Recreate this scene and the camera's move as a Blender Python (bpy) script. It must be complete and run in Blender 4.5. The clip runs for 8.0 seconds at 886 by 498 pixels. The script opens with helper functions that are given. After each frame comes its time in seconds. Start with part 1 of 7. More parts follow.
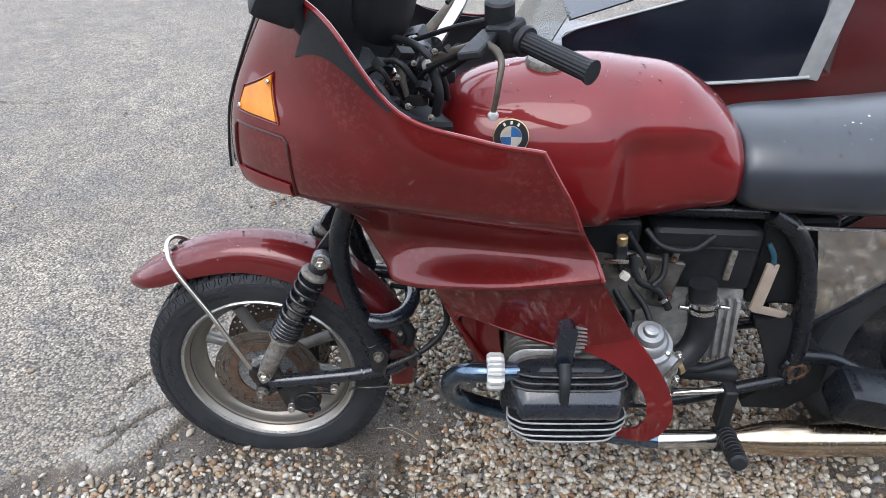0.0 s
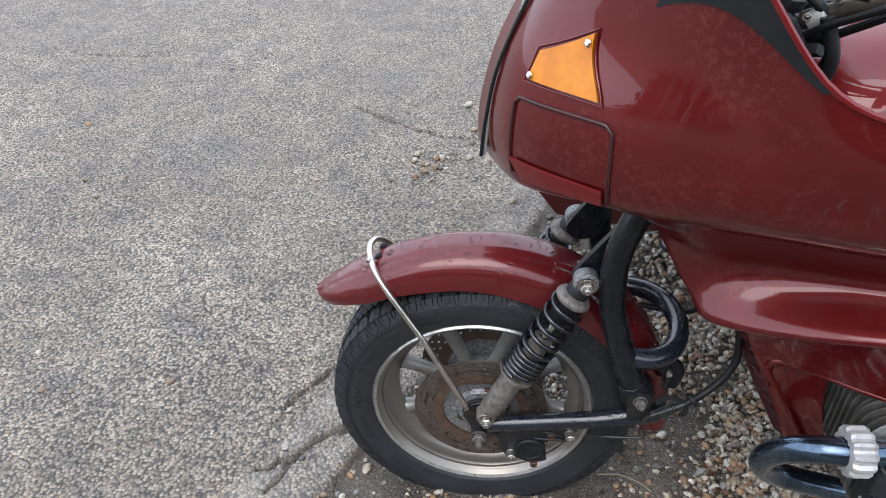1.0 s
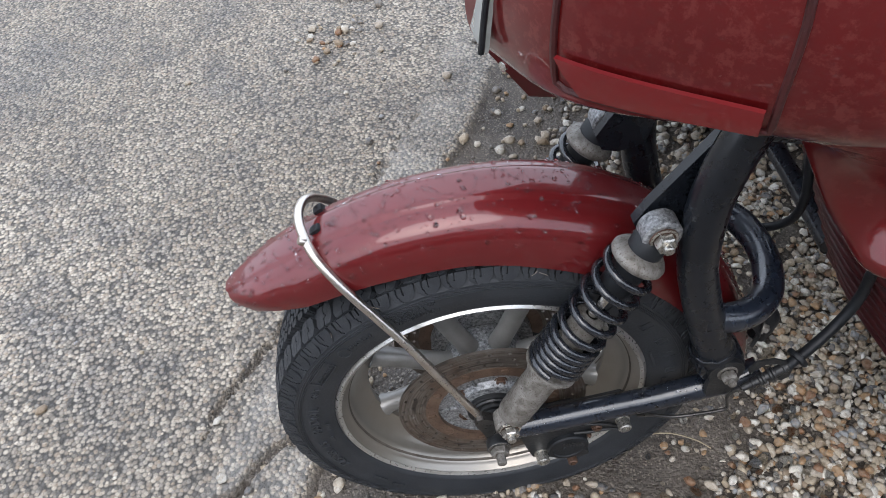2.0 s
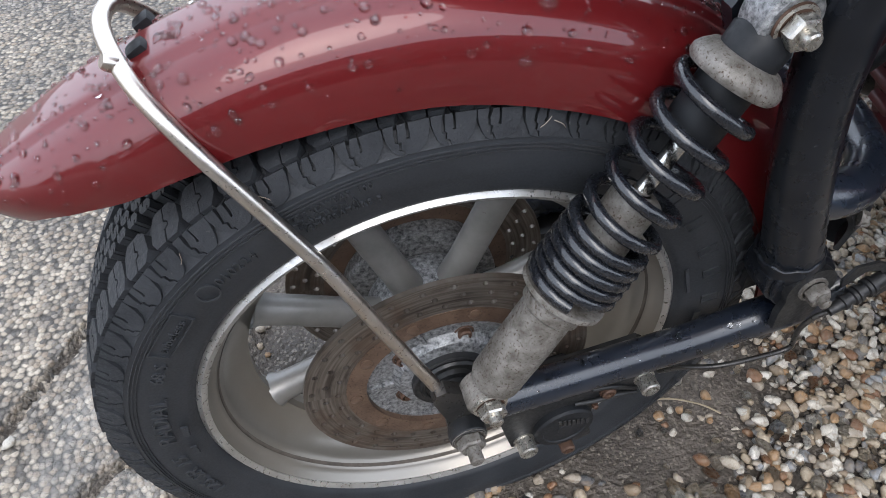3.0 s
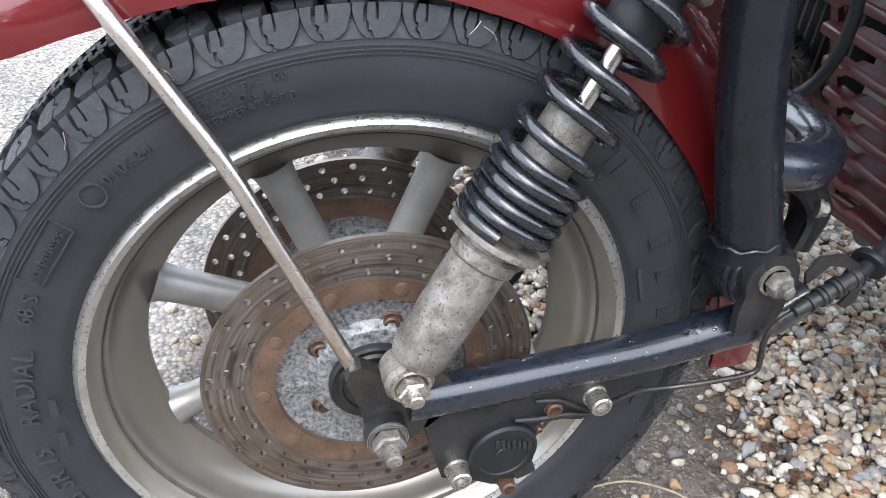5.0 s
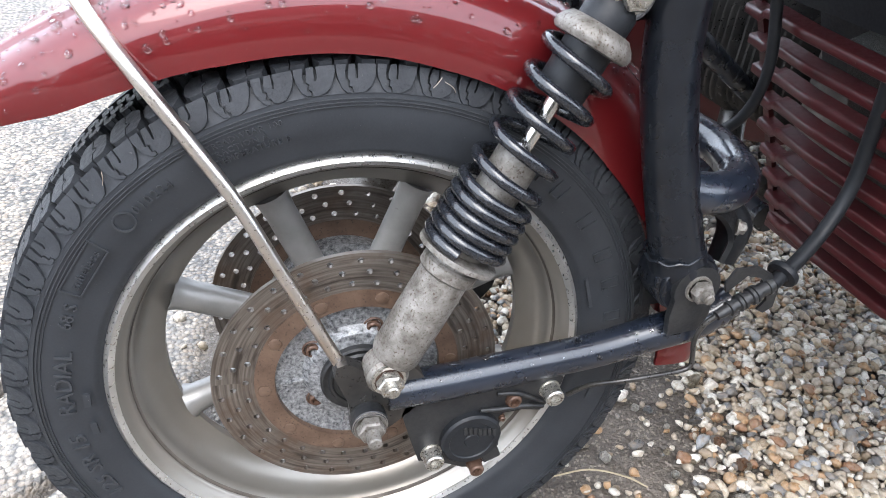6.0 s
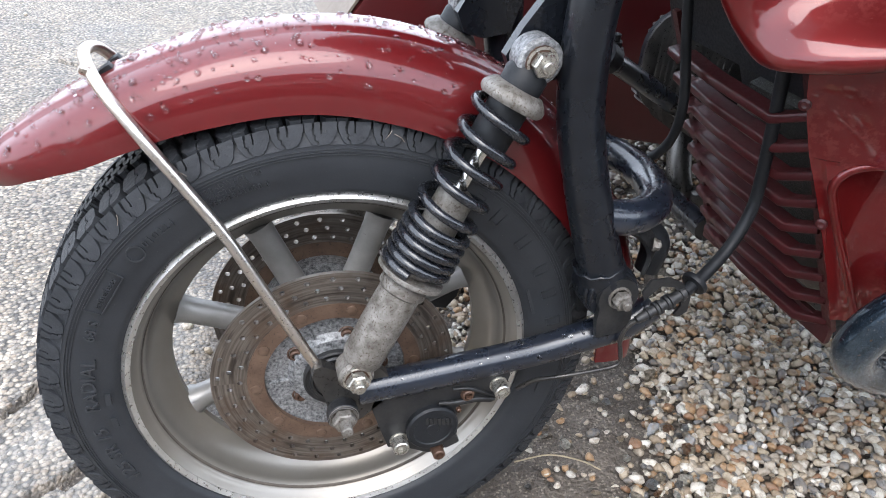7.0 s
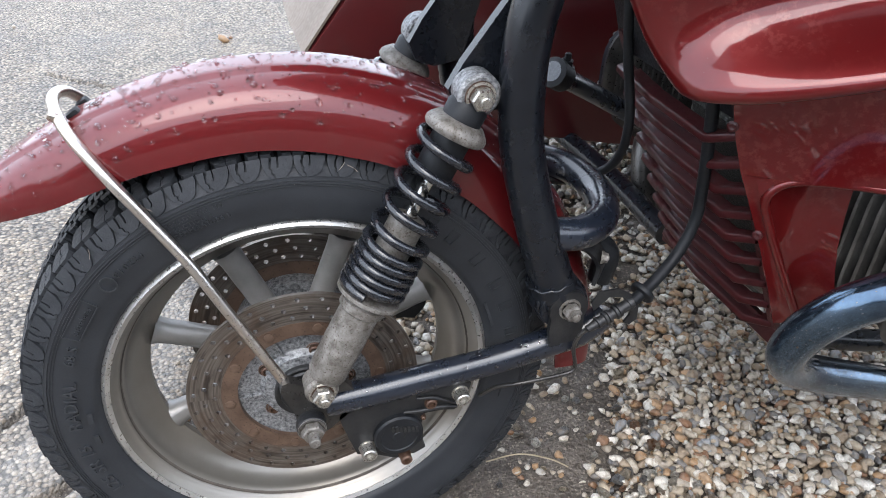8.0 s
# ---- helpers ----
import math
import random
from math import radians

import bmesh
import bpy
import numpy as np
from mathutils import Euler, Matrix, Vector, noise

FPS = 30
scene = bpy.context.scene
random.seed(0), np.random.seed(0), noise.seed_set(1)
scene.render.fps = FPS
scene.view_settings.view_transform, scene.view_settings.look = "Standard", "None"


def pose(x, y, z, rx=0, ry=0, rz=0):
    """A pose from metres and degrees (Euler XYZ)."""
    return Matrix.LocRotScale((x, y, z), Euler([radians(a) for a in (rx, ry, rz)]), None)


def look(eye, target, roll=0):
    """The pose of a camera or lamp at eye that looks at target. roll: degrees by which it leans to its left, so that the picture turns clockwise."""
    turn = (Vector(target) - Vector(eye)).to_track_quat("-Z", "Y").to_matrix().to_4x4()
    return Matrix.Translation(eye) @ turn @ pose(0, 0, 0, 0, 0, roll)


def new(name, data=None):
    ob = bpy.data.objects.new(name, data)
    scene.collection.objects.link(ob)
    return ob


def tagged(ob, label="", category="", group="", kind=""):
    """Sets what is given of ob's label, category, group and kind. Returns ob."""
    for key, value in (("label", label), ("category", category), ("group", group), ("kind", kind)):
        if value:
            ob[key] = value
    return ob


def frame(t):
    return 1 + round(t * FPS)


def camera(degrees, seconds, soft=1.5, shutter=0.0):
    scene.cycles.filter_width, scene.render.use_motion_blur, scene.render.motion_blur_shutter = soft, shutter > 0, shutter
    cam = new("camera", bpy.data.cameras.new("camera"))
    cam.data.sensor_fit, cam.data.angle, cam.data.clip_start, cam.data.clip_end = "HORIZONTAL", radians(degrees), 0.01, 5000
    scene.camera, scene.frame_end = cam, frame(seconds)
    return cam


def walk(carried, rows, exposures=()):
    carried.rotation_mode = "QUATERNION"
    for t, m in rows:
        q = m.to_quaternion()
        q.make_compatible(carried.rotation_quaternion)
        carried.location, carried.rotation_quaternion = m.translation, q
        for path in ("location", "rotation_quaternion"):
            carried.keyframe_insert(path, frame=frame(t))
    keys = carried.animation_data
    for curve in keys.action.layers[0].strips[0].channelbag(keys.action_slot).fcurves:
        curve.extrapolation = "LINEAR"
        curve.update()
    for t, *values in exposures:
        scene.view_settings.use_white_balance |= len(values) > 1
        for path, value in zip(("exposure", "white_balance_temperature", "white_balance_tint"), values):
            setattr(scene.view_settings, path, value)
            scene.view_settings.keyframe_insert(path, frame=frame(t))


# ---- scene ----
cam = camera(60.7, 8.0, soft=0.6)
PATH = [
    (0, (0.409, -1.424, 1.5), (0.416, 0.258, 0.419), 0.4),
    (0.5, (0.254, -1.26, 1.453), (0.136, 0.383, 0.32), -0.6),
    (1, (-0.005, -1.044, 1.369), (-0.114, 0.566, 0.187), -0.6),
    (1.2, (-0.071, -0.965, 1.338), (-0.155, 0.624, 0.127), -1.2),
    (2.3, (-0.122, -0.480, 1.081), (0.150, 0.781, -0.448), -0.1),
    (2.5, (-0.142, -0.437, 1.017), (0.242, 0.794, -0.511), 3.3),
    (2.8, (-0.151, -0.392, 0.913), (0.298, 0.823, -0.612), 4.3),
    (3, (-0.148, -0.398, 0.826), (0.334, 0.871, -0.643), 4.8),
    (3.2, (-0.124, -0.410, 0.757), (0.357, 0.958, -0.624), 3.9),
    (3.5, (-0.124, -0.434, 0.686), (0.433, 1.083, -0.493), 5.5),
    (4, (-0.119, -0.474, 0.661), (0.475, 1.109, -0.407), 7.2),
    (5.5, (-0.116, -0.497, 0.658), (0.469, 1.112, -0.376), 7.3),
    (6, (-0.123, -0.568, 0.715), (0.464, 1.048, -0.308), 7.0),
    (6.5, (-0.116, -0.631, 0.77), (0.455, 0.989, -0.255), 6.3),
    (7, (-0.106, -0.669, 0.8), (0.449, 0.952, -0.232), 5.4),
    (7.5, (-0.096, -0.705, 0.843), (0.443, 0.91, -0.206), 4.8),
    (8, (-0.07, -0.701, 0.853), (0.475, 0.905, -0.206), 3.7),
]
EXPOSURES = [(0.0, 0.14), (0.5, 0.05), (1.0, -0.10), (2.5, 0.03), (3.0, 0.10), (3.5, 0.43), (4.0, 0.66), (5.5, 1.16), (6.0, 1.10), (7.0, 0.73), (8.0, 0.50)]
walk(cam, [(t, look(eye, target, roll)) for t, eye, target, roll in PATH], EXPOSURES)

# ---------------------------------------------------------------- world and light
SUN_AZIMUTH, SUN_ELEVATION = radians(205), radians(52)
world = bpy.data.worlds.new("overcast")
scene.world = world
world.use_nodes = True
wn, wl = world.node_tree.nodes, world.node_tree.links
wn.clear()
sky = wn.new("ShaderNodeTexSky")
sky.sky_type, sky.sun_disc = "NISHITA", False
sky.sun_elevation, sky.sun_rotation = SUN_ELEVATION, SUN_AZIMUTH
sky.air_density, sky.dust_density, sky.ozone_density = 1.0, 4.0, 1.0
sky_bg = wn.new("ShaderNodeBackground")
sky_bg.inputs["Strength"].default_value = 0.06
cloud_bg = wn.new("ShaderNodeBackground")
w_coord = wn.new("ShaderNodeTexCoord")
w_noise = wn.new("ShaderNodeTexNoise")
w_noise.inputs["Scale"].default_value = 2.2
w_noise.inputs["Detail"].default_value = 5.0
w_ramp = wn.new("ShaderNodeValToRGB")
w_ramp.color_ramp.elements[0].position, w_ramp.color_ramp.elements[0].color = 0.3, (0.63, 0.72, 0.86, 1)
w_ramp.color_ramp.elements[1].position, w_ramp.color_ramp.elements[1].color = 0.7, (0.90, 0.98, 1.13, 1)
cloud_bg.inputs["Strength"].default_value = 2.1
w_add = wn.new("ShaderNodeAddShader")
w_out = wn.new("ShaderNodeOutputWorld")
wl.new(w_coord.outputs["Generated"], w_noise.inputs["Vector"])
wl.new(w_noise.outputs["Fac"], w_ramp.inputs["Fac"])
wl.new(w_ramp.outputs["Color"], cloud_bg.inputs["Color"])
wl.new(sky.outputs["Color"], sky_bg.inputs["Color"])
wl.new(sky_bg.outputs[0], w_add.inputs[0])
wl.new(cloud_bg.outputs[0], w_add.inputs[1])
wl.new(w_add.outputs[0], w_out.inputs["Surface"])

sun_data = bpy.data.lights.new("sun", "SUN")
sun_data.energy, sun_data.angle, sun_data.color = 1.1, radians(40), (1.0, 0.985, 0.985)
sun = new("sun", sun_data)
sun.matrix_world = look((0, 0, 8), (0 + 2.2, 5.0, 0))
scene.view_settings.exposure = 0.0

# ---------------------------------------------------------------- materials


def material(name, rough=0.5, metal=0.0, coat=0.0, coat_rough=0.05, ior=1.5):
    m = bpy.data.materials.new(name)
    m.use_nodes = True
    b = m.node_tree.nodes["Principled BSDF"]
    b.inputs["Roughness"].default_value, b.inputs["Metallic"].default_value = rough, metal
    b.inputs["Coat Weight"].default_value, b.inputs["Coat Roughness"].default_value = coat, coat_rough
    b.inputs["IOR"].default_value = ior
    return m, m.node_tree, b


def tex(nt, kind, scale, detail=4.0, source="Object", rough=0.6):
    c = nt.nodes.new("ShaderNodeTexCoord")
    n = nt.nodes.new(kind)
    n.inputs["Scale"].default_value = scale
    if kind == "ShaderNodeTexNoise":
        n.inputs["Detail"].default_value = detail
        n.inputs["Roughness"].default_value = rough
    nt.links.new(c.outputs[source], n.inputs["Vector"])
    return n


def ramp(nt, fac, stops):
    r = nt.nodes.new("ShaderNodeValToRGB")
    e = r.color_ramp.elements
    while len(e) < len(stops):
        e.new(0.5)
    for el, (p, c) in zip(e, stops):
        el.position, el.color = p, (*c, 1)
    nt.links.new(fac, r.inputs["Fac"])
    return r


def grey_ramp(nt, fac, lo, hi, a, b):
    return ramp(nt, fac, [(lo, (a, a, a)), (hi, (b, b, b))])


def mix(nt, fac, a, b, blend="MIX"):
    m = nt.nodes.new("ShaderNodeMix")
    m.data_type, m.blend_type = "RGBA", blend
    for sock, v in ((m.inputs[0], fac), (m.inputs[6], a), (m.inputs[7], b)):
        if hasattr(v, "is_linked"):
            nt.links.new(v, sock)
        elif isinstance(v, tuple):
            sock.default_value = (*v, 1)
        else:
            sock.default_value = v
    return m.outputs[2]


def bump(nt, b, height, strength=0.3, dist=0.001, chain=None):
    n = nt.nodes.new("ShaderNodeBump")
    n.inputs["Strength"].default_value, n.inputs["Distance"].default_value = strength, dist
    nt.links.new(height, n.inputs["Height"])
    if chain is not None:
        nt.links.new(chain, n.inputs["Normal"])
    nt.links.new(n.outputs[0], b.inputs["Normal"])
    return n.outputs[0]


def surface(name, a, b, scale=20, fine=180, rough=(0.35, 0.55), metal=0.0, coat=0.0, coat_rough=0.05, relief=0.15, dist=0.0006, speck=None, speck_at=0.68):
    """Two colours blended at a coarse scale, fine grain on roughness and relief, optional specks of dirt."""
    m, nt, p = material(name, 0.5, metal, coat, coat_rough)
    coarse, grain = tex(nt, "ShaderNodeTexNoise", scale, 6), tex(nt, "ShaderNodeTexNoise", fine, 4)
    col = ramp(nt, coarse.outputs["Fac"], [(0.32, a), (0.7, b)]).outputs["Color"]
    if speck:
        f = grey_ramp(nt, grain.outputs["Fac"], speck_at - 0.04, speck_at + 0.06, 0, 1)
        col = mix(nt, f.outputs["Color"], col, speck)
    nt.links.new(col, p.inputs["Base Color"])
    r = grey_ramp(nt, grain.outputs["Fac"], 0.35, 0.7, rough[0], rough[1])
    nt.links.new(r.outputs["Color"], p.inputs["Roughness"])
    if relief:
        bump(nt, p, grain.outputs["Fac"], relief, dist)
    return m


def paint_material(name, a, b, dust, spots=0.0, coat_ior=1.5, flake=0.20):
    """Old burgundy car paint: lacquer with a soft waviness, dried drops in patches and road dust."""
    m, nt, p = material(name, 0.40, flake, 1.0, 0.03)
    p.inputs["Specular IOR Level"].default_value = 0.2
    p.inputs["Coat IOR"].default_value = coat_ior
    coarse = tex(nt, "ShaderNodeTexNoise", 7, 5)
    fine = tex(nt, "ShaderNodeTexNoise", 260, 3)
    drip = tex(nt, "ShaderNodeTexNoise", 24, 8)
    col = ramp(nt, coarse.outputs["Fac"], [(0.3, a), (0.72, b)]).outputs["Color"]
    f1 = grey_ramp(nt, drip.outputs["Fac"], 0.58, 0.78, 0, dust)
    col = mix(nt, f1.outputs["Color"], col, (0.17, 0.10, 0.085))
    f2 = grey_ramp(nt, fine.outputs["Fac"], 0.7, 0.76, 0, dust)
    col = mix(nt, f2.outputs["Color"], col, (0.30, 0.22, 0.18))
    r = grey_ramp(nt, drip.outputs["Fac"], 0.4, 0.8, 0.02, 0.02 + 0.35 * dust).outputs["Color"]
    if spots:
        where = grey_ramp(nt, tex(nt, "ShaderNodeTexNoise", 6, 3).outputs["Fac"], 0.46, 0.60, 0, spots)
        blots = grey_ramp(nt, tex(nt, "ShaderNodeTexNoise", 95, 5, rough=0.7).outputs["Fac"], 0.50, 0.60, 0, 1)
        f3 = mix(nt, 1.0, where.outputs["Color"], blots.outputs["Color"], "MULTIPLY")
        col = mix(nt, f3, col, (0.21, 0.040, 0.034))
        r = mix(nt, f3, r, (0.3, 0.3, 0.3))
    nt.links.new(col, p.inputs["Base Color"])
    nt.links.new(r, p.inputs["Coat Roughness"])
    bump(nt, p, coarse.outputs["Fac"], 0.04, 0.004)
    return m


RED = paint_material("burgundy_paint", (0.140, 0.0066, 0.0082), (0.190, 0.0090, 0.0105), 0.06)
RED_DUSTY = paint_material("burgundy_paint_weathered", (0.102, 0.0052, 0.0058), (0.140, 0.0070, 0.0076), 0.10, 0.40, 1.5, 0.45)
RED_FENDER = paint_material("burgundy_mudguard_paint", (0.100, 0.0068, 0.0082), (0.130, 0.0088, 0.0104), 0.08, 0.0, 1.52)
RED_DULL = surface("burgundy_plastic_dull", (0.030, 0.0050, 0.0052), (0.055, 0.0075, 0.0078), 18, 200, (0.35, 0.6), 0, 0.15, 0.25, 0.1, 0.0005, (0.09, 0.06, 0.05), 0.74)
LOUVRE = surface("maroon_louvre_plastic", (0.038, 0.0064, 0.0072), (0.062, 0.0098, 0.0108), 18, 200, (0.32, 0.50), 0, 0.15, 0.2, 0.05, 0.0005, (0.12, 0.08, 0.07), 0.73)
LOUVRE.node_tree.nodes["Principled BSDF"].inputs["Specular IOR Level"].default_value = 0.3
RED_DARK = surface("dark_red_sidecar_paint", (0.055, 0.0045, 0.0052), (0.080, 0.006, 0.0068), 3, 120, (0.3, 0.5), 0, 0.6, 0.12, 0.05)
RUBBER = surface("tyre_rubber", (0.0178, 0.0198, 0.0232), (0.0308, 0.0338, 0.0386), 14, 520, (0.40, 0.62), 0, 0, 0.1, 0.25, 0.0004, (0.34, 0.325, 0.30), 0.755)
RUBBER.node_tree.nodes["Principled BSDF"].inputs["Specular IOR Level"].default_value = 0.40
BLACK = surface("black_frame_paint", (0.0058, 0.0070, 0.0098), (0.0110, 0.0132, 0.0175), 24, 60, (0.24, 0.36), 0, 0.30, 0.10, 0.0, 0.0004, (0.045, 0.043, 0.042), 0.77)
BLACK.node_tree.nodes["Principled BSDF"].inputs["Specular IOR Level"].default_value = 0.28
BLACK_DULL = surface("black_plastic", (0.006, 0.0068, 0.0085), (0.014, 0.0155, 0.018), 22, 300, (0.42, 0.62), 0, 0, 0.1, 0.12, 0.0005, (0.055, 0.052, 0.05), 0.75)
BLACK_DULL.node_tree.nodes["Principled BSDF"].inputs["Specular IOR Level"].default_value = 0.32
BLACK_GLOSS = surface("blue_black_enamel", (0.0070, 0.0098, 0.0165), (0.0125, 0.0170, 0.0270), 22, 60, (0.24, 0.36), 0.0, 0.75, 0.12, 0.0, 0.0004, (0.035, 0.036, 0.038), 0.74)
BLACK_GRIMY = surface("grimy_black_steel", (0.0070, 0.0078, 0.0095), (0.024, 0.0238, 0.0236), 55, 320, (0.36, 0.60), 0, 0, 0.1, 0.30, 0.0006, (0.105, 0.098, 0.088), 0.715)
SPRING = surface("spring_enamel", (0.006, 0.007, 0.010), (0.014, 0.016, 0.020), 60, 400, (0.16, 0.34), 0, 0.6, 0.06, 0.1, 0.0004, (0.13, 0.12, 0.11), 0.74)
CHROME = surface("worn_chrome", (0.55, 0.54, 0.52), (0.72, 0.71, 0.69), 40, 300, (0.10, 0.28), 1.0, 0, 0.1, 0.06, 0.0004, (0.22, 0.17, 0.13), 0.72)
STAY = surface("dull_chromed_tube", (0.56, 0.48, 0.40), (0.78, 0.76, 0.74), 16, 420, (0.27, 0.33), 1.0, 0, 0.1, 0)
RIM = surface("silver_rim_paint", (0.250, 0.229, 0.200), (0.320, 0.298, 0.266), 7, 300, (0.30, 0.37), 0.68, 0.1, 0.18, 0.02, 0.0005, (0.10, 0.070, 0.045), 0.80)
SPOKE = surface("silver_spoke_paint", (0.165, 0.160, 0.152), (0.270, 0.263, 0.252), 18, 240, (0.30, 0.46), 0.35, 0.1, 0.25, 0.1, 0.0005, (0.09, 0.075, 0.06), 0.735)
RIM_EDGE = surface("bare_rim_flange", (0.44, 0.43, 0.41), (0.62, 0.61, 0.59), 30, 240, (0.25, 0.45), 0.8, 0, 0.1, 0.1, 0.0005, (0.2, 0.13, 0.08), 0.70)
CAST = surface("oxidised_aluminium", (0.055, 0.058, 0.063), (0.43, 0.435, 0.44), 260, 900, (0.42, 0.66), 0.45, 0, 0.1, 0.7, 0.0007, (0.050, 0.050, 0.052), 0.64)
ZINC = surface("grey_zinc", (0.090, 0.080, 0.066), (0.275, 0.260, 0.240), 90, 520, (0.38, 0.66), 0.35, 0, 0.1, 0.7, 0.0008, (0.070, 0.047, 0.032), 0.61)
RUSTY = surface("rusty_brown_steel", (0.055, 0.030, 0.021), (0.120, 0.069, 0.046), 50, 380, (0.4, 0.65), 0.35, 0, 0.1, 0.3, 0.0006, (0.05, 0.03, 0.022), 0.64)
CARRIER = surface("rusted_disc_carrier", (0.088, 0.054, 0.038), (0.172, 0.112, 0.078), 48, 460, (0.34, 0.60), 0.3, 0, 0.1, 0.3, 0.0006, (0.045, 0.031, 0.025), 0.64)
NUT = surface("plated_fastener", (0.38, 0.36, 0.32), (0.58, 0.56, 0.52), 80, 500, (0.22, 0.45), 0.9, 0, 0.1, 0.2, 0.0004, (0.2, 0.14, 0.09), 0.68)
BLUED = surface("heat_blued_pipe", (0.050, 0.078, 0.120), (0.150, 0.220, 0.300), 20, 300, (0.10, 0.30), 0.95, 0.3, 0.08, 0.10, 0.0005, (0.17, 0.125, 0.085), 0.66)
PIPE_DARK = surface("sooty_pipe_and_shaded_alloy", (0.045, 0.043, 0.042), (0.110, 0.105, 0.098), 22, 260, (0.26, 0.45), 0.7, 0, 0.1, 0.2)
SILENCER = surface("tarnished_silencer", (0.50, 0.38, 0.27), (0.68, 0.58, 0.46), 9, 180, (0.12, 0.3), 1.0, 0, 0.1, 0.05, 0.0005, (0.25, 0.14, 0.08), 0.7)
ENGINE = surface("engine_alloy", (0.050, 0.047, 0.043), (0.150, 0.142, 0.130), 26, 420, (0.3, 0.55), 0.5, 0, 0.1, 0.2, 0.0005, (0.05, 0.043, 0.036), 0.70)
CARB = surface("carburettor_alloy", (0.22, 0.225, 0.23), (0.38, 0.385, 0.39), 26, 220, (0.3, 0.5), 0.6, 0, 0.1, 0.2)
VINYL = surface("seat_vinyl", (0.011, 0.014, 0.021), (0.020, 0.025, 0.034), 14, 900, (0.34, 0.46), 0, 0.75, 0.30, 0.25, 0.0004)
NAVY = surface("dark_side_screen", (0.006, 0.008, 0.014), (0.012, 0.015, 0.024), 8, 200, (0.12, 0.3), 0, 0.3, 0.1, 0.03)
STRIP = surface("grey_pillar_strip", (0.30, 0.31, 0.31), (0.42, 0.43, 0.43), 20, 200, (0.3, 0.5), 0.2, 0, 0.1, 0.1)
CARD = surface("tan_strip", (0.27, 0.215, 0.17), (0.36, 0.30, 0.245), 20, 200, (0.5, 0.7))
AMBER = surface("amber_lens", (0.54, 0.155, 0.0), (0.70, 0.24, 0.0), 30, 300, (0.3, 0.42), 0, 0.25, 0.04, 0.02)
WHITE = surface("white_enamel", (0.62, 0.58, 0.50), (0.70, 0.67, 0.60), 60, 300, (0.25, 0.4), 0, 0.5)
GEARBOX = surface("pale_gearbox_alloy", (0.16, 0.16, 0.16), (0.40, 0.40, 0.40), 28, 300, (0.35, 0.6), 0.45, 0, 0.1, 0.25, 0.0005, (0.07, 0.06, 0.05), 0.68)
POLISHED = surface("polished_side_cover", (0.52, 0.51, 0.49), (0.62, 0.61, 0.59), 12, 160, (0.05, 0.13), 1.0, 0, 0.1, 0.03, 0.0006, (0.3, 0.27, 0.24), 0.72)
LETTER = surface("raised_rubber", (0.021, 0.023, 0.0265), (0.036, 0.0385, 0.043), 60, 420, (0.42, 0.6))
TREAD = surface("worn_tread_rubber", (0.019, 0.0208, 0.0242), (0.034, 0.0365, 0.0410), 40, 260, (0.50, 0.74), 0, 0, 0.1, 0.8, 0.0010, (0.12, 0.117, 0.110), 0.715)
TREAD.node_tree.nodes["Principled BSDF"].inputs["Specular IOR Level"].default_value = 0.30
FIN = surface("bare_alloy_fin", (0.26, 0.26, 0.255), (0.44, 0.44, 0.43), 40, 300, (0.3, 0.5), 0.6, 0, 0.1, 0.15)
COOLER = surface("gritty_cooler_core", (0.012, 0.013, 0.012), (0.045, 0.049, 0.045), 260, 700, (0.5, 0.8), 0.2, 0, 0.1, 1.0, 0.002, (0.16, 0.17, 0.16), 0.62)
DIRT = surface("brake_dust", (0.045, 0.036, 0.029), (0.11, 0.092, 0.075), 45, 400, (0.6, 0.85), 0, 0, 0.1, 0.3, 0.0006)
# Beige stands for the sky reflected by the sidecar's red nose.
NOSE = surface("sky_sheen_beige", (0.15, 0.118, 0.092), (0.215, 0.175, 0.14), 6, 120, (0.5, 0.7))
WIRE = surface("teal_wire", (0.008, 0.05, 0.08), (0.012, 0.06, 0.09), 60, 300, (0.4, 0.6))
BAR = surface("worn_bar_steel", (0.055, 0.045, 0.034), (0.13, 0.11, 0.085), 30, 300, (0.3, 0.5), 0.5)
NUT_PALE = surface("pale_alloy", (0.40, 0.40, 0.39), (0.56, 0.56, 0.55), 40, 300, (0.35, 0.55), 0.4)
BLUE = surface("blue_enamel", (0.03, 0.16, 0.42), (0.04, 0.20, 0.50), 60, 300, (0.25, 0.4), 0, 0.5)
GOLD = surface("brass_rim", (0.45, 0.33, 0.16), (0.55, 0.42, 0.22), 60, 300, (0.3, 0.5), 0.8)
RED_BRIGHT = surface("red_plastic", (0.55, 0.02, 0.015), (0.6, 0.03, 0.02), 60, 300, (0.3, 0.5))
TWIG = surface("dry_grass_stem", (0.25, 0.205, 0.13), (0.35, 0.295, 0.20), 60, 300, (0.6, 0.8))
HOUSE = surface("unseen_wall_plaster", (0.42, 0.38, 0.33), (0.50, 0.46, 0.41), 1.5, 60, (0.7, 0.9))
LEAF = surface("unseen_hedge_leaf", (0.020, 0.030, 0.012), (0.040, 0.055, 0.022), 5, 40, (0.5, 0.7), relief=1.0, dist=0.05)


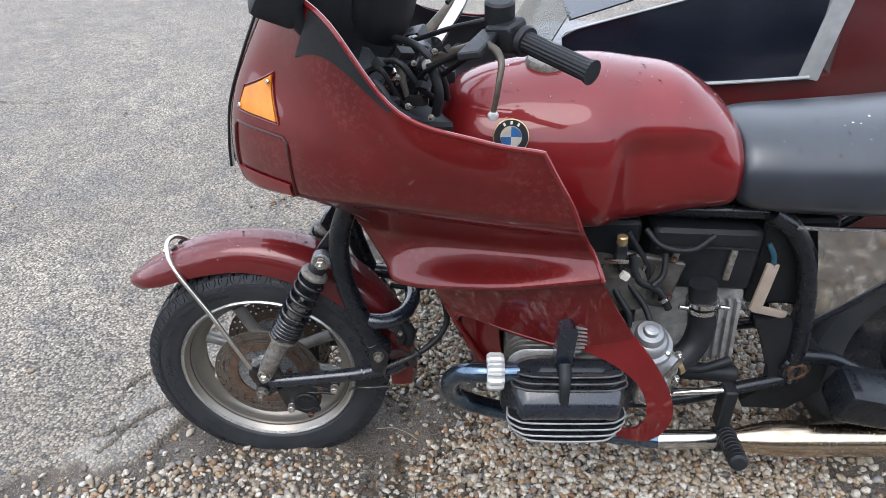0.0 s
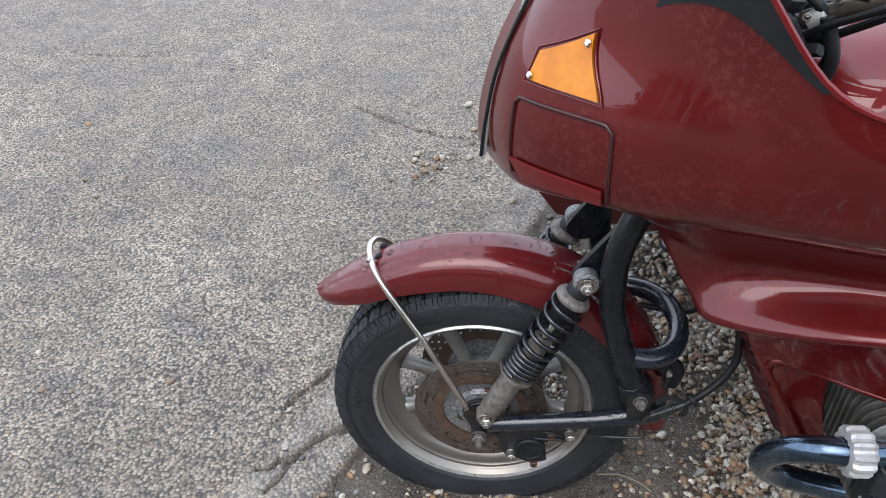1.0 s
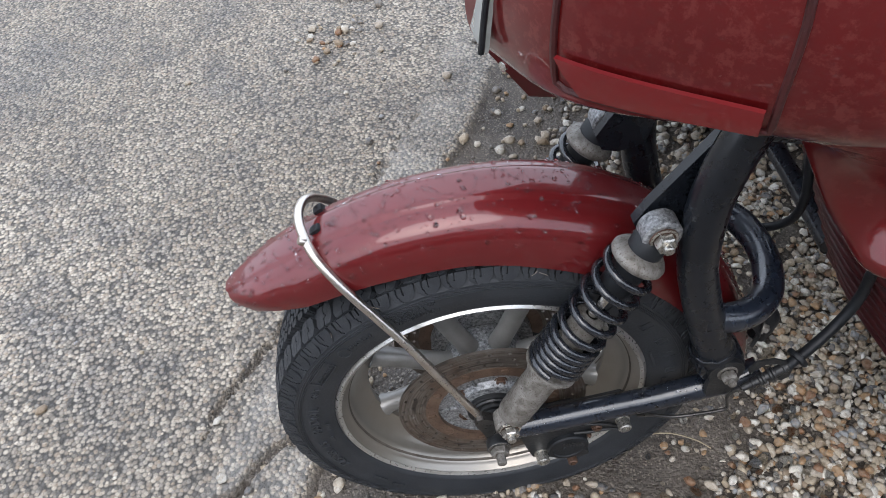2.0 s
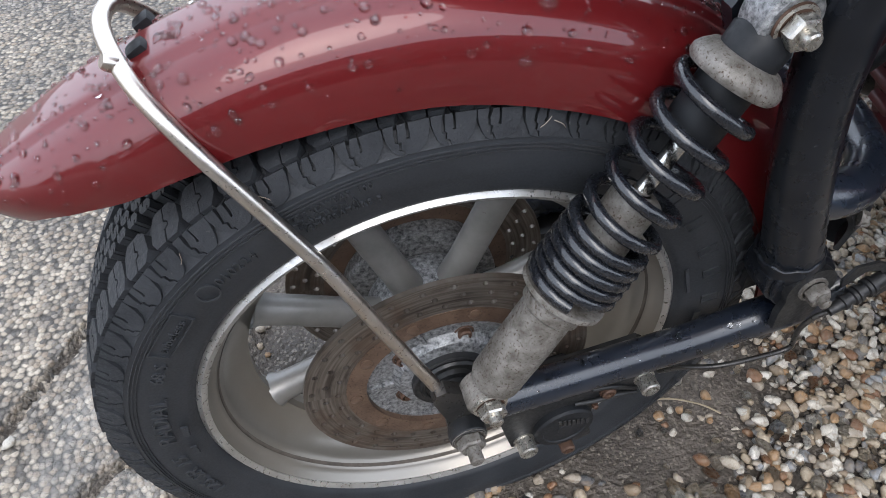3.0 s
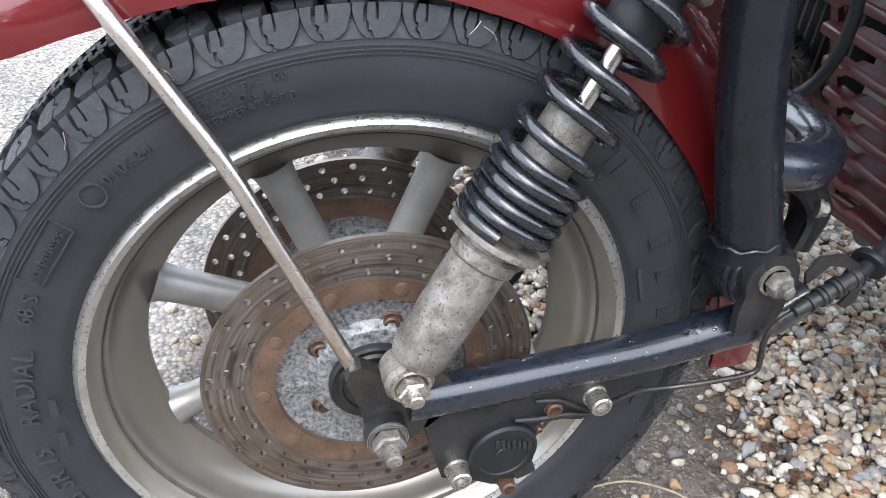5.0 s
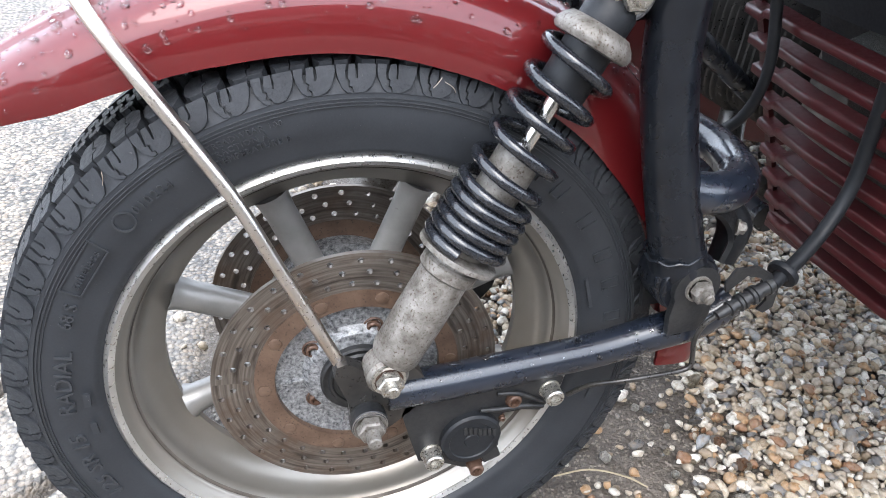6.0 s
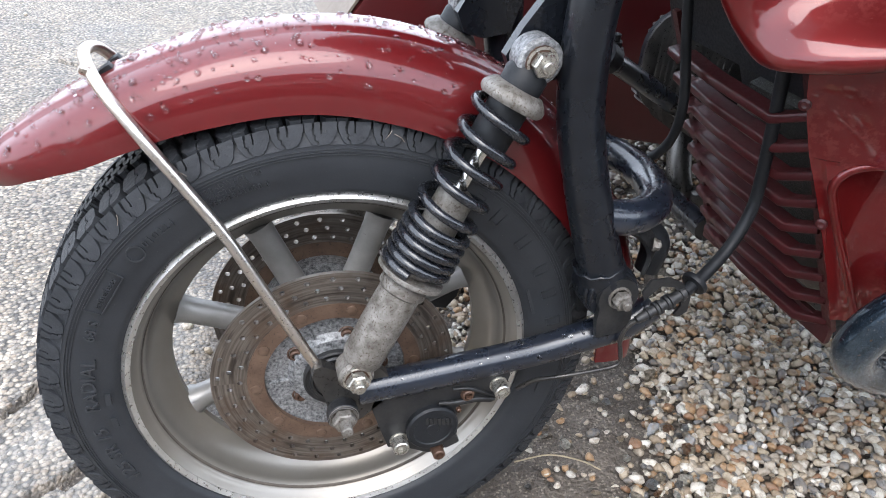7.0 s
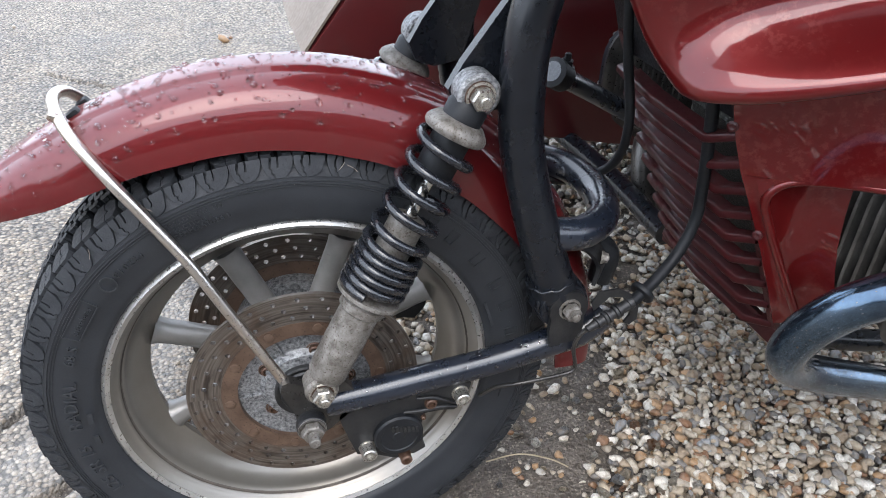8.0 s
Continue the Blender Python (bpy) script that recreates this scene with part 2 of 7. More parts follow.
def disc_material():
    """Worn brake face: concentric grooves round the wheel's axle."""
    m, nt, p = material("worn_brake_disc", 0.4, 0.7)
    c = nt.nodes.new("ShaderNodeTexCoord")
    ln = nt.nodes.new("ShaderNodeVectorMath")
    ln.operation = "LENGTH"
    flat = nt.nodes.new("ShaderNodeVectorMath")
    flat.operation = "MULTIPLY"
    flat.inputs[1].default_value = (1, 0, 1)
    nt.links.new(c.outputs["Object"], flat.inputs[0])
    nt.links.new(flat.outputs[0], ln.inputs[0])
    part_xyz = nt.nodes.new("ShaderNodeSeparateXYZ")
    nt.links.new(c.outputs["Object"], part_xyz.inputs[0])
    turn = nt.nodes.new("ShaderNodeMath")
    turn.operation = "ARCTAN2"
    nt.links.new(part_xyz.outputs["Z"], turn.inputs[0])
    nt.links.new(part_xyz.outputs["X"], turn.inputs[1])
    polar = nt.nodes.new("ShaderNodeCombineXYZ")
    nt.links.new(ln.outputs["Value"], polar.inputs["X"])
    nt.links.new(turn.outputs[0], polar.inputs["Y"])

    def streaks(along, around, detail):
        k = nt.nodes.new("ShaderNodeVectorMath")
        k.operation = "MULTIPLY"
        k.inputs[1].default_value = (along, around, 1)
        nt.links.new(polar.outputs[0], k.inputs[0])
        g = nt.nodes.new("ShaderNodeTexNoise")
        g.inputs["Scale"].default_value, g.inputs["Detail"].default_value = 1.0, detail
        nt.links.new(k.outputs[0], g.inputs["Vector"])
        return g
    g, smear = streaks(420, 1.6, 5), streaks(110, 2.2, 4)
    n = tex(nt, "ShaderNodeTexNoise", 26, 6)
    col = ramp(nt, g.outputs["Fac"], [(0.30, (0.085, 0.068, 0.056)), (0.70, (0.250, 0.222, 0.195))]).outputs["Color"]
    f = grey_ramp(nt, n.outputs["Fac"], 0.46, 0.66, 0, 0.7)
    col = mix(nt, f.outputs["Color"], col, (0.115, 0.073, 0.049))
    f = grey_ramp(nt, smear.outputs["Fac"], 0.54, 0.70, 0, 0.85)
    col = mix(nt, f.outputs["Color"], col, (0.045, 0.036, 0.031))
    nt.links.new(col, p.inputs["Base Color"])
    nt.links.new(grey_ramp(nt, n.outputs["Fac"], 0.35, 0.65, 0.32, 0.55).outputs["Color"], p.inputs["Roughness"])
    bump(nt, p, g.outputs["Fac"], 0.5, 0.0006)
    return m


DISC = disc_material()


def clear_material(name, colour, rough, ior):
    m, nt, p = material(name, rough, 0, 0, 0.05, ior)
    p.inputs["Base Color"].default_value = (*colour, 1)
    p.inputs["Transmission Weight"].default_value = 1.0
    return m


WATER = clear_material("rain_water", (1, 1, 1), 0.0, 1.33)
HAZY = surface("hazy_lamp_glass", (0.26, 0.28, 0.27), (0.36, 0.38, 0.37), 9, 200, (0.15, 0.25), 0, 1.0, 0.03, 0.02)
PLEXI = clear_material("tinted_screen", (0.55, 0.57, 0.56), 0.15, 1.1)

STONES = [(0.0, (0.372, 0.305, 0.220)), (0.13, (0.560, 0.516, 0.443)), (0.24, (0.246, 0.184, 0.122)), (0.34, (0.099, 0.097, 0.097)), (0.41, (0.351, 0.301, 0.239)), (0.52, (0.194, 0.097, 0.049)), (0.58, (0.467, 0.442, 0.389)),
          (0.67, (0.156, 0.145, 0.134)), (0.74, (0.317, 0.195, 0.102)), (0.82, (0.414, 0.358, 0.284)), (0.91, (0.229, 0.232, 0.236)), (0.95, (0.624, 0.589, 0.528))]


def pebble_material(name, per_island):
    m, nt, p = material(name, 0.45, 0, 0.0)
    if per_island:
        pick = nt.nodes.new("ShaderNodeNewGeometry").outputs["Random Per Island"]
    else:
        pick = nt.nodes.new("ShaderNodeObjectInfo").outputs["Random"]
    r = ramp(nt, pick, STONES)
    r.color_ramp.interpolation = "CONSTANT"
    unit = 1.0 if per_island else 0.011
    veins, grain = tex(nt, "ShaderNodeTexNoise", 150 * unit, 6), tex(nt, "ShaderNodeTexNoise", 620 * unit, 4)
    col = mix(nt, grey_ramp(nt, veins.outputs["Fac"], 0.46, 0.64, 0, 0.6).outputs["Color"], r.outputs["Color"], (0.22, 0.165, 0.11))
    col = mix(nt, grey_ramp(nt, grain.outputs["Fac"], 0.55, 0.72, 0, 0.5).outputs["Color"], col, (0.14, 0.125, 0.11))
    nt.links.new(col, p.inputs["Base Color"])
    nt.links.new(grey_ramp(nt, veins.outputs["Fac"], 0.35, 0.65, 0.22, 0.55).outputs["Color"], p.inputs["Roughness"])
    bump(nt, p, veins.outputs["Fac"], 0.9, 0.003 / unit)
    return m


PEBBLE, PEBBLES = pebble_material("pebble", False), pebble_material("pebbles", True)


def ground_material():
    """Wet old asphalt with its chippings, a bleached broken edge, and earth where the gravel lies; 'soil' and 'worn' are laid on the sheet."""
    m, nt, p = material("asphalt_and_earth", 0.5)
    pos = nt.nodes.new("ShaderNodeNewGeometry").outputs["Position"]

    def at(kind, scale, detail=4):
        n = nt.nodes.new(kind)
        n.inputs["Scale"].default_value = scale
        if kind == "ShaderNodeTexNoise":
            n.inputs["Detail"].default_value = detail
        nt.links.new(pos, n.inputs["Vector"])
        return n
    chips, chips2 = at("ShaderNodeTexVoronoi", 142), at("ShaderNodeTexVoronoi", 70)
    patch, mid, fine = at("ShaderNodeTexNoise", 1.1, 6), at("ShaderNodeTexNoise", 9, 6), at("ShaderNodeTexNoise", 320, 4)
    stone = ramp(nt, chips.outputs["Color"], [(0.18, (0.085, 0.083, 0.082)), (0.32, (0.175, 0.166, 0.152)), (0.44, (0.250, 0.214, 0.176)), (0.54, (0.205, 0.200, 0.193)), (0.66, (0.295, 0.272, 0.240)), (0.84, (0.385, 0.366, 0.332))])
    tar = grey_ramp(nt, chips.outputs["Distance"], 0.44, 0.80, 0, 1)
    col = mix(nt, tar.outputs["Color"], stone.outputs["Color"], (0.040, 0.0378, 0.0355))
    big = grey_ramp(nt, chips2.outputs["Distance"], 0.12, 0.2, 1, 0)
    col = mix(nt, mix(nt, 1.0, big.outputs["Color"], grey_ramp(nt, chips2.outputs["Color"], 0.72, 0.78, 0, 1).outputs["Color"], "MULTIPLY"), col, (0.40, 0.37, 0.32))
    tone = ramp(nt, patch.outputs["Fac"], [(0.34, (0.86, 0.81, 0.75)), (0.44, (0.98, 0.90, 0.80)), (0.54, (1.08, 1.01, 0.92)), (0.64, (1.24, 1.17, 1.08))])
    col = mix(nt, 1.0, col, tone.outputs["Color"], "MULTIPLY")
    tone2 = ramp(nt, mid.outputs["Fac"], [(0.3, (0.76, 0.77, 0.80)), (0.5, (1.02, 1.0, 0.97)), (0.7, (1.20, 1.18, 1.14))])
    col = mix(nt, 1.0, col, tone2.outputs["Color"], "MULTIPLY")
    worn = nt.nodes.new("ShaderNodeAttribute")
    worn.attribute_name = "worn"
    wf = nt.nodes.new("ShaderNodeMath")
    wf.operation = "MULTIPLY"
    nt.links.new(worn.outputs["Fac"], wf.inputs[0])
    nt.links.new(grey_ramp(nt, mid.outputs["Fac"], 0.36, 0.6, 0.15, 1.0).outputs["Color"], wf.inputs[1])
    col = mix(nt, wf.outputs[0], col, mix(nt, 0.30, col, (0.34, 0.330, 0.312)))
    soil = nt.nodes.new("ShaderNodeAttribute")
    soil.attribute_name = "soil"
    earth = ramp(nt, mid.outputs["Fac"], [(0.3, (0.045, 0.037, 0.030)), (0.7, (0.115, 0.095, 0.077))])
    grit = at("ShaderNodeTexVoronoi", 330)
    earth = mix(nt, grey_ramp(nt, grit.outputs["Color"], 0.68, 0.8, 0, 0.8).outputs["Color"], earth.outputs["Color"], (0.22, 0.19, 0.155))
    col = mix(nt, soil.outputs["Fac"], col, earth)
    nt.links.new(col, p.inputs["Base Color"])
    rr = grey_ramp(nt, patch.outputs["Fac"], 0.3, 0.7, 0.42, 0.68)
    nt.links.new(rr.outputs["Color"], p.inputs["Roughness"])
    h = mix(nt, 0.35, chips.outputs["Distance"], fine.outputs["Fac"])
    h = mix(nt, soil.outputs["Fac"], h, at("ShaderNodeTexNoise", 150, 8).outputs["Fac"])
    inv = nt.nodes.new("ShaderNodeInvert")
    nt.links.new(h, inv.inputs["Color"])
    bump(nt, p, inv.outputs["Color"], 1.0, 0.0080)
    return m


GROUND = ground_material()

# ---------------------------------------------------------------- building helpers


def thing(name, place, label, category, group="", kind=""):
    ob = new(name)
    ob.location = place
    ob.empty_display_size = 0.1
    return tagged(ob, label, category, group, kind)


def hang(ob, parent):
    """Keeps ob's world place and makes it a child."""
    ob.parent = parent
    top = parent
    while top.parent:
        top = top.parent
    at = Matrix.Translation(top.location)
    if parent is top:
        ob.matrix_parent_inverse = at.inverted()
    else:
        ob.matrix_parent_inverse = parent.matrix_basis.inverted()
    return ob


def link_mesh(name, bm, mat, smooth=True, sharp=40):
    me = bpy.data.meshes.new(name)
    bm.normal_update()
    bm.to_mesh(me)
    bm.free()
    me.materials.append(mat)
    if smooth:
        me.polygons.foreach_set("use_smooth", [True] * len(me.polygons))
        me.set_sharp_from_angle(angle=radians(sharp))
    return me


def part(name, bm, mat, parent, label="", m=None, smooth=True, sharp=40):
    ob = new(name, link_mesh(name, bm, mat, smooth, sharp))
    if m is not None:
        ob.matrix_basis = m
    if parent:
        hang(ob, parent)
    return tagged(ob, label)


def again(ob, m, parent):
    """One more of a part, sharing its mesh."""
    o = new(ob.name.split(".")[0], ob.data)
    o.matrix_basis = m
    return hang(o, parent)


def spline(pts, n=8, closed=False):
    """A smooth run through the points."""
    p = [Vector(q) for q in pts]
    out, k = [], len(p)
    for i in range(k if closed else k - 1):
        a = p[(i - 1) % k] if closed or i else p[0] * 2 - p[1]
        b, c = p[i], p[(i + 1) % k]
        d = p[(i + 2) % k] if closed or i + 2 < k else p[-1] * 2 - p[-2]
        for j in range(n):
            t = j / n
            out.append(0.5 * ((2 * b) + (c - a) * t + (2 * a - 5 * b + 4 * c - d) * t * t + (3 * b - a - 3 * c + d) * t ** 3))
    if not closed:
        out.append(p[-1])
    return out


def tube(pts, r, seg=12, smooth=8, closed=False, bm=None, caps=True):
    """A round bar along the points; r is a radius or one per given point."""
    bm = bm or bmesh.new()
    path = spline(pts, smooth, closed) if smooth > 1 else [Vector(q) for q in pts]
    k = len(path)
    radii = [r] * k if not isinstance(r, (list, tuple)) else [float(np.interp(i / (k - 1) * (len(r) - 1), range(len(r)), r)) for i in range(k)]
    rings, up = [], None
    for i, c in enumerate(path):
        a = path[i - 1] if i or closed else path[i]
        b = path[(i + 1) % k] if i < k - 1 or closed else path[i]
        d = (b - a).normalized()
        if up is None:
            up = d.orthogonal().normalized()
        up = (up - d * up.dot(d)).normalized()
        side = d.cross(up)
        rings.append([bm.verts.new(c + (up * math.cos(s) + side * math.sin(s)) * radii[i]) for s in (2 * math.pi * j / seg for j in range(seg))])
    for i in range(k if closed else k - 1):
        a, b = rings[i], rings[(i + 1) % k]
        for j in range(seg):
            bm.faces.new((a[j], a[(j + 1) % seg], b[(j + 1) % seg], b[j]))
    if caps and not closed:
        bm.faces.new(list(reversed(rings[0])))
        bm.faces.new(rings[-1])
    return bm


def lathe(profile, seg=32, bm=None, m=None, closed=False):
    """Turns (radius, along) pairs round the y axis."""
    bm = bm or bmesh.new()
    m = m or Matrix.Identity(4)
    rings = []
    for r, y in profile:
        if r < 1e-6:
            rings.append([bm.verts.new(m @ Vector((0, y, 0)))])
        else:
            rings.append([bm.verts.new(m @ Vector((r * math.cos(a), y, r * math.sin(a)))) for a in (2 * math.pi * j / seg for j in range(seg))])
    pairs = list(zip(rings, rings[1:])) + ([(rings[-1], rings[0])] if closed else [])
    for a, b in pairs:
        for j in range(seg):
            k = (j + 1) % seg
            if len(a) == 1 and len(b) > 1:
                bm.faces.new((a[0], b[k], b[j]))
            elif len(b) == 1 and len(a) > 1:
                bm.faces.new((a[j], a[k], b[0]))
            elif len(a) > 1:
                bm.faces.new((a[j], a[k], b[k], b[j]))
    return bm


def aim(a, b):
    """A pose at a whose y axis points to b."""
    a, b = Vector(a), Vector(b)
    return Matrix.Translation(a) @ (b - a).to_track_quat("Y", "Z").to_matrix().to_4x4()


def rod(a, b, r, seg=20, bm=None, bevel=0.0):
    """A round bar from a to b with rounded rims."""
    n = (Vector(b) - Vector(a)).length
    e = bevel or min(r * 0.2, n * 0.2)
    return lathe([(0, 0), (r - e, 0), (r, e), (r, n - e), (r - e, n), (0, n)], seg, bm, aim(a, b))


def block(size, m=None, bevel=0.003, bm=None, segs=2):
    """A box with rounded edges, centred on m."""
    b = bmesh.new()
    bmesh.ops.create_cube(b, size=1.0, matrix=Matrix.Diagonal((*size, 1)))
    if bevel:
        bmesh.ops.bevel(b, geom=b.edges[:] + b.verts[:], offset=bevel, segments=segs, profile=0.7, affect="EDGES")
    b.transform(m or Matrix.Identity(4))
    if bm is None:
        return b
    me = bpy.data.meshes.new("tmp")
    b.to_mesh(me)
    b.free()
    bm.from_mesh(me)
    bpy.data.meshes.remove(me)
    return bm


def plate(outline, y0, y1, bevel=0.002, holes=()):
    """A plate in the x-z plane from y0 to y1, with round holes (x, z, r)."""
    bm = bmesh.new()
    edges = []

    def loop(points):
        vs = [bm.verts.new((x, y0, z)) for x, z in points]
        edges.extend(bm.edges.new((vs[i], vs[(i + 1) % len(vs)])) for i in range(len(vs)))
    loop(outline)
    for x, z, r, n in holes:
        loop([(x + r * math.cos(2 * math.pi * i / n), z + r * math.sin(2 * math.pi * i / n)) for i in range(n)])
    bmesh.ops.triangle_fill(bm, use_beauty=True, edges=edges)
    ext = bmesh.ops.extrude_face_region(bm, geom=bm.faces[:])
    for v in (g for g in ext["geom"] if isinstance(g, bmesh.types.BMVert)):
        v.co.y = y1
    bmesh.ops.recalc_face_normals(bm, faces=bm.faces[:])
    return bm


def sheet(rows, thick=0.004, nu=6, nv=6, closed=False):
    """A smooth skin through rows of points, with thickness."""
    fine_rows = [spline(r, nu) for r in rows]
    cols = [spline(c, nv) for c in zip(*fine_rows)]
    bm = bmesh.new()
    vs = [[bm.verts.new(p) for p in c] for c in cols]
    for i in range(len(vs) - 1):
        for j in range(len(vs[0]) - 1):
            bm.faces.new((vs[i][j], vs[i][j + 1], vs[i + 1][j + 1], vs[i + 1][j]))
    if thick:
        bmesh.ops.recalc_face_normals(bm, faces=bm.faces[:])
        bmesh.ops.solidify(bm, geom=bm.faces[:], thickness=thick)
    return bm


def ring(n, r, start=0.0):
    return [(r * math.cos(start + 2 * math.pi * i / n), r * math.sin(start + 2 * math.pi * i / n)) for i in range(n)]


def hex_bolt(r=0.008, h=0.007, stub=0.006):
    """A hexagon nut with washer and threaded end, pointing along -y."""
    bm = lathe([(0, 0.001), (r * 1.45, 0.001), (r * 1.45, -0.0015), (r * 1.2, -0.0015)], 20)
    b2 = [(r * 1.12, -0.0015), (r * 1.15, -0.0025), (r * 1.15, -h), (r * 1.0, -h - 0.0015), (r * 0.62, -h - 0.0015)]
    lathe(b2, 6, bm)
    s = r * 0.58
    lathe([(s, -h), (s, -h - stub + 0.001), (s - 0.0012, -h - stub), (0, -h - stub)], 14, bm)
    return bm


def cap_screw(r=0.008, h=0.010):
    """A round-headed socket screw pointing along -y."""
    bm = lathe([(r * 1.15, 0.003), (r * 1.15, -0.001), (r, -0.001), (r, -h + 0.0012), (r - 0.0012, -h), (r * 0.62, -h)], 20)
    lathe([(r * 0.62, -h), (r * 0.55, -h + 0.004), (0, -h + 0.004)], 6, bm)
    return bm

# ---------------------------------------------------------------- ground


def step01(v, a, b):
    t = np.clip((v - a) / (b - a), 0, 1)
    return t * t * (3 - 2 * t)


def wobble(x, y, s, seed):
    """Smooth noise over the plan, about -1 to 1."""
    return (np.sin(x * s * 1.7 + seed) * np.cos(y * s * 1.3 - seed * 2.1) + 0.5 * np.sin(x * s * 3.9 - y * s * 2.7 + seed * 3.3) + 0.25 * np.cos(x * s * 8.3 + y * s * 7.1 + seed)) / 1.4


def edge_of(x, y):
    """Signed distance from the asphalt's broken edge: above 0 lies earth and gravel."""
    d = (x + 0.285 - 0.47 * y) * 0.905
    near = (-0.13 + 0.24 * (x + 0.4)) - y
    d = np.maximum(d, near)
    d = d + 0.16 * wobble(x, y, 1.3, 2.0) * step01(np.hypot(x - 0.2, y), 1.0, 2.4) * step01(-y, 0.1, 0.6)
    return d + 0.020 * wobble(x, y, 9, 1.0) + 0.007 * wobble(x, y, 37, 4.0)


def line_dist(x, y, pts):
    best = np.full_like(x, 9.0)
    for (ax, ay), (bx, by) in zip(pts, pts[1:]):
        dx, dy = bx - ax, by - ay
        t = np.clip(((x - ax) * dx + (y - ay) * dy) / (dx * dx + dy * dy), 0, 1)
        best = np.minimum(best, np.hypot(x - ax - t * dx, y - ay - t * dy))
    return best


CRACKS = [
    ([(-0.44, -0.10), (-0.40, 0.00), (-0.355, 0.045), (-0.30, 0.075), (-0.25, 0.15)], 0.008),
    ([(-0.47, 0.08), (-0.44, 0.16), (-0.38, 0.24), (-0.30, 0.35), (-0.17, 0.60), (0.0, 0.92)], 0.0026),
    ([(-1.94, 2.22), (-1.72, 2.19), (-1.50, 2.20)], 0.005),
    ([(-0.52, 1.70), (-0.35, 1.57), (-0.16, 1.47), (-0.02, 1.46)], 0.0055),
    ([(-0.40, 0.0), (-0.43, -0.02), (-0.47, -0.05)], 0.005),
]


def ground_height(x, y):
    d = edge_of(x, y)
    soil = step01(d, -0.012, 0.02)
    z = 0.040 + 0.0025 * wobble(x, y, 3.0, 2.0)
    bed = 0.028 + 0.030 * step01(x, 0.30, 0.75) + 0.006 * wobble(x, y, 7.0, 5.0)
    bed = bed - 0.026 * np.exp(-((x - 0.02) / 0.24) ** 2 - ((y - 0.0) / 0.12) ** 2)
    z = z * (1 - soil) + bed * soil
    for pts, w in CRACKS:
        jx, jy = x + 0.010 * wobble(x, y, 45, 3.0), y + 0.010 * wobble(x, y, 51, 6.0)
        z = z - 0.014 * (1 - soil) * (1 - step01(line_dist(jx, jy, pts), w * 0.5, w * 1.4))
    return z


def ground_sheet():
    fx = np.concatenate([-np.geomspace(400, 2.4, 26), np.arange(-2.3, -0.76, 0.016), np.arange(-0.75, -0.52, 0.0085), np.arange(-0.52, -0.16, 0.0045), np.arange(-0.155, 0.45, 0.0085), np.arange(0.46, 2.3, 0.025), np.geomspace(2.4, 400, 26)])
    fy = np.concatenate([-np.geomspace(400, 1.6, 26), np.arange(-1.5, -0.42, 0.03), np.arange(-0.40, -0.16, 0.0085), np.arange(-0.16, 0.42, 0.0045), np.arange(0.4245, 1.25, 0.0085), np.arange(1.26, 2.4, 0.011), np.arange(2.42, 4.4, 0.03), np.geomspace(4.5, 400, 24)])
    X, Y = np.meshgrid(fx, fy)
    near = np.exp(-(np.maximum(np.hypot(X, Y) - 5, 0) / 4) ** 2)
    Z = ground_height(X, Y) * near + 0.035 * (1 - near)
    nx, ny = len(fx), len(fy)
    co = np.stack([X, Y, Z], -1).reshape(-1, 3)
    i = np.arange(nx * ny).reshape(ny, nx)
    faces = np.stack([i[:-1, :-1], i[:-1, 1:], i[1:, 1:], i[1:, :-1]], -1).reshape(-1, 4)
    me = bpy.data.meshes.new("ground")
    me.from_pydata(co.tolist(), [], faces.tolist())
    d = edge_of(X, Y)
    far = step01(np.hypot(X - 0.5, Y), 3.0, 4.5)
    soil = step01(d, -0.012, 0.012) * (1 - far)
    for pts, w in CRACKS:
        jx, jy = X + 0.010 * wobble(X, Y, 45, 3.0), Y + 0.010 * wobble(X, Y, 51, 6.0)
        soil = np.maximum(soil, 1.0 * (1 - step01(line_dist(jx, jy, pts), w * 0.5, w * 1.3)))
    strip = (X + 0.285 - 0.47 * Y) * 0.905 + 0.02 * wobble(X, Y, 9, 1.0)
    worn = (1 - step01(np.abs(strip + 0.085), 0.05, 0.085)) * step01(Y, -0.25, -0.05) * (1 - step01(Y, 1.1, 1.4))
    for name, arr in (("soil", soil), ("worn", worn)):
        me.attributes.new(name, "FLOAT", "POINT").data.foreach_set("value", arr.reshape(-1).astype(np.float32))
    me.polygons.foreach_set("use_smooth", [True] * len(me.polygons))
    me.materials.append(GROUND)
    ob = new("ground", me)
    return tagged(ob, "damp cracked grey asphalt with bare earth beside it", "ground", kind="structure")


ground = ground_sheet()

# ---------------------------------------------------------------- motorcycle
bike = thing("motorcycle", (0.72, 0.0, 0.03), "burgundy touring motorcycle with fairing, parked on gravel", "motorcycle")
WHEEL = pose(0.0, 0.005, 0.265, 0, 0, -2.2)


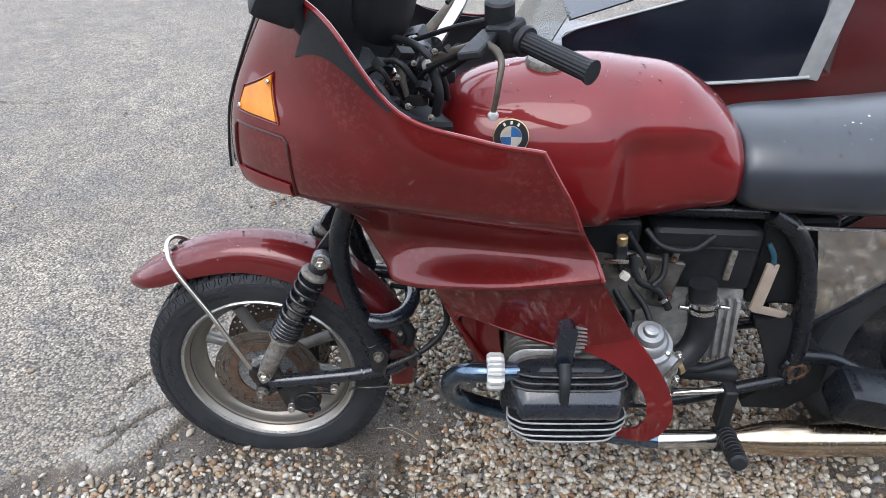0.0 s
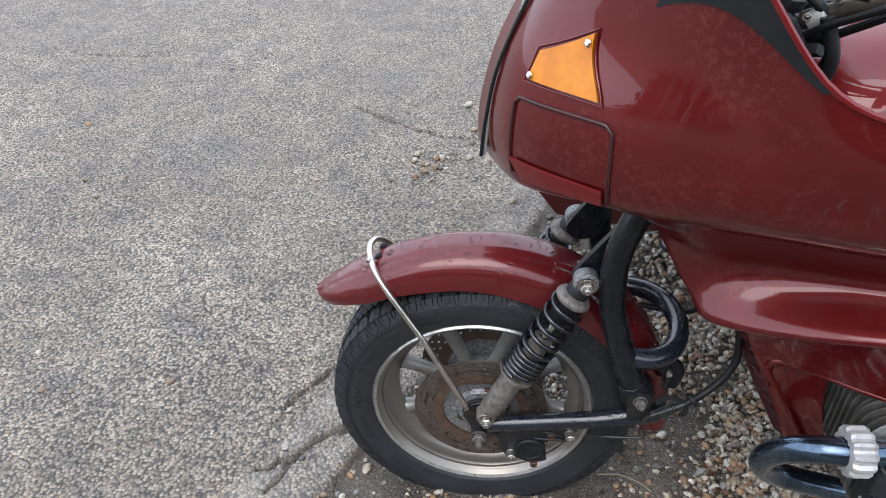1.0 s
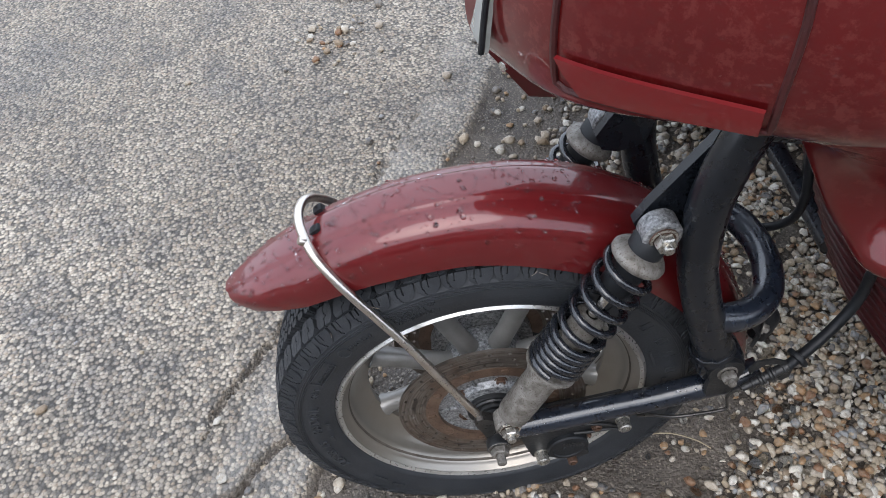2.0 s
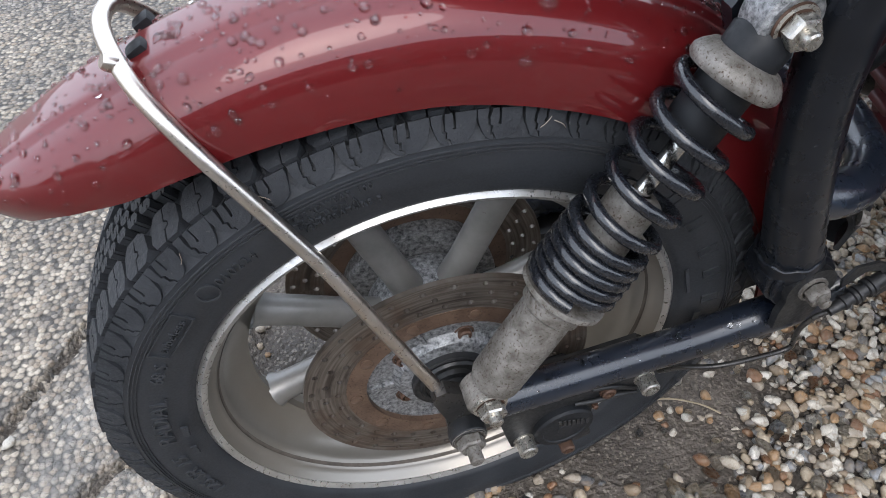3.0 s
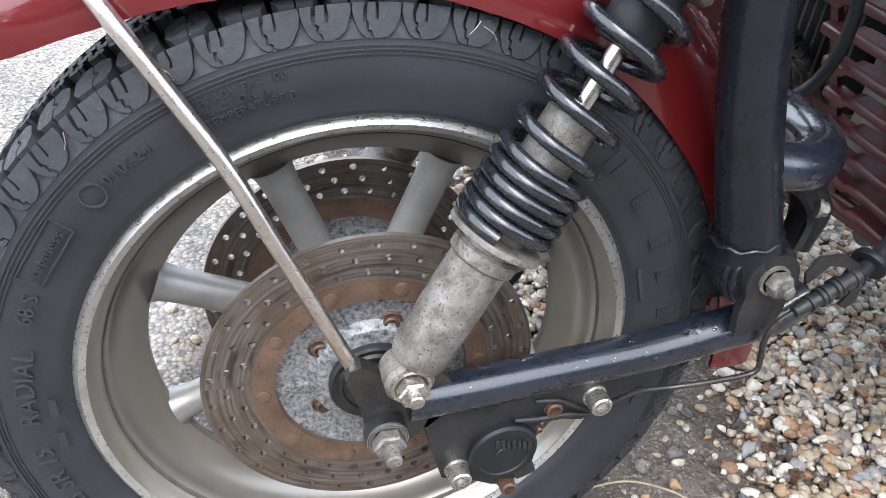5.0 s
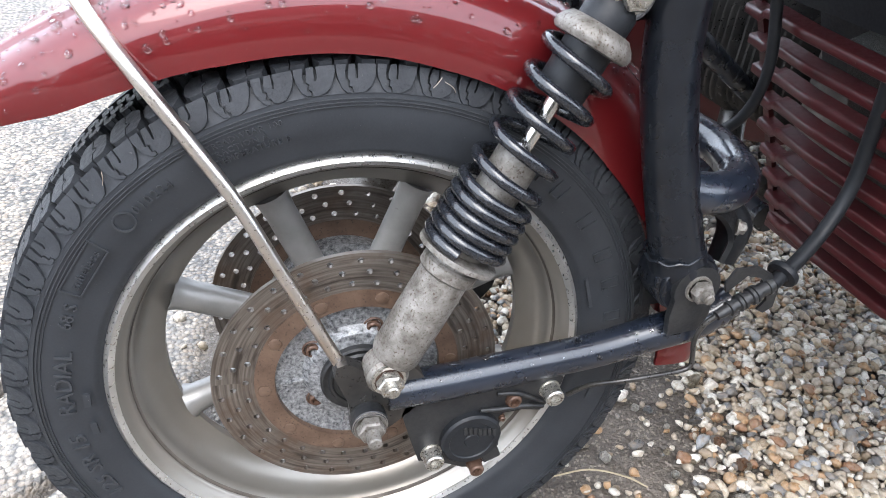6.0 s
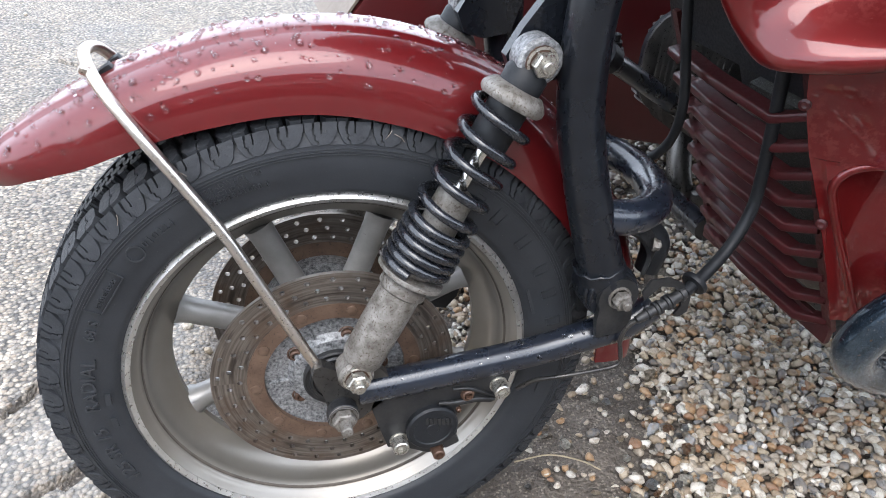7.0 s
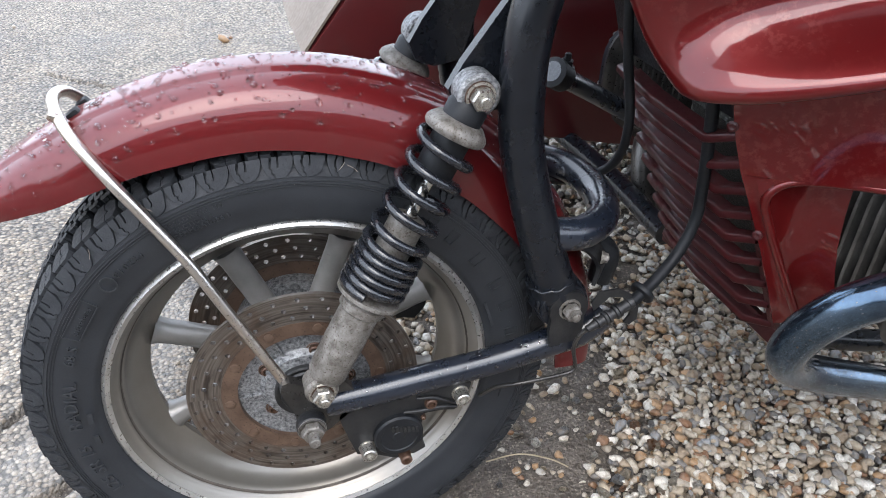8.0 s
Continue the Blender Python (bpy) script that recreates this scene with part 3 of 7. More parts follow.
def front_rim():
    half = [(0.2115, 0.055), (0.207, 0.058), (0.2035, 0.0550), (0.2008, 0.0478), (0.1968, 0.0445), (0.1948, 0.0425), (0.1938, 0.0390), (0.1918, 0.0370), (0.1900, 0.0310), (0.1882, 0.0245), (0.182, 0.016), (0.1735, 0.009), (0.1665, 0.004)]
    back = [(0.214, 0.050), (0.206, 0.043), (0.197, 0.037), (0.193, 0.024), (0.186, 0.010), (0.172, 0.004)]
    prof = [(r, -y) for r, y in half] + [(r, y) for r, y in reversed(half)] + [(r, y) for r, y in back] + [(r, -y) for r, y in reversed(back)]
    bm = lathe(prof, 96, closed=True)
    bmesh.ops.recalc_face_normals(bm, faces=bm.faces[:])
    rim = part("front_rim", bm, RIM, bike, "aged silver-painted steel wheel rim", WHEEL)
    for s in (-1, 1):
        bm = lathe([(0.2120, 0.0545 * s), (0.2075, 0.0592 * s), (0.2028, 0.0562 * s), (0.2040, 0.0540 * s)], 96)
        part("rim_flange", bm, RIM_EDGE, rim, "bare metal rim edge", WHEEL)
    for s in (-1, 1):
        bm = lathe([(r - 0.0003, (y + 0.0003) * s) for r, y in ((0.1945, 0.0418), (0.1940, 0.0394), (0.1930, 0.0384))], 96)
        bmesh.ops.recalc_face_normals(bm, faces=bm.faces[:])
        part("rim_grime", bm, DIRT, rim, "thin line of brown dirt in the rim groove", WHEEL)
    first = None
    for k in range(8):
        a = radians(26 + 45 * k)
        d = Vector((math.cos(a), 0, math.sin(a)))
        m = WHEEL @ Matrix.Rotation(-a, 4, "Y")
        if first is None:
            bm = lathe([(0.0155, 0), (0.0150, 0.012), (0.0138, 0.03), (0.0138, 0.10), (0.0148, 0.112), (0.0175, 0.119)], 20, m=Matrix.Translation((0.048, 0.004, 0)) @ Matrix.Rotation(radians(-90), 4, "Z"))
            first = part("spoke", bm, SPOKE, rim, "", m)
        else:
            again(first, m, rim)
    bm = lathe([(0.0, -0.052), (0.03, -0.052), (0.045, -0.045), (0.056, -0.03), (0.056, 0.03), (0.045, 0.045), (0.03, 0.052), (0, 0.052)], 48)
    part("hub", bm, CAST, rim, "oxidised cast hub", WHEEL)
    return rim


def sag(bm, floor=-0.259):
    for v in bm.verts:
        if v.co.z < floor:
            over = floor - v.co.z
            v.co.z = floor - over * 0.12
            v.co.y *= 1 + over * 3.0


def tyre_part():
    half = [(0.2065, 0.047), (0.211, 0.054), (0.2145, 0.0595), (0.219, 0.0618), (0.222, 0.0618), (0.233, 0.0655), (0.246, 0.0672), (0.2575, 0.0668), (0.2605, 0.0662),
            (0.2632, 0.0650), (0.2640, 0.0653), (0.2648, 0.0638), (0.2705, 0.0612), (0.2770, 0.0560), (0.2790, 0.034), (0.2797, 0.015)]
    prof = [(r, -y) for r, y in half] + [(r, y) for r, y in reversed(half)]
    bm = lathe(prof, 128)
    bmesh.ops.recalc_face_normals(bm, faces=bm.faces[:])
    sag(bm)
    for f in bm.faces:
        c = f.calc_center_median()
        f.material_index = int(math.hypot(c.x, c.z) > 0.2637 or c.z < -0.255)
    ob = part("front_tyre", bm, RUBBER, bike, "black radial car tyre with worn block tread", WHEEL, sharp=60)
    ob.data.materials.append(TREAD)
    return ob


def tread_blocks():
    """Shoulder lugs with sipes, and two centre rows, in one mesh."""
    bm = bmesh.new()
    rng = random.Random(5)

    def lug(a, w, outline, inner, outer, lift, taper=False):
        """A raised pad: outline in (across -1..1, 0..1 from sidewall to crown) between two (radius, y) lines."""
        (r0, y0), (r1, y1) = inner, outer
        slope = Vector((y0 - y1, r1 - r0)) if y0 > y1 else Vector((y1 - y0, r1 - r0))
        n = Vector((slope.x, math.copysign(slope.y, y0))).normalized() if abs(y0 - y1) > 1e-4 and abs(y0) > 0.02 else Vector((1, 0))
        low, top = [], []
        for u, s in outline:
            for row, h, k in ((low, -0.009, 1.0), (top, lift * min(1.0, 0.40 + 1.6 * s) if taper else lift, 0.975)):
                aa = a + w * u * k
                r, y = r0 + (r1 - r0) * s + n.x * h, y0 + (y1 - y0) * s + n.y * h
                row.append(bm.verts.new((r * math.cos(aa), y, r * math.sin(aa))))
        bm.faces.new(top)
        for q in range(len(low)):
            p = (q + 1) % len(low)
            bm.faces.new((low[q], low[p], top[p], top[q]))
    n = 58
    pitch = 2 * math.pi / n
    pads = [[(-0.98, 1.0), (-1.0, 0.80), (-0.90, 0.52), (-0.72, 0.24), (-0.44, 0.06), (-0.10, 0.0), (0.16, 0.03), (0.22, 0.20), (0.34, 0.24), (0.30, 0.44), (0.42, 0.50), (0.38, 0.72), (0.30, 1.0), (0.00, 1.0), (0.00, 0.66), (0.07, 0.52), (-0.07, 0.50), (-0.11, 0.66), (-0.11, 1.0)],
            [(0.46, 1.0), (0.53, 0.72), (0.55, 0.46), (0.43, 0.42), (0.46, 0.20), (0.32, 0.14), (0.26, 0.03), (0.44, 0.02), (0.62, 0.10), (0.72, 0.22), (0.88, 0.50), (0.94, 0.80), (0.93, 1.0)]]
    crown = [[(-0.70, 0.0), (-0.94, 0.30), (-0.86, 0.80), (-0.50, 1.0), (-0.05, 1.0), (-0.05, 0.62), (-0.26, 0.55), (-0.26, 0.40), (-0.05, 0.34), (-0.05, 0.0)],
             [(0.02, 0.0), (0.02, 0.38), (-0.19, 0.44), (-0.19, 0.52), (0.02, 0.58), (0.02, 1.0), (0.52, 1.0), (0.88, 0.74), (0.92, 0.24), (0.66, 0.0)]]
    rib = [(-0.90, 0.0), (-0.55, 0.0), (-0.55, 0.4), (-0.40, 0.4), (-0.40, 0.0), (0.35, 0.0), (0.80, 0.35), (0.95, 1.0), (0.35, 1.0), (0.30, 0.6), (0.15, 0.6), (0.15, 1.0), (-0.55, 1.0), (-1.0, 0.55)]
    for s in (-1, 1):
        for k in range(n):
            a = pitch * (k + (0.5 if s > 0 else 0)) + rng.uniform(-0.004, 0.004)
            up = rng.uniform(0, 0.0008)
            for pad in pads:
                worn = [(u + rng.uniform(-0.025, 0.025), v + rng.uniform(-0.02, 0.02) * (0 < v < 1)) for u, v in pad]
                lug(a, pitch * 0.505, worn, (0.2638, 0.0647 * s), (0.2818, 0.0560 * s), 0.0021 + up, True)
            for pad in crown:
                worn = [(u + rng.uniform(-0.03, 0.03), v) for u, v in pad]
                lug(a + pitch * 0.5, pitch * 0.485, worn, (0.2815, 0.0560 * s), (0.2852, 0.0290 * s), 0.0034 + up)
    for row, off in ((-0.0185, 0.0), (0.0065, 0.4), (-0.006, 0.7)):
        for k in range(2 * n):
            lug(pitch / 2 * (k + off), pitch / 2 * 0.44, rib, (0.2852, row), (0.2854, row + 0.011), 0.0050)
    bmesh.ops.recalc_face_normals(bm, faces=bm.faces[:])
    sag(bm, -0.263)
    ob = part("tread", bm, TREAD, tyre, "worn tread blocks", WHEEL, sharp=32)
    return tagged(ob, kind="stuff")


def flat_text(body, size, depth=0.0009, spacing=1.0):
    """The built-in font as mesh points: a bmesh of raised letters in the x-y plane, centred."""
    cu = bpy.data.curves.new("letters", "FONT")
    cu.body, cu.size, cu.extrude, cu.align_x, cu.resolution_u, cu.space_character = body, size, depth, "CENTER", 2, spacing
    ob = new("letters", cu)
    bpy.context.view_layer.update()
    me = bpy.data.meshes.new_from_object(ob.evaluated_get(bpy.context.evaluated_depsgraph_get()))
    bpy.data.objects.remove(ob)
    bm = bmesh.new()
    bm.from_mesh(me)
    bpy.data.meshes.remove(me)
    return bm


def on_sidewall(bm, r, angle, y):
    """Bends x-y shapes round the axle: x runs clockwise, y outwards."""
    for v in bm.verts:
        a = radians(angle) - v.co.x / r
        rr = r + v.co.y
        lift = y - v.co.z - 0.0023
        v.co = Vector((rr * math.cos(a), lift, rr * math.sin(a)))
    return bm


def sidewall_marks():
    for r, dy in ((0.2555, -0.0025), (0.2580, -0.0023), (0.2605, -0.0018)):
        bm = lathe([(r - 0.0005, -0.0630), (r - 0.0003, dy - 0.0655), (r + 0.0003, dy - 0.0655), (r + 0.0005, -0.0620)], 128)
        bmesh.ops.recalc_face_normals(bm, faces=bm.faces[:])
        part("tyre_ring", bm, LETTER, tyre, "", WHEEL)
    for text, size, r, ang in (("RADIAL", 0.019, 0.2330, 175.5), ("68 S", 0.014, 0.2370, 159.6), ("tubeless", 0.0095, 0.2410, 149.1), ("010224", 0.0105, 0.2400, 130.5),
                               ("TREADWEAR 100", 0.0066, 0.2485, 112.0), ("TRACTION A", 0.0066, 0.2420, 113.5), ("TEMPERATURE B", 0.0066, 0.2355, 111.5), ("125 SR 15", 0.019, 0.2330, 198.5)):
        bm = on_sidewall(flat_text(text, size, 0.0011, 1.15 if size < 0.012 else 1.0), r, ang, -0.0650)
        part("tyre_lettering", bm, LETTER, tyre, "raised moulded tyre lettering", WHEEL, smooth=False)
    for ang in (64, 56.5, 49.5, 39.4, 29.2, 21.2, 12, 4):
        bm = bmesh.new()
        for bx, by, sx, sy in ((-0.0050, 0, 0.0009, 0.015), (0.0050, 0, 0.0009, 0.015), (0, -0.0078, 0.011, 0.0009), (0, 0.0078, 0.011, 0.0009)):
            block((sx, sy, 0.0016), Matrix.Translation((bx, by, 0)), 0, bm)
        part("tyre_mark", on_sidewall(bm, 0.2415, ang, -0.0648), RUBBER, tyre, "", WHEEL, smooth=False)
    part("tyre_mark", on_sidewall(block((0.034, 0.0030, 0.0016), None, 0), 0.2214, 20, -0.0618), LETTER, tyre, "", WHEEL, smooth=False)
    for ang, r, w in ((180, 0.2235, 0.014), (188, 0.2235, 0.012), (224, 0.236, 0.025), (233, 0.240, 0.02), (4, 0.232, 0.03), (350, 0.238, 0.02)):
        bm = on_sidewall(block((w, 0.0055, 0.0016), None, 0), r, ang, -0.0650)
        part("tyre_mark", bm, RUBBER, tyre, "", WHEEL, smooth=False)
    bm = bmesh.new()
    for bx, by, sx, sy in ((-0.023, 0.003, 0.001, 0.016), (0.023, 0.003, 0.001, 0.016), (0, -0.005, 0.047, 0.001), (0, 0.011, 0.047, 0.001)):
        block((sx, sy, 0.0016), Matrix.Translation((bx, by, 0)), 0, bm)
    part("tyre_mark", on_sidewall(bm, 0.2430, 149.1, -0.0655), LETTER, tyre, "", WHEEL, smooth=False)
    for ang, lean in ((81.0, -25), (78.5, 60), (119.0, 20), (134.0, -50)):
        c = Vector((0.2735 * math.cos(radians(ang)), -0.0640, 0.2735 * math.sin(radians(ang))))
        d = Vector((math.cos(radians(ang + lean)), -0.15, math.sin(radians(ang + lean)))) * 0.006
        part("grass_scrap", tube([tuple(c - d), tuple(c + Vector((0.001, -0.001, 0.001))), tuple(c + d * 1.2)], 0.00028, 5, 3), CARD, tyre, "pale scrap of dry grass", WHEEL)
    bm = lathe([(0.0085, -0.0008), (0.0085, 0.0008), (0.0072, 0.0008), (0.0072, -0.0008)], 24, m=Matrix.Rotation(radians(90), 4, "X"), closed=True)
    part("tyre_mark", on_sidewall(bm, 0.243, 137.2, -0.0655), LETTER, tyre, "", WHEEL, smooth=False)


def brake_disc(y, s):
    holes = []
    for k in range(30):
        a = 2 * math.pi * k / 30
        for j, r in enumerate((0.0985, 0.1095, 0.1205)):
            b = a + j * 0.07
            holes.append((r * math.cos(b), r * math.sin(b), 0.0029, 8))
    holes.append((0, 0, 0.0895, 64))
    bm = plate(ring(96, 0.1275), y - 0.0022, y + 0.0022, holes=holes)
    disc = part("brake_disc", bm, DISC, bike, "worn drilled steel brake disc", WHEEL, sharp=30)
    bm = lathe([(0.0915, y - 0.0026), (0.074, y - 0.0026), (0.0735, y + 0.0026), (0.0915, y + 0.0026)], 64, closed=True)
    bmesh.ops.recalc_face_normals(bm, faces=bm.faces[:])
    part("disc_carrier", bm, CARRIER, disc, "rusty brown disc carrier ring", WHEEL)
    rivet = None
    for k in range(10):
        a = 2 * math.pi * (k + 0.2) / 10
        m = WHEEL @ Matrix.Translation((0.0835 * math.cos(a), y - 0.0026 * s, 0.0835 * math.sin(a))) @ (Matrix.Rotation(math.pi, 4, "Z") if s < 0 else Matrix.Identity(4))
        if rivet is None:
            rivet = part("rivet", lathe([(0.0058, 0), (0.0058, -0.0009), (0.0045, -0.0016), (0, -0.0016)], 16), CARRIER, disc, "", m)
        else:
            again(rivet, m, disc)
    bm = lathe([(0.0740, y + 0.001 * s), (0.0735, y + 0.004 * s), (0.060, y + 0.0065 * s), (0.050, y + 0.006 * s), (0.045, y - 0.002 * s), (0.034, y - 0.004 * s), (0.034, y + 0.02 * s), (0.074, y + 0.02 * s)], 64, closed=True)
    bmesh.ops.recalc_face_normals(bm, faces=bm.faces[:])
    part("hub_flange", bm, CAST, disc, "rough cast hub flange", WHEEL)
    for k in range(5):
        a = 2 * math.pi * (k + 0.62) / 5
        bm = block((0.022, 0.004, 0.0035), Matrix.Rotation(-a, 4, "Y") @ Matrix.Translation((0.060, y + 0.0045 * s, 0)), 0.001)
        part("hub_rib", bm, CAST, disc, "", WHEEL)
        a += 0.55
        m = WHEEL @ Matrix.Translation((0.048 * math.cos(a), y + 0.0110 * s, 0.048 * math.sin(a))) @ (Matrix.Rotation(math.pi, 4, "Z") if s < 0 else Matrix.Identity(4))
        bowl = lathe([(0.0068, 0.002), (0.0070, -0.0050), (0.0082, -0.0060), (0.0094, -0.0050), (0.0096, 0.002)], 20)
        part("bolt_seat", bowl, RUSTY, disc, "", m)
        part("disc_bolt", cap_screw(0.0065, 0.010), RUSTY, disc, "rusty socket-head disc bolt", m)
    bm = lathe([(0.0350, y - 0.001 * s), (0.0350, y - 0.009 * s), (0.0330, y - 0.0105 * s), (0.0310, y - 0.0095 * s), (0.0290, y - 0.0095 * s), (0.0275, y - 0.0120 * s), (0.0250, y - 0.0120 * s), (0.0240, y - 0.0105 * s), (0.0205, y - 0.0105 * s), (0.0195, y - 0.0150 * s), (0.0150, y - 0.0160 * s), (0.0145, y - 0.0220 * s), (0, y - 0.0220 * s)], 48)
    bmesh.ops.recalc_face_normals(bm, faces=bm.faces[:])
    part("bearing_cap", bm, BLACK_GRIMY, disc, "black wheel bearing cap", WHEEL)


FENDER_EDGE = ([-8, 10, 45, 80, 105, 110, 123, 130, 133, 146.5], [0.302, 0.292, 0.282, 0.286, 0.2950, 0.2975, 0.3095, 0.3195, 0.3255, 0.366])
FENDER_CROWN = ([-8, 30, 60, 100, 115, 125, 135, 141, 145], [0.354, 0.351, 0.354, 0.356, 0.359, 0.364, 0.374, 0.382, 0.386])
FENDER_HALF = ([-8, 5, 20, 45, 70, 95, 115, 130, 137, 141.0, 143.0], [0.070, 0.066, 0.061, 0.064, 0.070, 0.061, 0.059, 0.056, 0.046, 0.035, 0.024])


def fender_profile(deg):
    """Across the guard: raised flat middle between two creases, rounded shoulders and upright skirts."""
    phi = radians(deg)
    crown, edge, half = (float(np.interp(deg, *t)) for t in (FENDER_CROWN, FENDER_EDGE, FENDER_HALF))
    out = []
    for t in np.linspace(-1, 1, 61):
        a = abs(t)
        y = half * (1 - (1 - a) ** 1.9) * math.copysign(1, t)
        r = crown - 0.0015 - (crown - 0.0015 - edge) * a ** float(np.interp(deg, [0, 40], [4.5, 2.5])) + 0.0030 * (1 - float(step01(a, 0.185, 0.235)))
        out.append(Vector((r * math.cos(phi), y, r * math.sin(phi))))
    return out


def front_fender():
    bm = bmesh.new()
    rings = []
    for k in range(73):
        u = k / 72
        rings.append([bm.verts.new(p) for p in fender_profile(143.0 - 146.0 * u)])
    for a, b in zip(rings, rings[1:]):
        for j in range(len(a) - 1):
            bm.faces.new((a[j], a[j + 1], b[j + 1], b[j]))
    bmesh.ops.recalc_face_normals(bm, faces=bm.faces[:])
    bmesh.ops.solidify(bm, geom=bm.faces[:], thickness=0.0035)
    return part("front_fender", bm, RED_FENDER, bike, "glossy burgundy mudguard beaded with rain", WHEEL, sharp=50)


def fender_point(deg, t):
    row, after = fender_profile(deg), fender_profile(deg - 0.5)
    f = (t + 1) / 2 * 60
    i = min(int(f), 59)
    p = row[i].lerp(row[i + 1], f - i)
    n = (row[i + 1] - row[i]).cross(after[i] - row[i]).normalized()
    if n.dot(Vector((p.x, p.y * 3, p.z))) < 0:
        n = -n
    return p, n


def water_drops(name, places, owner, m=None):
    """Rain beads on a surface: low domes in one mesh."""
    bm = bmesh.new()
    for p, n, r, h in places:
        q = n.to_track_quat("Z", "Y").to_matrix().to_4x4()
        base = Matrix.Translation(p) @ q @ Matrix.Rotation(random.uniform(0, 6.28), 4, "Z") @ Matrix.Diagonal((r * random.uniform(0.85, 1.25), r, h, 1))
        rings = []
        for el in (-0.15, 0.25, 0.62):
            rings.append([bm.verts.new(base @ Vector((math.cos(el * 1.57) * math.cos(a), math.cos(el * 1.57) * math.sin(a), math.sin(el * 1.57)))) for a in (6.2832 * i / 9 for i in range(9))])
        top = bm.verts.new(base @ Vector((0, 0, 1)))
        for a, b in zip(rings, rings[1:]):
            for i in range(9):
                bm.faces.new((a[i], a[(i + 1) % 9], b[(i + 1) % 9], b[i]))
        for i in range(9):
            bm.faces.new((rings[2][i], rings[2][(i + 1) % 9], top))
        bm.faces.new(list(reversed(rings[0])))
    ob = part(name, bm, WATER, owner, "clear rain drops", m, sharp=80)
    return tagged(ob, kind="stuff")


rim = front_rim()
tyre = tyre_part()
tread_blocks()
sidewall_marks()
brake_disc(-0.060, 1)
brake_disc(0.060, -1)
fender = front_fender()
drops = []
for _ in range(1300):
    deg = random.uniform(12, 142.5)
    t = random.triangular(-1, 1, -0.2) * 0.93
    p, n = fender_point(deg, t)
    r = 0.0009 + 0.0025 * random.random() ** 2.6
    drops.append((p, n, r, r * 0.74))
water_drops("rain_water", drops, fender, WHEEL)

# chromed stay over the mudguard
stay_path = [(-0.021, -0.096, 0.298), (-0.076, -0.086, 0.403), (-0.104, -0.078, 0.455), (-0.134, -0.066, 0.498), (-0.165, -0.052, 0.540), (-0.190, -0.030, 0.570), (-0.203, 0.000, 0.584), (-0.206, 0.028, 0.587),
             (-0.199, 0.056, 0.580), (-0.184, 0.080, 0.556), (-0.160, 0.095, 0.520), (-0.100, 0.105, 0.435), (-0.021, 0.110, 0.300)]
stay = part("fender_stay", tube(stay_path, 0.0054, 14, 8), STAY, bike, "dull chromed tubular mudguard stay")
part("stay_eye", lathe([(0.009, 0.004), (0.009, -0.004), (0.004, -0.004)], 18, m=Matrix.Translation((-0.021, -0.096, 0.298))), STAY, stay)
screw = part("stay_bolt", lathe([(0.0060, 0.002), (0.0060, -0.0014), (0.0048, -0.0028), (0, -0.0034)], 20, m=Matrix.Translation((-0.021, -0.1012, 0.298))), NUT, stay, "slotted bright screw")
part("slot", block((0.0105, 0.0014, 0.0013), pose(-0.021, -0.1042, 0.298, 0, 35, 0), 0), DIRT, screw)
for x, y, z in ((-0.188, 0.010, 0.576), (-0.184, 0.046, 0.572)):
    part("rubber_pad", block((0.013, 0.012, 0.014), pose(x, y, z - 0.003, 0, -35, 0), 0.004), BLACK_DULL, stay, "black rubber pad")
part("stay_rivet", lathe([(0, -0.006), (0.004, -0.006), (0.0052, -0.003), (0.0052, 0.002), (0, 0.002)], 16, m=aim((-0.202, -0.012, 0.582), (-0.15, -0.002, 0.55))), STAY, stay, "")


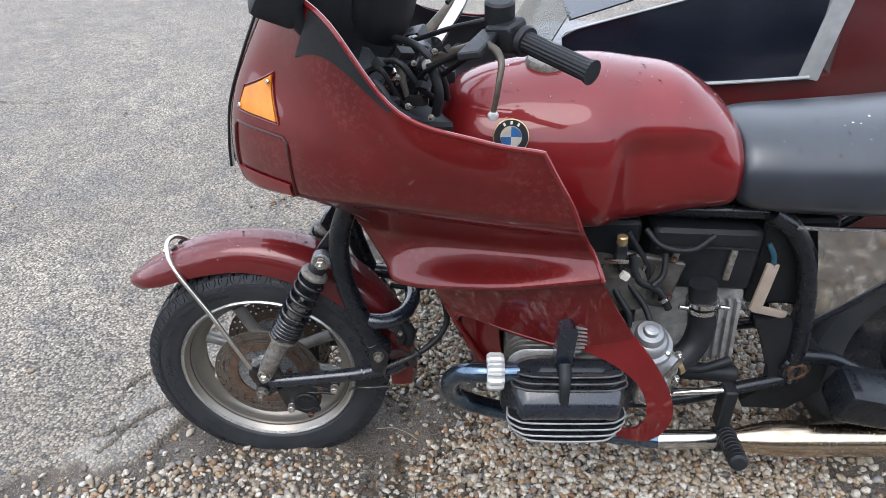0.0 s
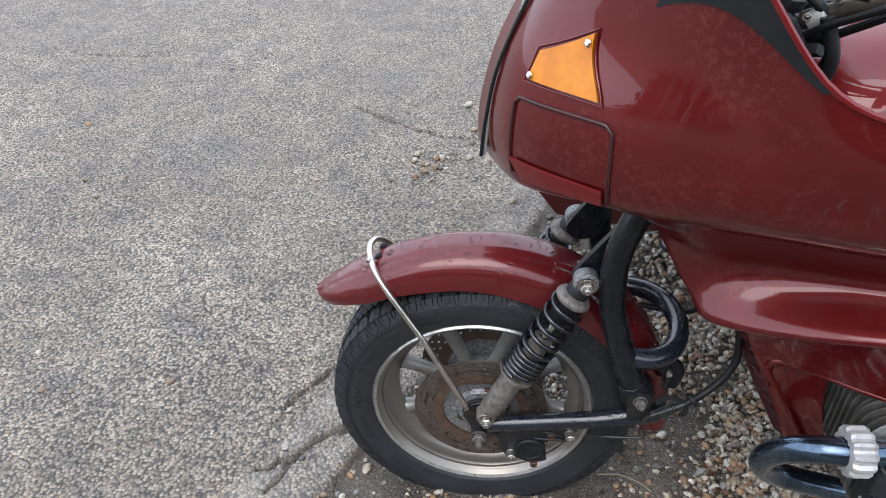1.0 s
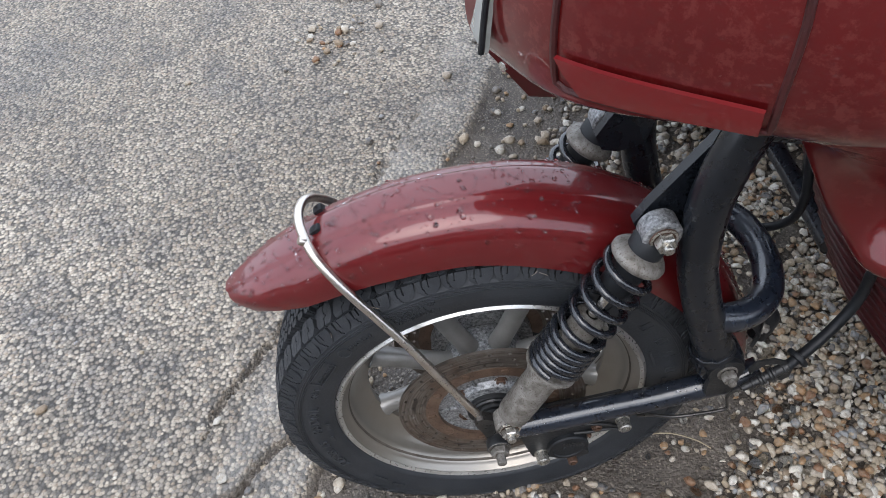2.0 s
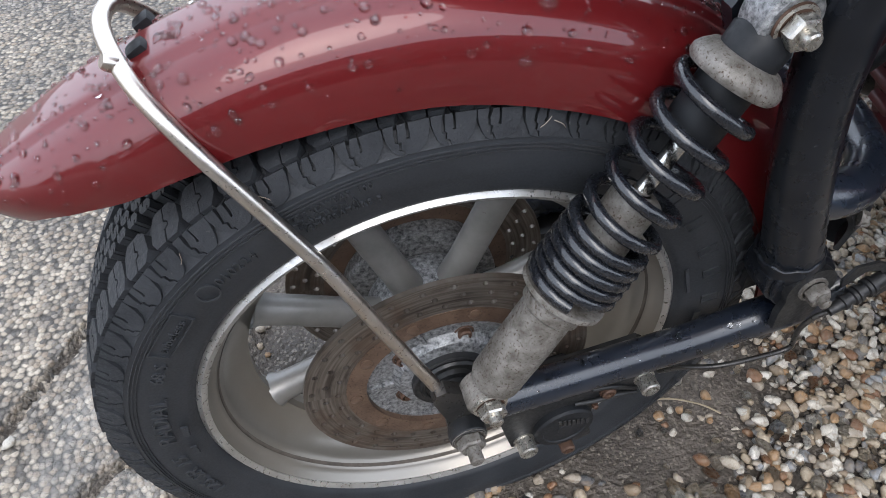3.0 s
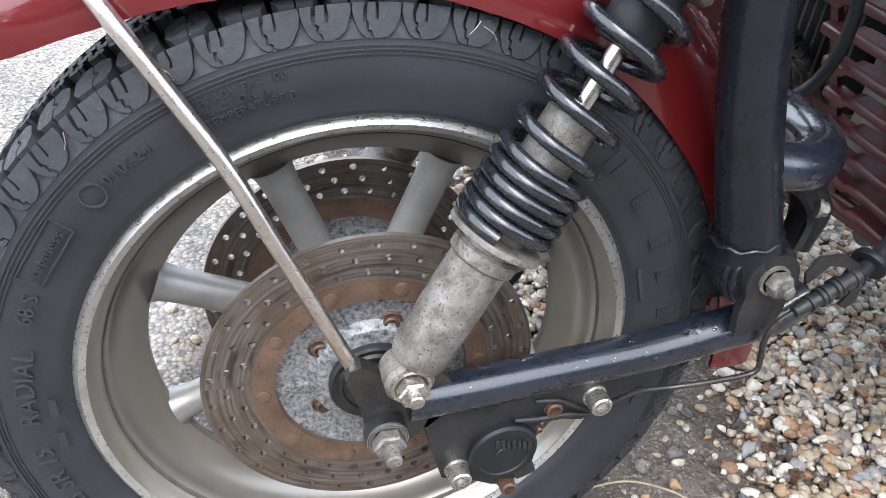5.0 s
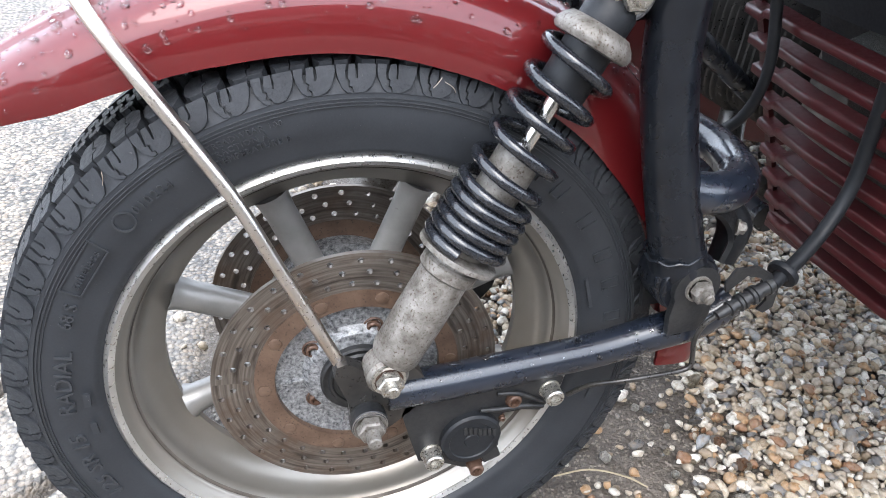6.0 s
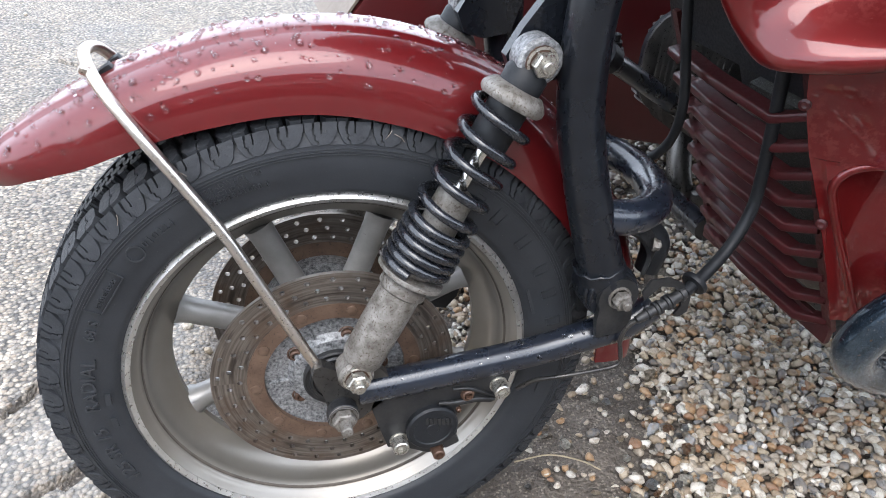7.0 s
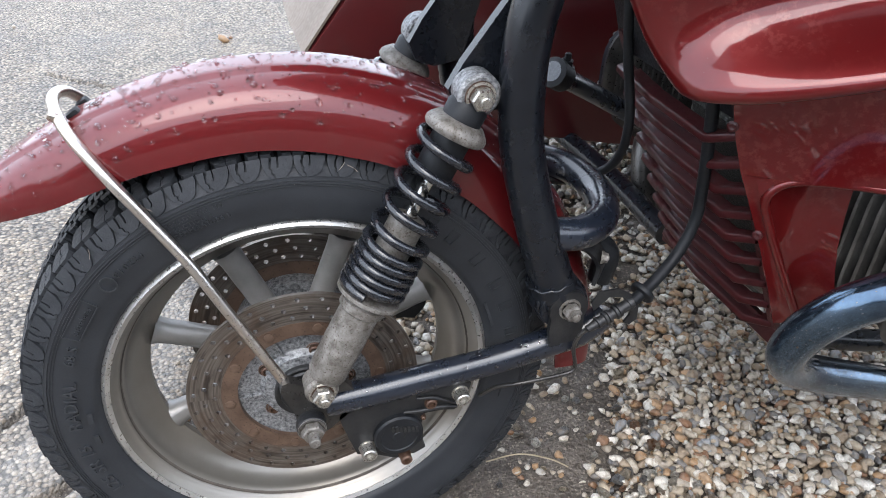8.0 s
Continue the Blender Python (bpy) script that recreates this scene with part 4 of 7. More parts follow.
def shock(s):
    """A coil-over shock absorber; s = -1 near side, 1 far side."""
    a, b = Vector((0.007, 0.108 * s, 0.312)), Vector((0.158, 0.092 * s, 0.615))
    m = aim(a, b)
    body = part("shock_absorber", lathe([(0, 0.012), (0.018, 0.012), (0.0205, 0.018), (0.0210, 0.06), (0.0205, 0.110), (0.024, 0.1115), (0.033, 0.114), (0.033, 0.118), (0.0185, 0.1195), (0.0178, 0.205), (0.012, 0.208), (0.0075, 0.208)], 32, m=m), ZINC, bike, "coil-over shock absorber with grey alloy body")
    part("clamp_ring", lathe([(0.0215, 0.096), (0.0235, 0.098), (0.0235, 0.106), (0.0215, 0.108)], 32, m=m), ZINC, body)
    part("piston_rod", rod(m @ Vector((0, 0.2, 0)), m @ Vector((0, 0.285, 0)), 0.0062, 16), CHROME, body, "bright chromed piston rod")
    part("bump_stop", lathe([(0.0075, 0.252), (0.0175, 0.253), (0.0188, 0.257), (0.0188, 0.300), (0.012, 0.302)], 28, m=m), BLACK_DULL, body, "black rubber bump stop")
    part("spring_collar", lathe([(0.012, 0.294), (0.028, 0.295), (0.0305, 0.298), (0.0305, 0.302), (0.028, 0.306), (0.023, 0.311), (0.012, 0.312)], 32, m=m), ZINC, body, "corroded alloy spring collar")
    part("top_cap", lathe([(0.019, 0.309), (0.0195, 0.324), (0.016, 0.330), (0, 0.331)], 28, m=m), BLACK_DULL, body)
    pts = []
    n = 10.6
    for i in range(int(n * 18) + 1):
        t = i / 18
        along = 0.1225 + float(np.interp(t, [0, 5, 6, 10.6], [0, 0.047, 0.064, 0.172]))
        ang = t * 2 * math.pi + 0.6
        rr = 0.0302 - 0.0022 * t / n
        pts.append(m @ Vector((rr * math.cos(ang), along, rr * math.sin(ang))))
    part("coil_spring", tube(pts, 0.0047, 10, 1), SPRING, body, "black enamelled coil spring with chipped wire")
    side = Matrix.Rotation(math.pi, 4, "Z") if s > 0 else Matrix.Identity(4)
    for c, r in ((a, 0.0175), (b, 0.0205)):
        me = Matrix.Translation(c) @ side
        part("shock_eye", lathe([(0.008, -0.012), (r - 0.003, -0.0125), (r, -0.010), (r, 0.010), (r - 0.003, 0.0125), (0.008, 0.012)], 30, m=me), CAST if r > 0.02 else ZINC, body, "grey mounting eye")
        part("bushing", lathe([(r * 0.72, -0.0128), (r * 0.70, -0.0145), (0.006, -0.0145)], 24, m=me), RUSTY, body)
        part("shock_bolt", hex_bolt(0.0098, 0.0095, 0.008), NUT, body, "plated hexagon nut on bolt end", me @ Matrix.Translation((0, -0.0135, 0)))
    return body


shock(-1)
shock(1)


def fork_leg(s):
    """One leg of the leading-link fork, with the gusset that takes the shock."""
    y = 0.100 * s
    p = [(0.262, y, 0.395), (0.239, y, 0.455), (0.221, y, 0.507), (0.205, y, 0.565), (0.199, y, 0.620), (0.200, y, 0.670), (0.213, y * 0.97, 0.722), (0.243, y * 0.88, 0.790), (0.300, y * 0.72, 0.890)]
    leg = part("fork_leg", tube(p, [0.0235, 0.0225, 0.0218, 0.0215, 0.0215, 0.0215, 0.0215, 0.022, 0.022], 20, 8), BLACK, bike, "black painted tubular leading-link fork leg")
    out = [(0.137, 0.612), (0.146, 0.592), (0.166, 0.586), (0.196, 0.592), (0.215, 0.660), (0.245, 0.765), (0.228, 0.768), (0.205, 0.716), (0.150, 0.636)]
    y0 = 0.070 * s
    part("gusset", plate(out, y0 - 0.006, y0 + 0.006), BLACK, leg, "welded black gusset plate")
    part("pivot_tube", lathe([(0.008, -0.0215), (0.0265, -0.0215), (0.0280, -0.0195), (0.0280, -0.0165), (0.0272, -0.0155), (0.0290, -0.0145), (0.0300, -0.0125), (0.0300, 0.0125), (0.0285, 0.0150), (0.0285, 0.0195), (0.0265, 0.0215), (0.008, 0.0215)], 40, m=Matrix.Translation((0.270, y - 0.003 * s, 0.377))), BLACK, leg, "black cross tube for the link pivot")
    part("leg_foot", tube([(0.255, y, 0.412), (0.262, y, 0.395), (0.268, y, 0.380)], [0.0230, 0.0255, 0.0250], 24, 4), BLACK, leg)
    part("weld", tube([(0.2560 + 0.0245 * math.cos(a), y + 0.0245 * math.sin(a), 0.4045 + 0.006 * math.cos(a) + 0.0012 * math.sin(9 * a)) for a in np.linspace(0, 2 * math.pi, 40)[:-1]], 0.0015, 8, 1, True), BLACK, leg, "rough weld bead")
    side = Matrix.Rotation(math.pi, 4, "Z") if s > 0 else Matrix.Identity(4)
    part("pivot_bolt", hex_bolt(0.0086, 0.010, 0.008), ZINC, leg, "plated pivot nut", Matrix.Translation((0.272, y + 0.026 * s, 0.379)) @ side)
    return leg


left_leg, right_leg = fork_leg(-1), fork_leg(1)


def swing_arm(s):
    y = 0.100 * s
    arm = part("swing_arm", tube([(0.012, y, 0.279), (0.060, y, 0.283), (0.130, y, 0.2915), (0.205, y * 1.01, 0.302), (0.258, y * 1.02, 0.315), (0.300, y * 1.05, 0.328), (0.330, y * 1.05, 0.346)], [0.0160, 0.0160, 0.0158, 0.0158, 0.0165, 0.0170, 0.0150], 20, 6), BLACK_GLOSS, bike, "blue-black tubular leading swing arm")
    out = [(-0.034, 0.306), (-0.032, 0.316), (-0.024, 0.319), (-0.012, 0.312), (0.000, 0.302), (0.014, 0.320), (0.030, 0.312), (0.046, 0.292), (0.040, 0.266), (0.018, 0.246), (0.006, 0.238), (-0.008, 0.240), (-0.017, 0.252), (-0.021, 0.276)]
    part("axle_plate", plate(out, y - 0.006, y + 0.006), PIPE_DARK, arm, "grimy dark grey axle plate")
    side = Matrix.Rotation(math.pi, 4, "Z") if s > 0 else Matrix.Identity(4)
    part("axle_boss", lathe([(0.014, 0.002), (0.0160, -0.004), (0.0160, -0.013), (0.0140, -0.015)], 24, m=Matrix.Translation((-0.005, y + 0.006 * s, 0.262)) @ side), BLACK_GRIMY, arm)
    part("axle_nut", hex_bolt(0.0105, 0.009, 0.014), ZINC, arm, "corroded axle nut and threaded end", Matrix.Translation((-0.005, y + 0.019 * s, 0.262)) @ side)
    # clevis ears that carry the pivot
    ear = [(0.272 + 0.0220 * math.cos(radians(a)), 0.378 + 0.0220 * math.sin(radians(a))) for a in range(-30, 211, 12)] + [(0.2525, 0.350), (0.256, 0.330), (0.288, 0.334), (0.2920, 0.350)]
    for y0, y1 in ((y + 0.018 * s, y + 0.025 * s), (y - 0.026 * s, y - 0.020 * s)):
        part("pivot_ear", plate(ear, min(y0, y1), max(y0, y1)), BLACK_GRIMY, arm, "black clevis ear")
    # caliper carrier and housing
    out = [(0.026, 0.256), (0.030, 0.268), (0.100, 0.273), (0.168, 0.283), (0.1755, 0.277), (0.171, 0.258), (0.158, 0.241), (0.140, 0.2445), (0.121, 0.243), (0.119, 0.222), (0.123, 0.204), (0.119, 0.191), (0.104, 0.178), (0.090, 0.180), (0.066, 0.192), (0.046, 0.197), (0.037, 0.222)]
    ya, yb = sorted((y + 0.006 * s, y - 0.030 * s))
    part("brake_caliper", plate(out, ya, yb), BLACK_GRIMY, arm, "black disc brake caliper, dirty with road grime")
    part("caliper_body", block((0.060, 0.030, 0.070), pose(0.084, y - 0.026 * s, 0.228, 0, -10, 0), 0.012, segs=3), BLACK_DULL, arm, "black caliper housing")
    part("caliper_cover", lathe([(0.0285, 0.006), (0.0285, -0.003), (0.0265, -0.0052), (0.0215, -0.0056), (0.0205, -0.0044), (0.0075, -0.0044), (0.0065, -0.0054), (0, -0.0054)], 36, m=Matrix.Translation((0.092, y + 0.0085 * s, 0.221)) @ side), BLACK_DULL, arm, "round black caliper cover")
    rib = tube([(0.098, y + 0.0075 * s, 0.251), (0.118, y + 0.0085 * s, 0.2505), (0.138, y + 0.0085 * s, 0.2515), (0.160, y + 0.0075 * s, 0.247)], [0.0020, 0.0026, 0.0026, 0.0020], 10, 4)
    part("caliper_arm", rib, BLACK_GRIMY, arm)
    part("caliper_arm", tube([(0.112, y + 0.0070 * s, 0.268), (0.130, y + 0.0080 * s, 0.267), (0.146, y + 0.0075 * s, 0.259), (0.158, y + 0.0070 * s, 0.252)], [0.0018, 0.0022, 0.0022, 0.0018], 10, 4), BLACK_GRIMY, arm)
    part("caliper_foot", block((0.018, 0.012, 0.014), pose(0.114, y + 0.006 * s, 0.197, 0, -25, 0), 0.003), BLACK_GRIMY, arm)
    for i in range(7):
        part("cover_mark", block((0.0030, 0.0016, 0.0085), pose(0.0845 + 0.0046 * i, y + 0.0138 * s, 0.234 - 0.0009 * i, 0, -10, 0), 0.0003), BLACK_GRIMY, arm)
    for x, z, r, h, mat, n in ((0.163, 0.266, 0.0088, 0.015, NUT, "caliper_bolt"), (0.057, 0.2055, 0.0088, 0.015, NUT, "caliper_bolt"), (0.129, 0.2585, 0.0068, 0.005, RUSTY, "caliper_screw"), (0.101, 0.184, 0.0068, 0.012, RUSTY, "caliper_screw"), (0.121, 0.238, 0.0028, 0.004, RUSTY, "caliper_pin")):
        part(n, cap_screw(r, h), mat, arm, "", Matrix.Translation((x, y + 0.0062 * s, z)) @ side)
    return arm


near_arm = swing_arm(-1)
swing_arm(1)
beads = []
for _ in range(26):
    t, a = random.uniform(0.0, 1.0), random.gauss(2.35, 0.55)
    p = Vector((0.05 + 0.24 * t, -0.100 - 0.003 * t, 0.282 + 0.038 * t))
    n = Vector((-0.15, math.cos(a), math.sin(a))).normalized()
    r = 0.0011 + 0.0024 * random.random() ** 2
    beads.append((p + n * 0.0156, n, r, r * 0.16))
water_drops("rain_water", beads, near_arm)

# bent tube that joins the two legs behind the wheel
loop = [(0.232, -0.098, 0.462), (0.282, -0.098, 0.456), (0.320, -0.076, 0.456), (0.340, -0.036, 0.456), (0.345, 0.005, 0.457), (0.335, 0.050, 0.458), (0.306, 0.084, 0.458), (0.270, 0.098, 0.458), (0.236, 0.098, 0.460)]
part("fork_brace", tube(loop, 0.0180, 20, 8), BLACK_GLOSS, bike, "black bent tubular fork brace")
part("link_plate", sheet([[(0.284, -0.088, 0.452), (0.312, -0.086, 0.438), (0.330, -0.085, 0.412), (0.327, -0.085, 0.386)], [(0.272, -0.099, 0.444), (0.300, -0.099, 0.430), (0.316, -0.099, 0.408), (0.314, -0.099, 0.384)]], 0.0045, 6, 3), BLACK_GRIMY, bike, "black curved steel bracket behind the fork leg")
part("bracket_bolt", hex_bolt(0.0050, 0.005, 0.003), ZINC, bike, "small plated bolt", pose(0.318, -0.096, 0.420, 0, 0, 60))
part("rubber_stop", tube([(0.318, -0.070, 0.432), (0.338, -0.070, 0.405), (0.334, -0.072, 0.372)], [0.012, 0.016, 0.013], 14, 6), BLACK_DULL, bike, "black rubber steering stop")

# brake line and hoses
tab = [(0.296, 0.384), (0.303, 0.398), (0.325, 0.399), (0.342, 0.390), (0.355, 0.372), (0.356, 0.354), (0.348, 0.348), (0.340, 0.352), (0.346, 0.362), (0.343, 0.375), (0.332, 0.387), (0.316, 0.390), (0.300, 0.374)]
part("hose_tab", plate(tab, -0.1285, -0.1260), BLACK_GRIMY, bike, "bent black steel tab that holds the brake hose")
hose_a, hose_b = Vector((0.291, -0.136, 0.356)), Vector((0.346, -0.128, 0.379))
hose_fit = part("hose_fitting", tube([tuple(hose_a), tuple(hose_a.lerp(hose_b, 0.3)), tuple(hose_a.lerp(hose_b, 0.7)), tuple(hose_b)], [0.0042, 0.0056, 0.0064, 0.0066], 16, 4), BLACK_GRIMY, bike, "black rubber brake hose fitting")
for t, r in ((0.24, 0.0068), (0.40, 0.0078), (0.47, 0.0078), (0.62, 0.0082), (0.69, 0.0082), (0.92, 0.0078)):
    part("hose_rib", lathe([(r - 0.002, -0.0022), (r, -0.0014), (r, 0.0014), (r - 0.002, 0.0022)], 18, m=aim(hose_a.lerp(hose_b, t), hose_b + (hose_b - hose_a))), BLACK_GRIMY, hose_fit)
part("hose_grommet", lathe([(0.0075, -0.004), (0.0135, -0.003), (0.0145, 0.0), (0.0135, 0.003), (0.0075, 0.004)], 24, m=aim((0.360, -0.122, 0.385), (0.40, -0.105, 0.410)), closed=True), BLACK_DULL, bike, "black rubber grommet")
part("brake_hose", tube([(0.346, -0.128, 0.379), (0.378, -0.116, 0.395), (0.408, -0.104, 0.420), (0.424, -0.098, 0.456), (0.420, -0.100, 0.500), (0.406, -0.108, 0.560), (0.392, -0.116, 0.610), (0.374, -0.122, 0.665), (0.355, -0.125, 0.720)], 0.0066, 14, 8), BLACK_DULL, bike, "black rubber brake hose")
part("brake_pipe", tube([(0.291, -0.136, 0.356), (0.285, -0.132, 0.344), (0.284, -0.128, 0.325), (0.291, -0.125, 0.302), (0.292, -0.125, 0.291), (0.284, -0.124, 0.2855), (0.256, -0.122, 0.281), (0.226, -0.118, 0.276), (0.206, -0.104, 0.262), (0.194, -0.090, 0.240)], 0.0024, 10, 8), PIPE_DARK, bike, "thin grey brake pipe")
part("cable", tube([(0.355, 0.02, 0.72), (0.366, 0.01, 0.62), (0.380, 0.0, 0.53), (0.380, 0.02, 0.47), (0.345, 0.05, 0.44), (0.290, 0.07, 0.435)], 0.0056, 10, 8), BLACK_DULL, bike, "black control cable")
strut = part("strut", tube([(0.330, 0.110, 0.557), (0.430, 0.157, 0.500), (0.527, 0.200, 0.443), (0.620, 0.245, 0.390)], 0.0128, 14, 4), BLACK_GLOSS, bike, "black cross strut to the sidecar")
part("strut_bolt", hex_bolt(0.0075, 0.008, 0.010), BLACK_DULL, strut, "", pose(0.350, 0.115, 0.560, -80, 0, 0))
part("strut_clamp", lathe([(0.012, -0.012), (0.019, -0.011), (0.019, 0.011), (0.012, 0.012)], 20, m=aim((0.340, 0.114, 0.551), (0.430, 0.157, 0.500))), BLACK_DULL, strut, "black clamp")

# ---------------------------------------------------------------- fairing
# rows from the upper edge down to the flared lip; columns from the nose's middle to the rear edge
FAIR = [
    [(0.118, 0.0, 1.200), (0.135, -0.100, 1.200), (0.170, -0.190, 1.192), (0.236, -0.272, 1.166), (0.340, -0.326, 1.046), (0.470, -0.356, 1.010), (0.566, -0.384, 1.004)],
    [(0.040, 0.0, 1.055), (0.062, -0.098, 1.052), (0.124, -0.174, 1.048), (0.215, -0.258, 1.060), (0.345, -0.335, 0.985), (0.480, -0.368, 0.960), (0.592, -0.388, 0.958)],
    [(-0.002, 0.0, 0.955), (0.034, -0.118, 0.957), (0.140, -0.222, 0.961), (0.235, -0.288, 0.950), (0.360, -0.336, 0.925), (0.490, -0.370, 0.918), (0.615, -0.388, 0.918)],
    [(-0.020, 0.0, 0.852), (0.028, -0.122, 0.862), (0.143, -0.222, 0.868), (0.240, -0.278, 0.868), (0.360, -0.320, 0.866), (0.500, -0.360, 0.868), (0.637, -0.381, 0.866)],
    [(-0.006, 0.0, 0.792), (0.046, -0.112, 0.802), (0.150, -0.204, 0.828), (0.240, -0.238, 0.822), (0.366, -0.252, 0.812), (0.505, -0.290, 0.812), (0.655, -0.350, 0.825)],
    [(0.050, 0.0, 0.792), (0.090, -0.080, 0.800), (0.170, -0.150, 0.818), (0.290, -0.172, 0.740), (0.385, -0.192, 0.728), (0.515, -0.252, 0.744), (0.674, -0.344, 0.790)],
    [(0.100, 0.0, 0.800), (0.130, -0.060, 0.802), (0.200, -0.120, 0.812), (0.292, -0.155, 0.664), (0.330, -0.220, 0.648), (0.500, -0.316, 0.704), (0.688, -0.370, 0.757)],
    [(0.140, 0.0, 0.800), (0.170, -0.050, 0.802), (0.230, -0.100, 0.810), (0.325, -0.130, 0.655), (0.374, -0.188, 0.636), (0.520, -0.278, 0.682), (0.690, -0.342, 0.738)],
]


def grid_point(rows, u, v):
    """A point of the smooth skin: u along the columns, v down the rows."""
    def run(pts, t):
        i = min(int(t), len(pts) - 2)
        a = Vector(pts[i - 1]) if i else Vector(pts[0]) * 2 - Vector(pts[1])
        b, c = Vector(pts[i]), Vector(pts[i + 1])
        d = Vector(pts[i + 2]) if i + 2 < len(pts) else c * 2 - b
        t -= i
        return 0.5 * ((2 * b) + (c - a) * t + (2 * a - 5 * b + 4 * c - d) * t * t + (3 * b - a - 3 * c + d) * t ** 3)
    return run([run(r, u) for r in rows], v)


def skin_normal(rows, u, v):
    e = 0.01
    du = grid_point(rows, min(u + e, len(rows[0]) - 1), v) - grid_point(rows, max(u - e, 0), v)
    dv = grid_point(rows, u, min(v + e, len(rows) - 1)) - grid_point(rows, u, max(v - e, 0))
    n = du.cross(dv).normalized()
    return -n if n.y > 0 else n


def skin_patch(rows, corners, lift, thick, n=8, inset=0.0):
    """A raised or sunk panel that follows the skin between four (u, v) corners."""
    bm = bmesh.new()
    g = []
    for i in range(n + 1):
        for j in range(n + 1):
            s, t = i / n, j / n
            (ua, va), (ub, vb), (uc, vc), (ud, vd) = corners
            u = (ua * (1 - s) + ub * s) * (1 - t) + (ud * (1 - s) + uc * s) * t
            v = (va * (1 - s) + vb * s) * (1 - t) + (vd * (1 - s) + vc * s) * t
            g.append(bm.verts.new(grid_point(rows, u, v) + skin_normal(rows, u, v) * lift))
    k = n + 1
    for i in range(n):
        for j in range(n):
            bm.faces.new((g[i * k + j], g[(i + 1) * k + j], g[(i + 1) * k + j + 1], g[i * k + j + 1]))
    bmesh.ops.recalc_face_normals(bm, faces=bm.faces[:])
    bmesh.ops.solidify(bm, geom=bm.faces[:], thickness=thick)
    return bm


def mirrored(rows):
    return [[(x, -y, z) for x, y, z in reversed(r)] for r in rows]


fairing = part("fairing", sheet(FAIR, 0.004, 8, 6), RED_DUSTY, bike, "weathered burgundy fairing half with dried drips", sharp=60)
part("fairing", sheet(mirrored(FAIR), 0.004, 8, 6), RED_DUSTY, bike, "burgundy fairing half on the sidecar side", sharp=60)
LINER = [[(x + 0.012, -y * 0.965, z - 0.004) for x, y, z in reversed(r)] for r in FAIR[:5]]
part("fairing_lining", sheet(LINER, 0.003, 6, 5), BLACK_DULL, bike, "black lining inside the fairing")
edge = [grid_point(FAIR, u, 0) for u in np.linspace(2.4, 6, 30)] + [grid_point(FAIR, 6, v) for v in np.linspace(0.2, 6, 20)]
part("edge_trim", tube([tuple(p) for p in edge], 0.0042, 8, 1), RED, fairing, "rounded pinkish edge of the fairing")

ind = part("turn_indicator", skin_patch(FAIR, [(1.22, 1.42), (1.94, 1.00), (1.89, 1.82), (1.12, 1.84)], 0.004, 0.008), AMBER, fairing, "amber plastic turn indicator lens")
rim_pts = []
for (ua, va), (ub, vb) in (((1.18, 1.38), (1.98, 0.95)), ((1.98, 0.95), (1.92, 1.87)), ((1.92, 1.87), (1.08, 1.89)), ((1.08, 1.89), (1.18, 1.38))):
    for t in np.linspace(0, 1, 8)[:-1]:
        u, v = ua + (ub - ua) * t, va + (vb - va) * t
        rim_pts.append(tuple(grid_point(FAIR, u, v) + skin_normal(FAIR, u, v) * 0.002))
part("indicator_gasket", tube(rim_pts, 0.0013, 6, 1, True), RED_DUSTY, ind)
for u, v in ((1.16, 1.78), (1.88, 1.12)):
    n = skin_normal(FAIR, u, v)
    p = grid_point(FAIR, u, v) + n * 0.006
    part("screw", lathe([(0, -0.001), (0.0048, -0.001), (0.0048, 0.001), (0.003, 0.0025), (0, 0.0025)], 14, m=aim(p, p + n)), CHROME, ind, "small bright screw")
vent_c = [(1.0, 2.13), (2.02, 2.08), (2.05, 3.62), (0.98, 3.55)]
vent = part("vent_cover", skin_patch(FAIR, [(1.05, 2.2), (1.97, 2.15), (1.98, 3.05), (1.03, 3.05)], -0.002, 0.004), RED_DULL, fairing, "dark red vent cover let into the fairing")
part("vent_lip", skin_patch(FAIR, [(1.02, 3.07), (1.99, 3.07), (2.0, 3.52), (1.16, 3.48)], 0.003, 0.004), RED, vent, "bright red sloping lower lip of the vent")
loop_pts = []
for k in range(4):
    (ua, va), (ub, vb) = vent_c[k], vent_c[(k + 1) % 4]
    for t in np.linspace(0.06, 0.94, 9):
        u, v = ua + (ub - ua) * t, va + (vb - va) * t
        loop_pts.append(tuple(grid_point(FAIR, u, v) + skin_normal(FAIR, u, v) * 0.001))
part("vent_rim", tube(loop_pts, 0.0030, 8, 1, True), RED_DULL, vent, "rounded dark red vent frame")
part("screen_trim", skin_patch(FAIR, [(2.62, 0.03), (3.95, 0.05), (3.90, 0.16), (2.52, 0.70)], 0.003, 0.006, 12), BLACK_DULL, fairing, "dark grey plastic spoiler on the fairing edge")

# headlamp glass in front of the nose, with its black rubber edge
glass_pts = [(-0.021, -0.046, 0.812), (-0.016, -0.050, 0.870), (-0.001, -0.052, 0.955), (0.038, -0.050, 1.055), (0.082, -0.046, 1.150)]
rows_g = [[(x + 0.010, y, z), (x + 0.006, y * 0.5, z), (x + 0.005, 0.0, z), (x + 0.006, -y * 0.5, z), (x + 0.010, -y, z)] for x, y, z in glass_pts]
glass = part("headlamp_glass", sheet(rows_g, 0.004, 4, 6), HAZY, bike, "hazy headlamp cover glass")
part("glass_seal", tube([(x + 0.007, y, z) for x, y, z in glass_pts], 0.0028, 8, 6), BLACK_DULL, glass, "black rubber seal")
